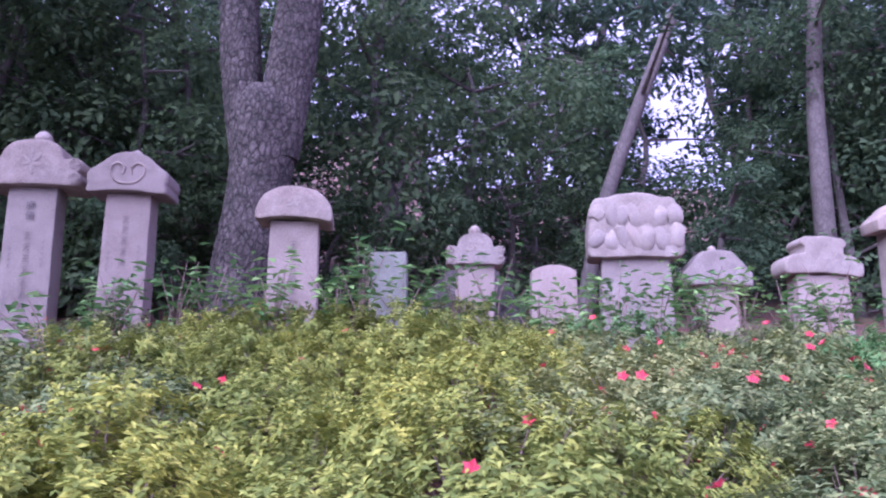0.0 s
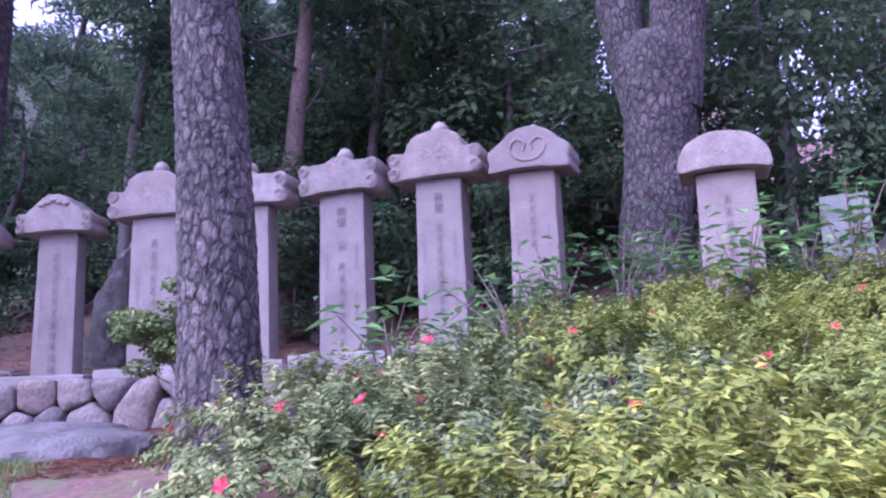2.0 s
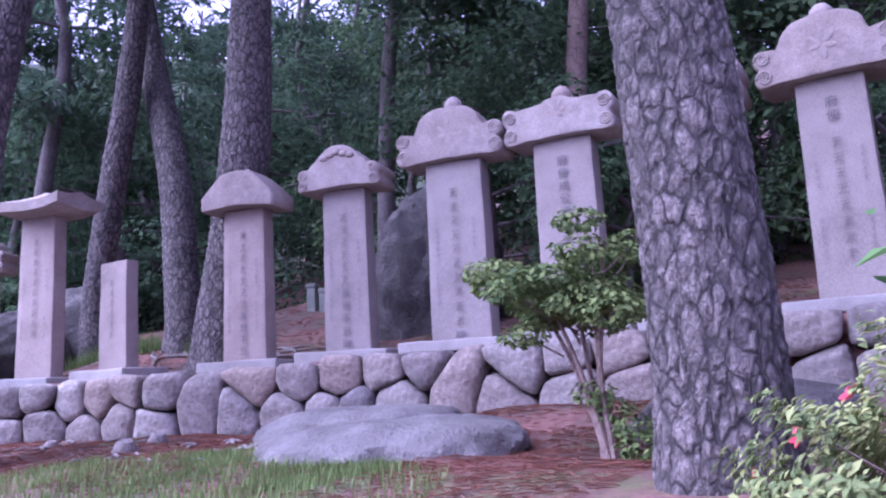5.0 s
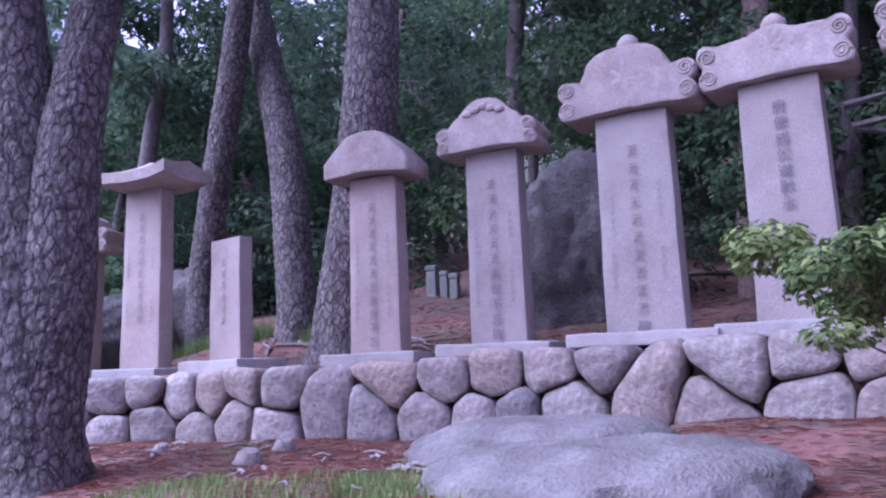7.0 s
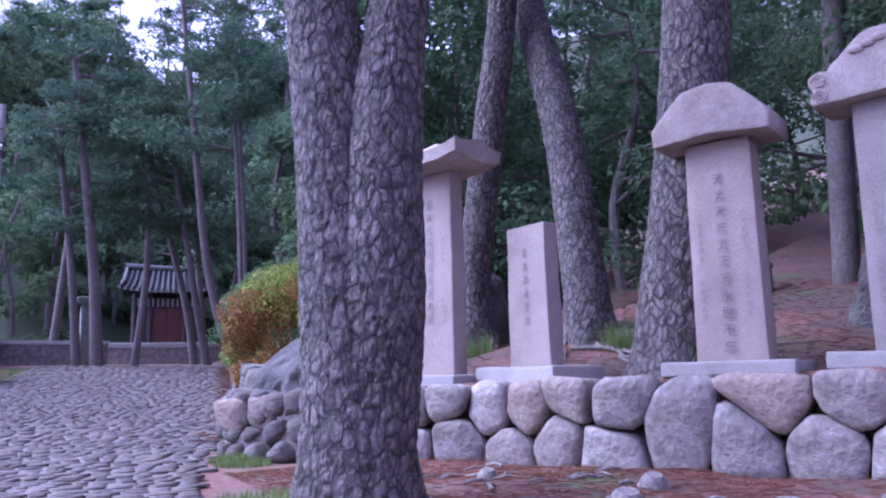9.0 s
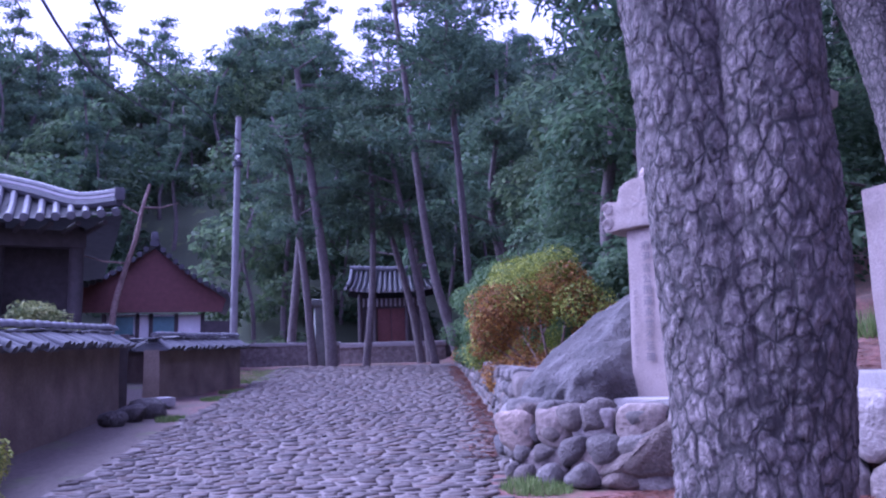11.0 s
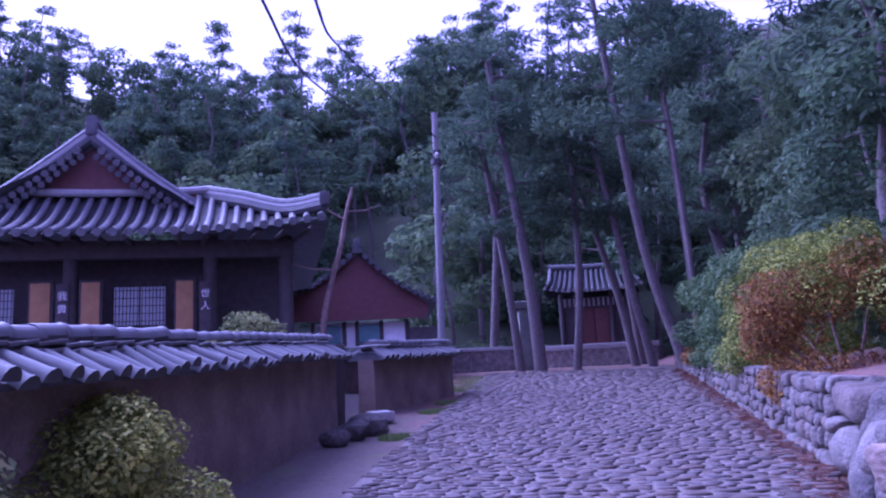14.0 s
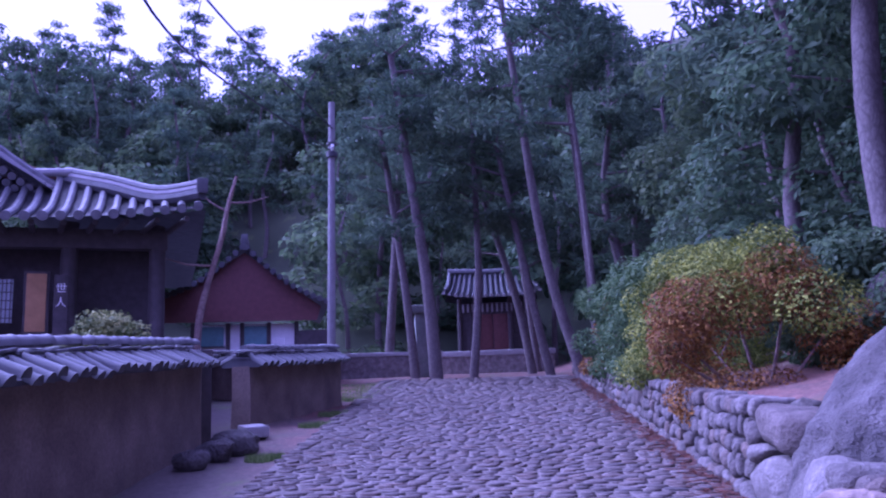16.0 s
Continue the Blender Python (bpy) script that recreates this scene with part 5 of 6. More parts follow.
def gable_house():
    t = thing("gable_house", "small house with red gable, white walls and teal windows", "house", pose(-39.0, 1.1, 1.9))
    part("wall", box(8, 3.4, 2.45, (-4, 0, -0.2), 0.02), WHITE, t, "white plastered wall")
    part("base", box(8.1, 3.5, 0.35, (-4, 0, -0.3), 0.02), CONCRETE, t)
    for y in (-1.65, -0.55, -0.1, 0.75, 1.65):
        part("post", box(0.1, 0.14, 2.3, (0.04, y, 0), 0.01), WOOD_DARK, t)
    for y, w in ((-1.05, 0.75), (0.35, 0.8)):
        f = part("window", box(0.06, w, 0.62, (0.04, y, 1.55), 0.008), TEAL, t, "teal sliding window")
        part("window_frame", box(0.09, w + 0.08, 0.05, (0.05, y, 1.5), 0.006), WOOD_DARK, f)
    part("side_wing", box(0.8, 1.0, 2.2, (-0.2, 2.2, -0.2), 0.02), WOOD_DARK, t)
    part("meter_box", box(0.12, 0.32, 0.3, (0.12, 1.1, 1.45), 0.02), WHITE, t, "white meter box")
    bm = bmesh.new()
    prof = [(-2.5, 2.3), (2.3, 2.3), (2.45, 2.75), (1.3, 3.55), (0, 4.55), (-1.3, 3.75), (-2.55, 3.1)]
    v = [bm.verts.new((0.5, y, z)) for y, z in prof]
    w = [bm.verts.new((0.4, y, z)) for y, z in prof]
    bm.faces.new(v)
    bm.faces.new(w[::-1])
    for i in range(len(prof)):
        bm.faces.new((v[i], w[i], w[(i + 1) % len(prof)], v[(i + 1) % len(prof)]))
    bmesh.ops.recalc_face_normals(bm, faces=bm.faces[:])
    part("gable_board", bm, RED_BOARD, t, "red painted boarding")
    for s, end in ((-1, (-2.75, 3.05)), (1, (2.75, 2.85))):
        bm = bmesh.new()
        n = 8
        rows = []
        for i in range(n + 1):
            k = i / n
            y, z = end[0] * k, 4.75 * (1 - k) + end[1] * k - 0.28 * math.sin(math.pi * k)
            rows.append([bm.verts.new((x, y, z)) for x in (0.75, -8.5)])
        for a, b in zip(rows, rows[1:]):
            bm.faces.new((a[0], a[1], b[1], b[0]))
        bmesh.ops.solidify(bm, geom=bm.faces[:], thickness=0.14)
        bmesh.ops.recalc_face_normals(bm, faces=bm.faces[:])
        part("roof_slope", bm, TILE, t)
        for i in range(13):
            k = (i + 0.3) / 13
            y, z = end[0] * k, 4.75 * (1 - k) + end[1] * k - 0.28 * math.sin(math.pi * k)
            part("verge_tile", tube([(0.55, y, z + 0.02), (0.9, y, z - 0.02)], 0.1, 8), TILE, t)
    part("ridge", tube([(0.8, 0, 4.88), (-4, 0, 4.82), (-8.5, 0, 4.88)], 0.14, 8), TILE_PALE, t)
    part("ridge_end", box(0.15, 0.22, 0.35, (0.8, 0, 4.75), 0.03), TILE, t)


gable_house()


def gate_house():
    t = thing("gate_house", "distant tiled gatehouse at the end of the lane", "gatehouse", pose(-52.0, 12.9, 3.0, 0, 0, -14))
    part("wall", box(2.4, 3.6, 3.0, (-1.2, 0, 0), 0.03), WOOD_DARK, t, "dark timber front")
    part("door_leaf", box(0.08, 0.8, 2.1, (0.04, -0.42, 0.3), 0.02), RED_BOARD, t, "dull red gate leaf")
    part("door_leaf", box(0.08, 0.8, 2.1, (0.04, 0.42, 0.3), 0.02), RED_BOARD, t, "dull red gate leaf")
    for y in (-1.7, -0.9, 0.9, 1.7):
        part("column", tube([(0.15, y, 0), (0.15, y, 3.2)], 0.13, 10), WOOD_DARK, t)
    for s in (-1, 1):
        bm = bmesh.new()
        g = [[bm.verts.new((-1.2 + s * 2.2 * (1 - v), y * (1 - 0.12 * v), 3.2 * (1 - v) + 4.6 * v - 0.25 * math.sin(math.pi * v) + 0.25 * (abs(y) / 2.6) ** 3 * (1 - v))) for v in (0, 0.33, 0.66, 1)] for y in (-2.6, -1.7, -0.8, 0, 0.8, 1.7, 2.6)]
        for a, b in zip(g, g[1:]):
            for j in range(3):
                bm.faces.new((a[j], b[j], b[j + 1], a[j + 1]))
        bmesh.ops.solidify(bm, geom=bm.faces[:], thickness=0.15)
        bmesh.ops.recalc_face_normals(bm, faces=bm.faces[:])
        part("roof_slope", bm, TILE, t)
        for k in range(17):
            y = -2.45 + k * 0.306
            part("cover_tile", tube([(-1.2 + s * 2.25 * (1 - v), y * (1 - 0.12 * v), 3.28 * (1 - v) + 4.68 * v - 0.25 * math.sin(math.pi * v) + 0.25 * (abs(y) / 2.6) ** 3 * (1 - v)) for v in (0, 0.33, 0.66, 1)], 0.08, 6), TILE, t)
    for k in range(17):
        y = -2.45 + k * 0.306
        z = 3.26 + 0.25 * (abs(y) / 2.6) ** 3
        part("tile_end", tube([(1.0, y, z), (1.16, y, z - 0.02)], 0.085, 8), LIME, t, "lime-plugged tile end")
    for k in range(13):
        part("baluster", box(0.06, 0.1, 0.42, (0.3, -1.5 + k * 0.25, 2.5), 0.01), LIME, t, "pale baluster above the gate")
    part("main_ridge", tube([(-1.2, -2.3, 4.85), (-1.2, 0, 4.75), (-1.2, 2.3, 4.85)], 0.17, 8), TILE_PALE, t)
    for y in (-2.2, 2.2):
        part("gable_ridge", tube([(-1.2, y, 4.8), (0.1, y * 1.02, 3.95), (0.7, y * 1.08, 3.65)], 0.1, 8), TILE_PALE, t)
    w = thing("stone_terrace_wall", "low grey stone terrace wall before the gatehouse", "wall", pose(-48.5, 11.4, 2.4, 0, 0, -14), kind="structure")
    part("coping", box(0.5, 5.6, 0.25, (0, 0.6, 0.75), 0.03, 3, 0.02), CONCRETE, w)
    part("face", box(0.4, 5.5, 1.1, (0, 0.6, -0.3), 0.03, 3, 0.03), BOULDER, w)
    w = thing("stone_terrace_wall", "mossy low terrace wall under the pines", "wall", pose(-46.0, 5.4, 2.3, 0, 0, -8), kind="structure")
    part("face", box(0.5, 7.0, 1.2, (0, 0, -0.3), 0.04, 4, 0.05), BOULDER, w)
    part("coping", box(0.6, 7.1, 0.16, (0, 0, 0.88), 0.03, 4, 0.03), CONCRETE, w)
    p = thing("stone_stele", "weathered stone marker post with a cap under the pines", "stone marker", pose(-42.4, 7.55, 2.2))
    part("body", box(0.45, 0.55, 2.5, (0, 0, 0), 0.03, 4, 0.02), STONE_GREEN, p)
    part("capstone", box(0.75, 0.95, 0.3, (0, 0, 2.48), 0.08, 4, 0.02), STONE_GREEN, p)


gate_house()


def utility_pole():
    t = thing("utility_pole", "slim grey concrete utility pole", "utility pole", pose(-33.0, 3.55, 1.75, 0, 0.6, 0))
    part("pole", tube([(0, 0, 0), (0.0, 0.05, 4), (0, 0.1, 7.9)], [0.115, 0.1, 0.085], 14), POLE, t)
    part("clamp", tube([(0, 0.09, 6.35), (0, 0.09, 6.5)], 0.16, 12), WIRE, t)
    part("clamp", tube([(0, 0.09, 6.7), (0, 0.09, 6.76)], 0.15, 12), WIRE, t)
    part("insulator", tube([(0.1, 0.09, 6.55), (0.28, 0.09, 6.62)], 0.045, 8), WHITE, t)
    for name, pts in (("cable", [(-33, 3.65, 8.3), (-25, 1.07, 7.35), (-18, 0.99, 5.6 + 0.1), (-8, 0.6, 4.6)]), ("cable", [(-33, 3.7, 8.9), (-25, 1.54, 8.0), (-18, 1.5, 5.7), (-8, 1.0, 4.8)])):
        hi = [(-33, pts[0][1], pts[0][2]), (-25, pts[1][1] + 0.02, pts[1][2]), pts[2], (pts[2][0] + 5.2, pts[2][1] - 0.1, pts[2][2] - 0.2)]
        ob = tagged(part(name, tube(spline(hi, 6), 0.018, 5), WIRE), "black overhead cable running from the pole", "cable", "overhead cables")


utility_pole()

# ---- shrubs, flowers, grass ----
def azalea(seed, mat, name="azalea_bush", label="low azalea bush with yellow-green leaves and a few red flowers", n=7600, r=0.75, leaf=0.05, flowers=9, group="azalea bank"):
    """Tufts of leaves on fine twigs over a mounded body, with the odd flower."""
    rng, rr = np.random.default_rng(seed), random.Random(seed)
    t = thing(name, label, "bush", None, group)
    tufts = []
    for i in range(210):
        a, e = rr.uniform(0, 6.283), math.asin(rr.uniform(0.02, 1))
        k = r * rr.uniform(0.72, 1.1) * (1 + 0.16 * math.sin(3 * a + seed) * math.cos(e))
        tufts.append((k * math.cos(e) * math.cos(a), k * math.cos(e) * math.sin(a), 0.15 + 0.72 * k * math.sin(e)))
    c, nor, ax = [], [], []
    per = n // len(tufts)
    for p in tufts:
        q = np.array(p)
        u = q / np.linalg.norm(q)
        d = rng.normal(size=(per, 3))
        d -= (d @ u)[:, None] * u * 0.8
        d /= np.linalg.norm(d, axis=1)[:, None]
        d = d * leaf * rng.uniform(0.35, 0.95, per)[:, None]
        c.append(q + d + u * rng.normal(0, 0.035, per)[:, None])
        nor.append(np.tile(u, (per, 1)) * 2.2)
        ax.append(d / leaf * 2 + u * 0.5)
    c, nor, ax = np.concatenate(c), np.concatenate(nor), np.concatenate(ax)
    under("leaves", leaf_mesh("leaves", c, leaf, mat, rng, 0.4, 0.4, 0.3, nor, ax), t)
    bm = bmesh.new()
    for p in tufts[::9]:
        s = tube([(0, 0, -0.1), (p[0] * 0.5, p[1] * 0.5, p[2] * 0.45), (p[0] * 0.88, p[1] * 0.88, p[2] * 0.88)], [0.01, 0.006, 0.003], 4)
        me = bpy.data.meshes.new("tmp")
        s.to_mesh(me)
        s.free()
        bm.from_mesh(me)
        bpy.data.meshes.remove(me)
    tagged(part("branchwork", bm, BARK_RED, t), kind="stuff")
    for i in range(flowers):
        p = Vector(rr.choice(tufts))
        bm = bmesh.new()
        for k in range(5):
            a = 2 * math.pi * k / 5
            v = [bm.verts.new((0, 0, 0)), bm.verts.new((0.026 * math.cos(a - 0.6), 0.026 * math.sin(a - 0.6), 0.02)), bm.verts.new((0.042 * math.cos(a), 0.042 * math.sin(a), 0.022)), bm.verts.new((0.026 * math.cos(a + 0.6), 0.026 * math.sin(a + 0.6), 0.02))]
            bm.faces.new(v)
        f = part("flower", bm, PETAL, t, "red azalea flower", False)
        f.matrix_local = Matrix.Translation(p * 1.08 + Vector((0, 0, 0.03))) @ p.to_track_quat("Z", "Y").to_matrix().to_4x4()
    return t


def set_out(protos, places):
    used = set()
    for i, (x, y, dz, s, k) in enumerate(places):
        p = protos[k % len(protos)]
        m = pose(x, y, land(x, y) + dz, 0, 0, (i * 137.5) % 360) @ Matrix.Diagonal((s, s, s, 1))
        if p in used:
            c = copy_thing(p, m)
            c.matrix_world = m
        else:
            p.matrix_world = m
            used.add(p)


def azalea_bank():
    rng = random.Random(5)
    protos = [azalea(51, LEAF_AZALEA, flowers=9), azalea(52, LEAF_AZALEA, flowers=6), azalea(53, LEAF_YELLOW, label="azalea bush flushed yellow with small leaves", flowers=2), azalea(54, LEAF_FRESH, label="azalea bush with fresh green leaves and red flowers", flowers=7)]
    places = []
    y = 3.3
    row = 0
    while y < 8.6:
        x = -4.1 + 0.12 * (y - 3) + (row % 2) * 0.4 if y < 6 else -3.6 + (row % 2) * 0.4
        while x < 6.5 + (y - 3) * 0.35:
            if abs(x) < 1.5 + 0.62 * y + 2.2 and not (x < -2.6 and y < 4.0):
                kind = 2 if -2.2 < x + rng.uniform(-0.6, 0.6) < 0.8 else (rng.choice((0, 1)) if x < 1.2 else rng.choice((0, 0, 1, 1, 3))) if x < 3.5 else rng.choice((3, 0, 3))
                places.append((x + rng.uniform(-0.15, 0.15), y + rng.uniform(-0.15, 0.15), -0.12 + rng.uniform(-0.08, 0.05), rng.uniform(0.85, 1.15), kind))
            x += 0.92
        y += 0.85
        row += 1
    set_out(protos, places)


azalea_bank()


def leafy_shoot(seed, at, h, n, leaf, mat, name, label, spread=0.35, top=False, twigs=7):
    """An upright young plant: a few thin stems with large leaves."""
    rng, rr = np.random.default_rng(seed), random.Random(seed)
    t = thing(name, label, "plant", pose(*at))
    c, nor = [], []
    for i in range(twigs):
        a = rr.uniform(0, 6.283)
        l = rr.uniform(0.4, 1.0) * spread
        tip = (l * math.cos(a), l * math.sin(a), h * rr.uniform(0.6, 1.0))
        part("stem", tube([(0, 0, -0.1), (tip[0] * 0.3, tip[1] * 0.3, tip[2] * 0.6), tip], [0.012, 0.008, 0.003], 5), BARK_RED, t)
        for k in range(n // twigs):
            f = rr.uniform(0.45, 1.05)
            p = np.array([tip[0] * f, tip[1] * f, tip[2] * f]) + rng.normal(size=3) * leaf * 0.45
            c.append(p)
            nor.append([0.3 * math.cos(a), 0.3 * math.sin(a), 1.0])
    under("leaves", leaf_mesh("leaves", np.array(c), leaf, mat, rng, 0.42, 0.6, 0.3, np.array(nor)), t)
    return t


def weeds():
    rng = random.Random(8)
    for i in range(22):
        x = -3.6 + i * 0.42 + rng.uniform(-0.15, 0.15)
        y = 8.1 + rng.uniform(-0.5, 0.7) + max(0, x) * 0.22
        leafy_shoot(100 + i, (x, y, land(x, y) + 0.1), rng.uniform(0.85, 1.3), 90, 0.16, LEAF_FRESH, "weed", "tall fresh-green weed at the top of the azalea bank", 0.4)
    # maple-like shoots reaching across the steles
    leafy_shoot(140, (-4.1, 6.3, land(-4.1, 6.3) + 0.1), 1.15, 60, 0.2, LEAF_FRESH, "sapling", "bright green sapling beside the cracked-bark pine", 0.8)
    leafy_shoot(141, (-3.2, 6.6, land(-3.2, 6.6) + 0.1), 1.0, 50, 0.18, LEAF_FRESH, "sapling", "bright green sapling above the azaleas", 0.7)


weeds()


def mounded(name, label, at, r, squash, n, leaf, mat, seed, category="bush", group="", second=None):
    rng, rr = np.random.default_rng(seed), random.Random(seed)
    t = thing(name, label, category, pose(*at), group)
    blobs = []
    for i in range(34):
        a, e = rr.uniform(0, 6.283), rr.uniform(-0.15, 1.45)
        k = r * rr.uniform(0.62, 0.82)
        blobs.append((k * math.cos(e) * math.cos(a), k * math.cos(e) * math.sin(a), (0.25 + k * math.sin(e)) * squash, r * rr.uniform(0.2, 0.34), 0.75))
    for i in range(14):
        a = i * 0.449 + rr.uniform(-0.15, 0.15)
        blobs.append((r * 0.6 * math.cos(a), r * 0.6 * math.sin(a), r * rr.uniform(-0.02, 0.14), r * rr.uniform(0.2, 0.28), 0.8))
    lots = [(blobs, mat)]
    if second:
        turned = [b[2] < r * squash * rr.uniform(0.3, 0.92) for b in blobs]
        lots = [([b for b, k in zip(blobs, turned) if k], second), ([b for b, k in zip(blobs, turned) if not k], mat)]
    for some, leaf_mat in lots:
        c, d = crown_points(rng, some, int(n * 1.25 * len(some) / len(blobs)))
        under("leaves", leaf_mesh("leaves", c, leaf, leaf_mat, rng, 0.5, 0.3, 0.25, d), t)
    for i in range(6):
        b = blobs[i * 4]
        part("stem", tube([(0, 0, -0.2), (b[0] * 0.6, b[1] * 0.6, b[2] * 0.5), b[:3]], [0.03, 0.02, 0.008], 5), BARK_RED, t)
    return t


def big_shrubs():
    mounded("round_bush", "large clipped bush turning orange and red above the wall", (-20.85, 8.0, 1.72), 1.48, 1.3, 27000, 0.055, LEAF_GOLD, 201, second=LEAF_ORANGE)
    mounded("round_bush", "yellow-green clipped bush above the roadside wall", (-23.6, 8.8, 2.0), 1.4, 1.42, 22000, 0.06, LEAF_GOLD, 202)
    mounded("round_bush", "green clipped bush in the shrub row above the wall", (-26.1, 9.5, 2.1), 1.45, 1.45, 14000, 0.075, LEAF_EVERGREEN, 203)
    mounded("round_bush", "tall loose green bush in the shrub row", (-28.8, 10.2, 2.2), 1.45, 1.6, 11000, 0.085, LEAF_EVERGREEN, 210)
    mounded("round_bush", "green bush with reddish lower leaves ending the shrub row", (-31.6, 10.9, 2.25), 1.3, 1.7, 9000, 0.09, LEAF_EVERGREEN, 211, second=LEAF_ORANGE)
    mounded("round_bush", "low green bush behind the orange shrub", (-20.9, 9.6, 2.2), 1.3, 1.1, 7000, 0.1, LEAF_DARK, 204)
    mounded("round_bush", "round topiary bush behind the plastered wall", (-26.2, -0.5, 2.35), 0.85, 1.1, 6000, 0.07, LEAF_AZALEA, 205)
    mounded("shrub", "loose green shrub with yellowish tips before the wall", (-16.5, 0.05, 0.75), 1.02, 1.08, 28000, 0.045, LEAF_YELLOW, 206)
    mounded("shrub", "small shrub at the foot of the plastered wall", (-14.9, -0.1, 0.7), 0.7, 1.2, 5000, 0.07, LEAF_AZALEA, 207)
    # layered evergreen beside the cracked-bark pine
    t = thing("small_evergreen", "small layered evergreen with thin trunk before the stone wall", "small tree", pose(-6.2, 6.6, 0.85))
    rng = np.random.default_rng(77)
    rr = random.Random(78)
    blobs = []
    for i in range(6):
        a = i * 1.05 + rr.uniform(-0.3, 0.3)
        reach = rr.uniform(0.12, 0.5)
        tip = (reach * math.cos(a) - 0.1, reach * math.sin(a) * 0.7, rr.uniform(1.0, 1.42))
        part("stem", tube(spline([(0.02 * i, 0, -0.1), (tip[0] * 0.2, tip[1] * 0.2, 0.5), (tip[0] * 0.6, tip[1] * 0.6, tip[2] * 0.75), tip], 3), [0.024 - 0.0019 * k for k in range(10)], 6), BARK_RED, t)
        for k in range(6):
            f, b = rr.uniform(0.62, 1.05), rr.uniform(0, 6.283)
            q = (tip[0] * f + 0.2 * math.cos(b), tip[1] * f + 0.2 * math.sin(b), tip[2] * f + rr.uniform(-0.05, 0.08))
            part("branch", tube([(tip[0] * f * 0.8, tip[1] * f * 0.8, tip[2] * f * 0.85), q], [0.008, 0.003], 4), BARK_RED, t)
            blobs.append((*q, rr.uniform(0.15, 0.24), 0.45))
    blobs += [(0.1 + 0.14 * math.cos(k), 0.1 * math.sin(k), 0.1 + 0.11 * k, 0.15, 0.6) for k in range(4)]
    c, d = crown_points(rng, blobs, 9000)
    under("crown", leaf_mesh("crown", c, 0.055, LEAF_SHRUB, rng, 0.5, 0.4, 0.25, d), t)


big_shrubs()


def grass_patch(name, label, spots_list, n, h, seed):
    rng = np.random.default_rng(seed)
    v, f = [], []
    for (x, y, r) in spots_list:
        for i in range(n):
            a, k = rng.uniform(0, 6.283), r * math.sqrt(rng.uniform(0, 1))
            px, py = x + k * math.cos(a), y + k * math.sin(a)
            z = land(px, py) - 0.01
            b, l, w = rng.uniform(0, 6.283), h * rng.uniform(0.5, 1.2), 0.006
            lean = rng.uniform(0.1, 0.5) * l
            i0 = len(v)
            v += [(px - w * math.sin(b), py + w * math.cos(b), z), (px + w * math.sin(b), py - w * math.cos(b), z), (px + lean * math.cos(b), py + lean * math.sin(b), z + l)]
            f.append((i0, i0 + 1, i0 + 2))
    tagged(raw(name, v, f, GRASS), label, "grass", kind="stuff")


grass_patch("grass", "short green grass along the verges and tree feet", [(-12.9, 4.4, 0.5), (-13.3, 4.7, 0.45), (-13.0, 5.0, 0.4), (-11.9, 4.3, 0.35), (-9.4, 5.4, 0.7), (-8.2, 5.2, 0.7), (-7.0, 4.9, 0.7), (-10.5, 5.2, 0.5), (-15.3, 5.2, 0.3), (-9.6, 4.8, 0.7), (-8.6, 4.7, 0.7), (-7.6, 4.5, 0.7), (-6.5, 4.3, 0.6), (-7.6, 5.5, 0.5), (-9.0, 5.9, 0.4)], 1000, 0.085, 1)
grass_patch("grass", "pale tufts of grass on the slope behind the steles", [(-16.2, 8.6, 0.3), (-18.4, 8.4, 0.4), (-15.6, 9.3, 0.25), (-14.2, 9.4, 0.25)], 350, 0.3, 2)
grass_patch("lawn", "small patch of lawn beside the lane", [(-33, 4.1, 0.9), (-35, 4.4, 1.0), (-37, 4.6, 1.0), (-31.5, 3.95, 0.5), (-22.5, 2.15, 0.25), (-26, 2.9, 0.3), (-28, 3.3, 0.3)], 900, 0.09, 3)


def litter():
    rng = random.Random(3)
    for i in range(48):
        x, y = rng.uniform(-13.8, -8.6), rng.uniform(5.6, 7.1)
        if y > lerp_table(WALL_FACE, x) - 0.3:
            continue
        l = rng.uniform(0.08, 0.3)
        a = rng.uniform(0, 3.14)
        p = [(0, 0, 0.01), (l * 0.5, 0.02, 0.03), (l, rng.uniform(-0.03, 0.03), 0.012)]
        ob = tagged(part("twig", tube(p, rng.uniform(0.008, 0.02), 6), TWIG), "broken twig lying on the pine needles", "twig", "fallen twigs")
        ob.matrix_world = pose(x, y, land(x, y), 0, 0, math.degrees(a))
    for x, y, s in ((-11.3, 6.75, 0.11), (-11.0, 6.2, 0.13), (-12.6, 6.3, 0.09)):
        st = tagged(part("stump", lathe([(s * 1.2, -0.05), (s * 0.9, 0.03), (s * 0.7, s * 0.7), (s * 0.5, s * 0.9), (s * 0.2, s * 0.8)], 12), TWIG), "small weathered stump among the needles", "stump")
        st.matrix_world = pose(x, y, land(x, y), 14, 8, 40)
    # roots on the slope behind the short stele
    for i in range(30):
        x, y = -13.6 + rng.uniform(-2, 1.0), 9.0 + rng.uniform(-0.3, 1.2)
        pts = []
        a, w = rng.uniform(-0.9, 0.9), rng.uniform(0.018, 0.045)
        for k in range(6):
            px, py = x + k * 0.16 * math.cos(a), y + k * 0.16 * math.sin(a) + 0.04 * math.sin(k * 1.7 + i)
            pts.append((px, py, land(px, py) + 0.025))
        tagged(part("root", tube(pts, [w * k for k in (1.0, 0.9, 0.8, 0.7, 0.55, 0.35)], 6), TWIG), "exposed pine root on the needle-covered slope", "root", "exposed roots")


litter()


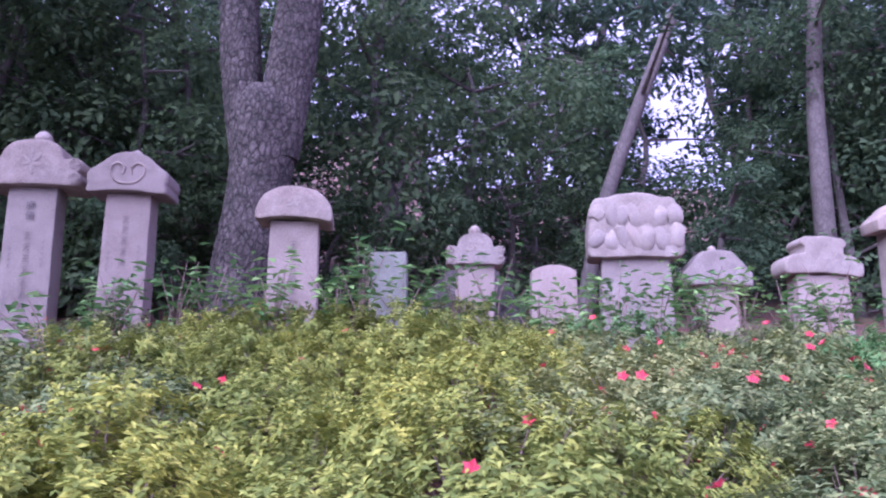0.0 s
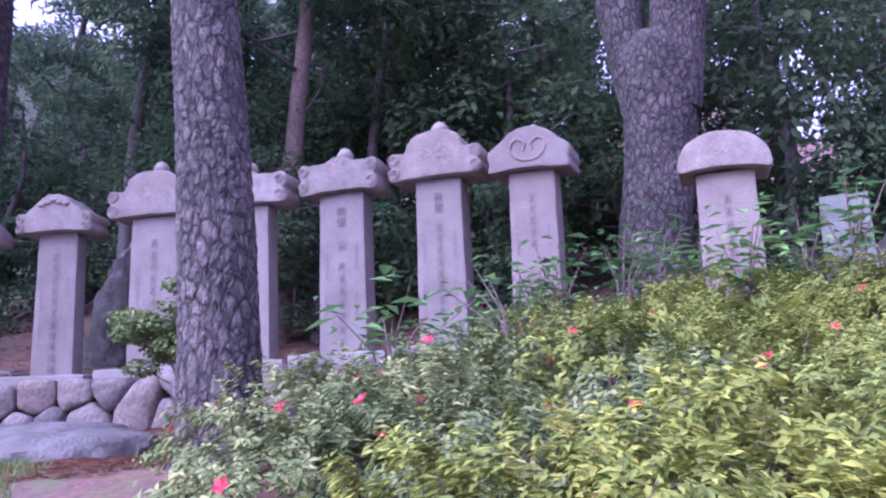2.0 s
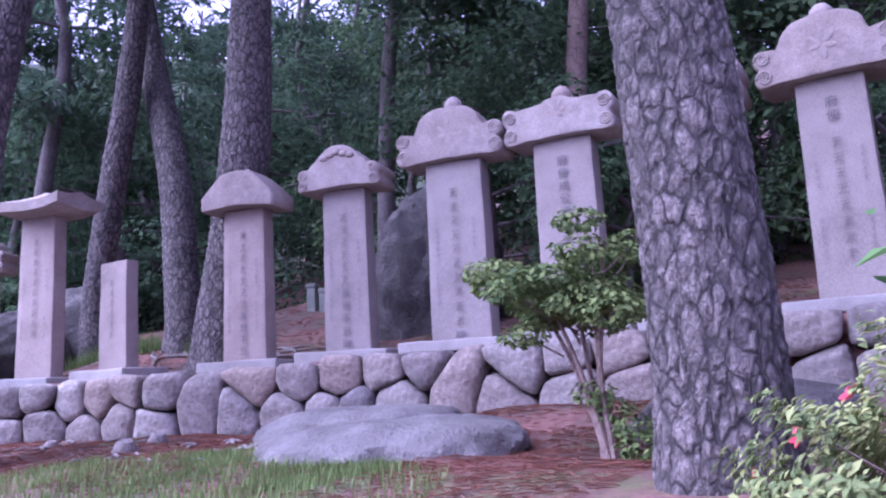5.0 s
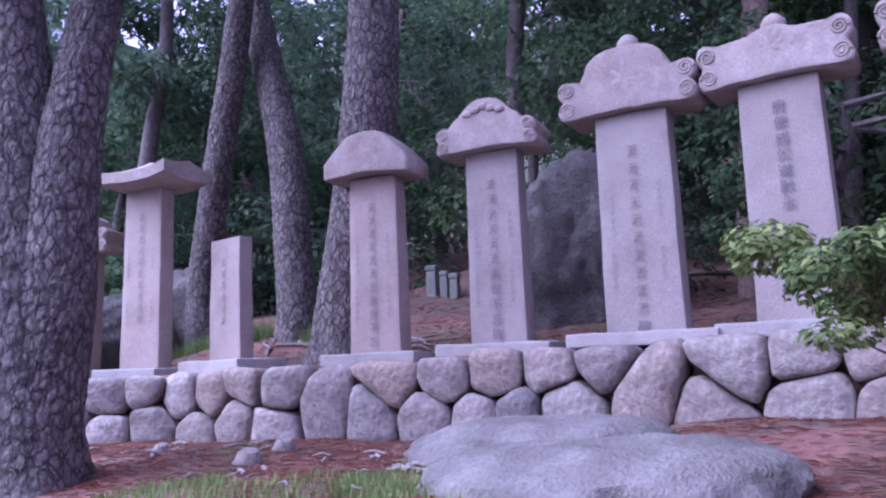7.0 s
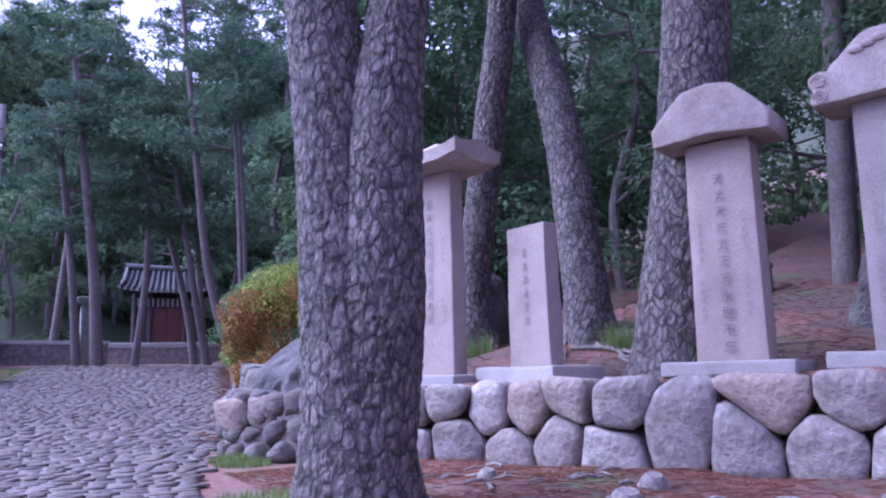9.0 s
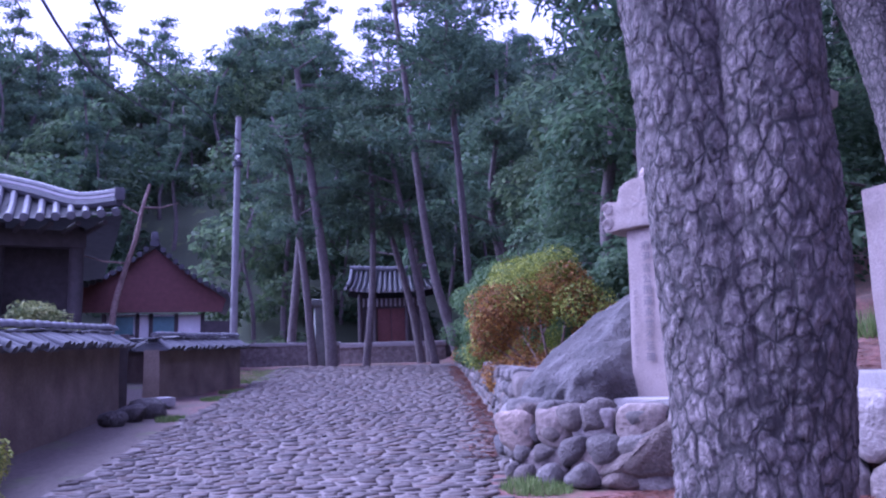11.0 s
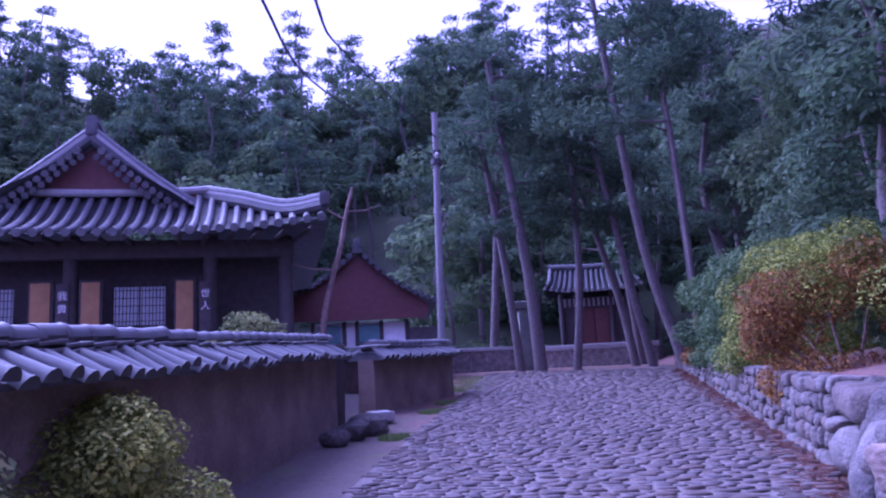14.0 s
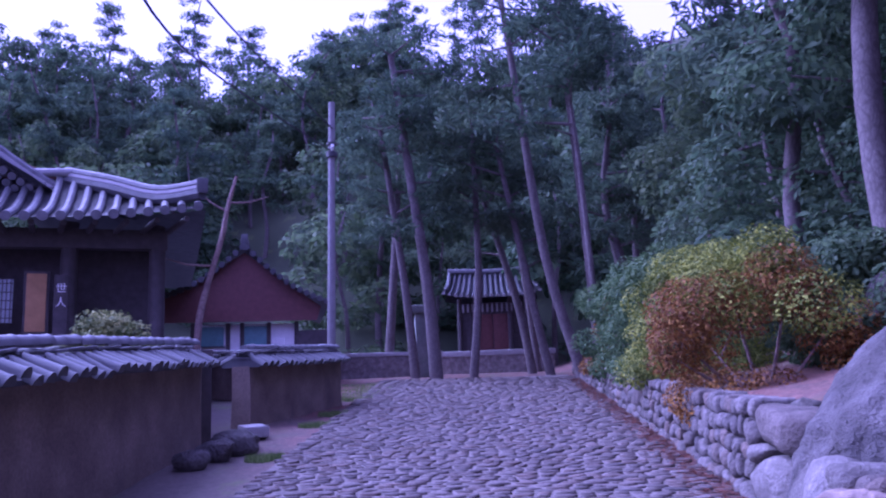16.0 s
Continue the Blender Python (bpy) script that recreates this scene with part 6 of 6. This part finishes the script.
def small_markers():
    """Little grave posts on the slope, seen between the steles."""
    for x, h, w in ((-14.7, 0.46, 0.19), (-14.42, 0.38, 0.14), (-14.2, 0.36, 0.15)):
        y = 12.2
        p = thing("stone_marker", "small grey stone post on the needle-covered slope", "stone marker", pose(x, y, land(x, y) - 0.04, 0, 0, 12), "little stone posts")
        part("body", box(w, w * 0.8, h, (0, 0, 0), 0.015, 2, 0.006, x, 0.92), STONE_GREEN, p)
        part("cap", box(w * 1.15, w, 0.09, (0, 0, h), 0.03, 2, 0.006, x), STONE_GREEN, p)


small_markers()


def fallen_needles():
    rng = np.random.default_rng(91)
    c = []
    while len(c) < 21000:
        x, y = rng.uniform(-14.8, -5.5), rng.uniform(4.9, 9.0)
        if noise.noise(Vector((x * 0.9, y * 0.9, 4))) > rng.uniform(-0.7, 0.0) and (y < lerp_table(WALL_FACE, x) - 0.1):
            c.append((x, y, land(x, y) + 0.012))
    while len(c) < 34000:
        x, y = rng.uniform(-17.0, -5.0), rng.uniform(6.9, 13.0)
        if y > lerp_table(WALL_FACE, x) + 0.45:
            c.append((x, y, land(x, y) + 0.012))
    while len(c) < 38500:
        x = rng.uniform(-36, -16.8)
        y = lerp_table(ROAD_RIGHT, x) + rng.normal(0.08, 0.14)
        c.append((x, y, road_z(x) + 0.035))
    ob = new("pine_needles", leaf_mesh("pine_needles", c, 0.115, NEEDLE_DRY, rng, 0.05, 0.9, 0.1))
    tagged(ob, "fallen red-brown pine needles scattered on the terrace", "pine needles", kind="stuff")


fallen_needles()


# ---- named trunks along the lane ----
def lane_trunk(base, mid, top, r, seed, crown=True, mat=None, label="slender leaning pine beside the lane", group="lane pines"):
    t = thing("pine_tree", label, "pine tree", pose(*base), group)
    loc = [tuple(Vector(p) - Vector(base)) for p in (base, mid, top)]
    ext = tuple(Vector(loc[2]) + (Vector(loc[2]) - Vector(loc[1])) * 0.8)
    line = spline([(loc[0][0], loc[0][1], -0.6), loc[0], loc[1], loc[2], ext], 4)
    part("trunk", tube(line, [r * (1.1 - 0.7 * i / (len(line) - 1)) for i in range(len(line))], 10), mat or BARK_FAR, t)
    if crown:
        rng, rr = np.random.default_rng(seed), random.Random(seed)
        pads = []
        for i in range(12):
            p = Vector(line[-1 - (i % 7)])
            a, l = rr.uniform(0, 6.28), rr.uniform(0.5, 2.2)
            tip = p + Vector((l * math.cos(a), l * math.sin(a), rr.uniform(0, 0.6)))
            part("branch", tube([p, tip], [0.05, 0.015], 5), BARK_FAR, t)
            pads.append((*tip, rr.uniform(0.7, 1.2)))
        under("crown", leaf_mesh("crown", needle_crown(rng, pads, 230, 0.3), 0.36, NEEDLE, rng, 0.2, 0.25), t)


lane_trunk((-36, 11.45, 2.3), (-36, 10.5, 5.94), (-36, 9.83, 11.6), 0.2, 301)
lane_trunk((-33, 10.95, 2.3), (-33, 10.69, 7.7), (-33, 10.48, 10.4), 0.105, 302)
lane_trunk((-39.6, 8.87, 2.15), (-39.6, 9.18, 5.5), (-39.6, 9.2, 9.5), 0.17, 303)
lane_trunk((-39.4, 7.5, 2.15), (-39.4, 7.26, 5.6), (-39.4, 6.67, 10.2), 0.27, 304)
lane_trunk((-40.5, 6.95, 2.2), (-40.5, 6.66, 5.41), (-40.5, 6.2, 9.0), 0.2, 305)
lane_trunk((-42, 11.75, 2.4), (-42, 11.31, 4.93), (-42, 10.2, 8.9), 0.2, 306)
lane_trunk((-39.0, 11.5, 2.1), (-38.8, 11.0, 4.2), (-38.6, 10.3, 7.6), 0.19, 307)
lane_trunk((-46, 6.65, 2.3), (-46, 6.9, 5.5), (-46, 7.2, 9.5), 0.24, 308)
lane_trunk((-36.4, 12.2, 2.9), (-36.4, 12.0, 7.5), (-36.4, 11.68, 12.5), 0.12, 309)
lane_trunk((-47, 13.6, 2.6), (-47, 13.2, 6.5), (-47, 12.6, 11), 0.18, 310)
BACK = "pine trunk rising from the dark slope behind the steles"
for x0, x1, x2, y, z1, z2, r, seed, bark in (
        (-9.3, -9.04, -8.67, 12.3, 5.55, 8.75, 0.22, 321, BARK_RED), (-8.6, -8.31, -7.85, 14.0, 6.4, 9.4, 0.13, 322, BARK_FAR),
        (2.5, 3.04, 4.52, 13.6, 5.1, 8.9, 0.18, 323, BARK_FAR), (7.6, 7.63, 7.82, 15.0, 7.0, 9.7, 0.24, 324, BARK_FAR),
        (-8.7, -8.57, -8.55, 15.3, 7.2, 9.6, 0.19, 325, BARK_FAR), (-13.4, -13.2, -12.85, 12.8, 6.9, 9.0, 0.2, 326, BARK_FAR)):
    lane_trunk((x0, y, land(x0, y)), (x1, y, z1), (x2, y, z2), r, seed, True, bark, BACK, "pines behind the steles")


def bare_branch_tree():
    t = thing("slender_tree", "slender crooked reddish trunk with a few bare twigs", "tree", pose(-29.6, 0.55, 1.7))
    line = spline([(0, 0, 0), (0.0, 0.05, 1.7), (-0.1, 0.22, 2.6), (-0.1, 0.5, 3.6), (-0.1, 0.62, 4.3), (-0.1, 0.8, 5.0)], 4)
    part("trunk", tube(line, [0.09 * (1 - 0.6 * i / (len(line) - 1)) for i in range(len(line))], 8), BARK_RED, t)
    for p, q in (((-0.1, 0.65, 4.4), (-0.1, 1.5, 4.55)), ((-0.1, 0.6, 4.2), (-0.1, -0.1, 4.75)), ((-0.1, 0.3, 3.0), (0.2, -0.7, 3.15))):
        part("branch", tube([p, ((p[0] + q[0]) / 2, (p[1] + q[1]) / 2, (p[2] + q[2]) / 2 - 0.06), q], [0.03, 0.02, 0.008], 6), BARK_RED, t)


bare_branch_tree()

# ---- stones of the retaining walls and cobbles ----
def stone_mesh(seed, sub):
    me = shared("stone", boulder_bm(1, 1, 1, seed, sub, 0.34), SHADED_STONE)
    me.set_sharp_from_angle(angle=1.6)
    return me


def face_point(s, table):
    """Plan point and direction at the length s along a line of plan points."""
    pts = [Vector((x, y, 0)) for x, y in table]
    for a, b in zip(pts, pts[1:]):
        l = (b - a).length
        if s <= l:
            return a + (b - a) * (s / l), (b - a).normalized()
        s -= l
    return pts[-1], (pts[-1] - pts[-2]).normalized()


def clip_cell(poly, p, n):
    """The part of a polygon on the near side of the line through p with normal n."""
    out = []
    for (a, b) in zip(poly, poly[1:] + poly[:1]):
        da, db = (a[0] - p[0]) * n[0] + (a[1] - p[1]) * n[1], (b[0] - p[0]) * n[0] + (b[1] - p[1]) * n[1]
        if da <= 0:
            out.append(a)
        if da * db < 0:
            k = da / (da - db)
            out.append((a[0] + (b[0] - a[0]) * k, a[1] + (b[1] - a[1]) * k))
    return out


def rounded(poly, times, cut):
    for _ in range(times):
        out = []
        for a, b in zip(poly, poly[1:] + poly[:1]):
            out += [(a[0] + (b[0] - a[0]) * cut, a[1] + (b[1] - a[1]) * cut), (b[0] + (a[0] - b[0]) * cut, b[1] + (a[1] - b[1]) * cut)]
        poly = out
    return poly


def lay_stones(t, base, table, seeds, low, high, out, thick, gap, times, cut, bulge, rng, batter=0.0, mat=BOULDER):
    """Dry-laid stones fitted to one another over a wall's face: seeds (length along, height), low and high: the face's limits."""
    for i, (s, z) in enumerate(seeds):
        lo, hi = low(s), high(s) + rng.uniform(-0.02, 0.035)
        poly = [(s - 0.9, lo), (s + 0.9, lo), (s + 0.9, hi), (s - 0.9, hi)]
        for j, (u, w) in enumerate(seeds):
            if j != i and abs(u - s) < 1.5 and poly:
                poly = clip_cell(poly, ((s + u) / 2, (z + w) / 2), (u - s, w - z))
        if len(poly) < 3:
            continue
        cx, cz = sum(p[0] for p in poly) / len(poly), sum(p[1] for p in poly) / len(poly)
        keep = [p for k, p in enumerate(poly) if math.dist(p, poly[k - 1]) > 0.02]
        if len(keep) < 3:
            continue
        ring = rounded([(cx + (p[0] - cx) * max(0.3, 1 - gap / max(0.03, math.dist(p, (cx, cz)))), cz + (p[1] - cz) * max(0.3, 1 - gap / max(0.03, math.dist(p, (cx, cz))))) for p in keep], times, cut)
        size = (max(p[0] for p in ring) - min(p[0] for p in ring) + max(p[1] for p in ring) - min(p[1] for p in ring)) / 2
        p, d = face_point(cx, table)
        n = Vector((d.y, -d.x, 0))
        if n.y > 0:
            n = -n
        push = out + rng.uniform(-0.03, 0.03) - batter * (cz - lo)
        b = bulge * size * rng.uniform(0.7, 1.3)
        tip = (rng.uniform(-0.2, 0.2), rng.uniform(-0.2, 0.2))
        bm = bmesh.new()
        rings = []
        for k, y in ((0.9, -thick), (1.0, -b * 1.7), (0.985, -b), (0.93, -b * 0.42), (0.78, 0.0), (0.45, b * 0.35)):
            row = []
            for x, h in ring:
                lx, lz = (x - cx) * k + tip[0] * size * 0.25 * (1 - k), (h - cz) * k + tip[1] * size * 0.25 * (1 - k)
                q = d * lx + n * y + Vector((0, 0, lz))
                if y > -thick:
                    q += noise.noise_vector(q * (2.2 / size) + Vector((i * 3.7, 0, i))) * size * 0.065 + noise.noise_vector(q * (6 / size) + Vector((i, 5, 0))) * size * 0.024
                row.append(bm.verts.new(q))
            rings.append(row)
        m = len(ring)
        for a, c in zip(rings, rings[1:]):
            for k in range(m):
                bm.faces.new((a[k], a[(k + 1) % m], c[(k + 1) % m], c[k]))
        bm.faces.new(rings[-1])
        bm.faces.new(rings[0][::-1])
        bmesh.ops.recalc_face_normals(bm, faces=bm.faces[:])
        me = shared("stone", bm, mat)
        me.set_sharp_from_angle(angle=1.3)
        ob = new("stone", me)
        ob.parent = t
        ob.matrix_local = Matrix.Translation(p + n * push + Vector((0, 0, cz)) - base)


def line_length(table):
    return sum((Vector(b) - Vector(a)).length for a, b in zip(table, table[1:]))


def stele_wall():
    t = thing("retaining_wall", "dry-laid field-stone retaining wall under the steles", "stone wall", pose(-10, 8.2, 0.9), kind="structure")
    base = Vector((-10, 8.2, 0.9))
    rng = random.Random(17)
    table = [p for p in WALL_FACE if p[0] < -3]
    total = line_length(table)

    def low(s):
        x = face_point(s, table)[0].x
        return max(lerp_table(TERRACE, x), road_z(x)) - 0.1

    def high(s):
        return lerp_table(UPPER, face_point(s, table)[0].x) + 0.03

    seeds = []
    # a few stones as high as the whole wall, and long flat ones
    big = [(s, k) for s, k in ((8.15, 0.5), (5.0, 0.3), (11.4, 0.34))]
    for course, (lo, hi) in enumerate(((0.26, 0.62), (0.18, 0.5))):
        s = 0.6 + 0.2 * course
        while s < total:
            w = rng.uniform(lo, hi) if s < 8.6 else rng.uniform(lo + 0.08, hi + 0.28)
            c = s + w / 2
            k = (0.3 + rng.uniform(-0.12, 0.1)) if course == 0 else (0.8 + rng.uniform(-0.14, 0.08))
            if all(abs(c - b) > r for b, r in big):
                seeds.append((c, low(c) + (high(c) - low(c)) * k))
            s += w
    seeds += [(b, low(b) + (high(b) - low(b)) * 0.48) for b, r in big]
    lay_stones(t, base, table, seeds, low, high, 0.13, 0.4, 0.009, 2, 0.17, 0.1, rng)
    # rounded stones at the end by the great rock
    table2 = [(-16.6, 5.42), (-16.4, 5.28), (-15.8, 5.18), (-15.2, 5.55), (-14.8, 6.0)]
    total = line_length(table2)
    seeds = []
    for course in range(4):
        s = 0.1 * (course % 2) + (0.12 * course if course else 0)
        while s < total:
            w = rng.uniform(0.17, 0.26) if s < 1.15 else rng.uniform(0.3, 0.4)
            if not (course == 2 and s > 1.15):
                seeds.append((s + w / 2, 0.93 + course * 0.175 + rng.uniform(-0.025, 0.025)))
            s += w
    lay_stones(t, base, table2, seeds, lambda s: 0.82, lambda s: 1.55, 0.02, 0.3, 0.012, 2, 0.27, 0.3, rng, 0.22, SHADED_STONE)


stele_wall()


def lane_wall():
    t = thing("lane_wall", "dry-laid grey stone wall bordering the lane", "stone wall", pose(-18.6, 6.4, 1.0), kind="structure")
    base = Vector((-18.6, 6.4, 1.0))
    rng = random.Random(23)
    table = [(-18.2, 6.2), (-24, 7.95), (-31, 10.05), (-38.3, 12.15)]
    total = line_length(table)

    def low(s):
        return road_z(face_point(s, table)[0].x) - 0.06

    def high(s):
        return 1.84 + (-18.7 - face_point(s, table)[0].x) * 0.031

    for a, b, courses, w0, w1, times in ((0.0, 7.0, 5, 0.12, 0.28, 2), (7.0, total, 4, 0.2, 0.42, 1)):
        seeds = []
        for course in range(courses):
            s = a + rng.uniform(0, 0.12)
            while s < b:
                w = rng.uniform(w0, w1) * (1.35 if course == 0 else 1.0) * (1 + 0.5 * max(0, s - 7) / total)
                c = min(s + w / 2, b)
                k = (course + 0.5 + rng.uniform(-0.28, 0.28)) / courses
                seeds.append((c, low(c) + (high(c) - low(c)) * k))
                s += w
        lay_stones(t, base, table, seeds, low, high, 0.08, 0.35, 0.01 if times == 2 else 0.014, times, 0.25, 0.2, rng, 0.12, SHADED_STONE)
    # stones closing the wall's near end
    kinds = [stone_mesh(s + 40, 2) for s in range(5)]
    for (x, y, z, k), me in zip(((-18.06, 6.4, 0.17, 0.4), (-18.02, 6.72, 0.2, 0.42), (-18.05, 6.48, 0.47, 0.3), (-18.0, 6.72, 0.56, 0.32), (-18.02, 6.55, 0.74, 0.26)), kinds):
        ob = new("stone", me)
        ob.parent = t
        ob.matrix_local = Matrix.Translation(Vector((x, y, road_z(x) + z)) - base) @ pose(0, 0, 0, rng.uniform(-20, 20), rng.uniform(-30, 30), rng.uniform(0, 360)) @ Matrix.Diagonal((k, k * 0.9, k * 0.85, 1))


lane_wall()


def cobbles():
    rng = random.Random(29)
    kinds = []
    for k in range(8):
        bm = bmesh.new()
        n = 9
        rings = []
        r0 = random.Random(k)
        rad = [1 + r0.uniform(-0.14, 0.12) for _ in range(n)]
        for z, f in ((-0.6, 0.98), (0.3, 1.0), (0.85, 0.9), (1.0, 0.62)):
            rings.append([bm.verts.new((0.5 * f * rad[i] * math.cos(2 * math.pi * i / n), 0.5 * f * rad[i] * math.sin(2 * math.pi * i / n), z * (1 + 0.1 * math.sin(i + k)))) for i in range(n)])
        for a, b in zip(rings, rings[1:]):
            for i in range(n):
                bm.faces.new((a[i], a[(i + 1) % n], b[(i + 1) % n], b[i]))
        bm.faces.new(rings[-1])
        kinds.append(shared("cobble", bm, COBBLE))
    arrays = []
    for me in kinds:
        v = np.empty(len(me.vertices) * 3)
        me.vertices.foreach_get("co", v)
        arrays.append((v.reshape(-1, 3), [tuple(p.vertices) for p in me.polygons]))
    verts, faces, made = [], [], 0
    x = 4.0
    d = Vector((-0.955, 0.295))
    row = 0
    while x > -38.3:
        size = 0.118 if x > -24 else 0.15 if x > -31 else 0.2
        yl, yr = lerp_table(ROAD_LEFT, x) + 0.05, lerp_table(ROAD_RIGHT, x) - 0.12
        y = yl + rng.uniform(0, 0.2)
        while y < yr:
            w = rng.uniform(0.9, 2.1) * size
            yy, xx = y + w / 2, x + 0.3 * (y + w / 2 - (yl + yr) / 2) + rng.uniform(-0.02, 0.02)
            h = rng.uniform(0.014, 0.026)
            m = Matrix.Translation((xx, yy, road_z(xx) + 0.012 + rng.uniform(-0.006, 0.006))) @ pose(0, 0, 0, rng.uniform(-4, 4), rng.uniform(-4, 4), 90 - 17 + rng.uniform(-12, 12)) @ Matrix.Diagonal((w * 1.0, size * rng.uniform(0.88, 1.06), h, 1))
            k = rng.randrange(len(kinds))
            if -17.4 < xx < -16.2 and made < 300:
                ob = new("cobble", kinds[k])
                ob.parent = ROAD
                ob.matrix_local = m
                made += 1
            else:
                v, f = arrays[k]
                i0 = len(verts)
                a = np.array(m)
                q = v @ a[:3, :3].T + a[:3, 3]
                verts.extend(map(tuple, q))
                faces.extend(tuple(i + i0 for i in p) for p in f)
            y += w * 1.02
        x -= size * 1.03
        row += 1
    ob = raw("cobbles", verts, faces, COBBLE_ISLE, ROAD, True)
    tagged(ob, "worn grey cobbles of the lane", kind="stuff")


def island_cobble():
    """The same stone with each joined cobble taking its own shade."""
    m = COBBLE.copy()
    m.name = "cobble_stone_joined"
    nt = m.node_tree
    geo = nt.nodes.new("ShaderNodeNewGeometry")
    info = next(n for n in nt.nodes if n.bl_idname == "ShaderNodeObjectInfo")
    target = info.outputs["Random"].links[0].to_socket
    nt.links.new(geo.outputs["Random Per Island"], target)
    return m


COBBLE_ISLE = island_cobble()
cobbles()
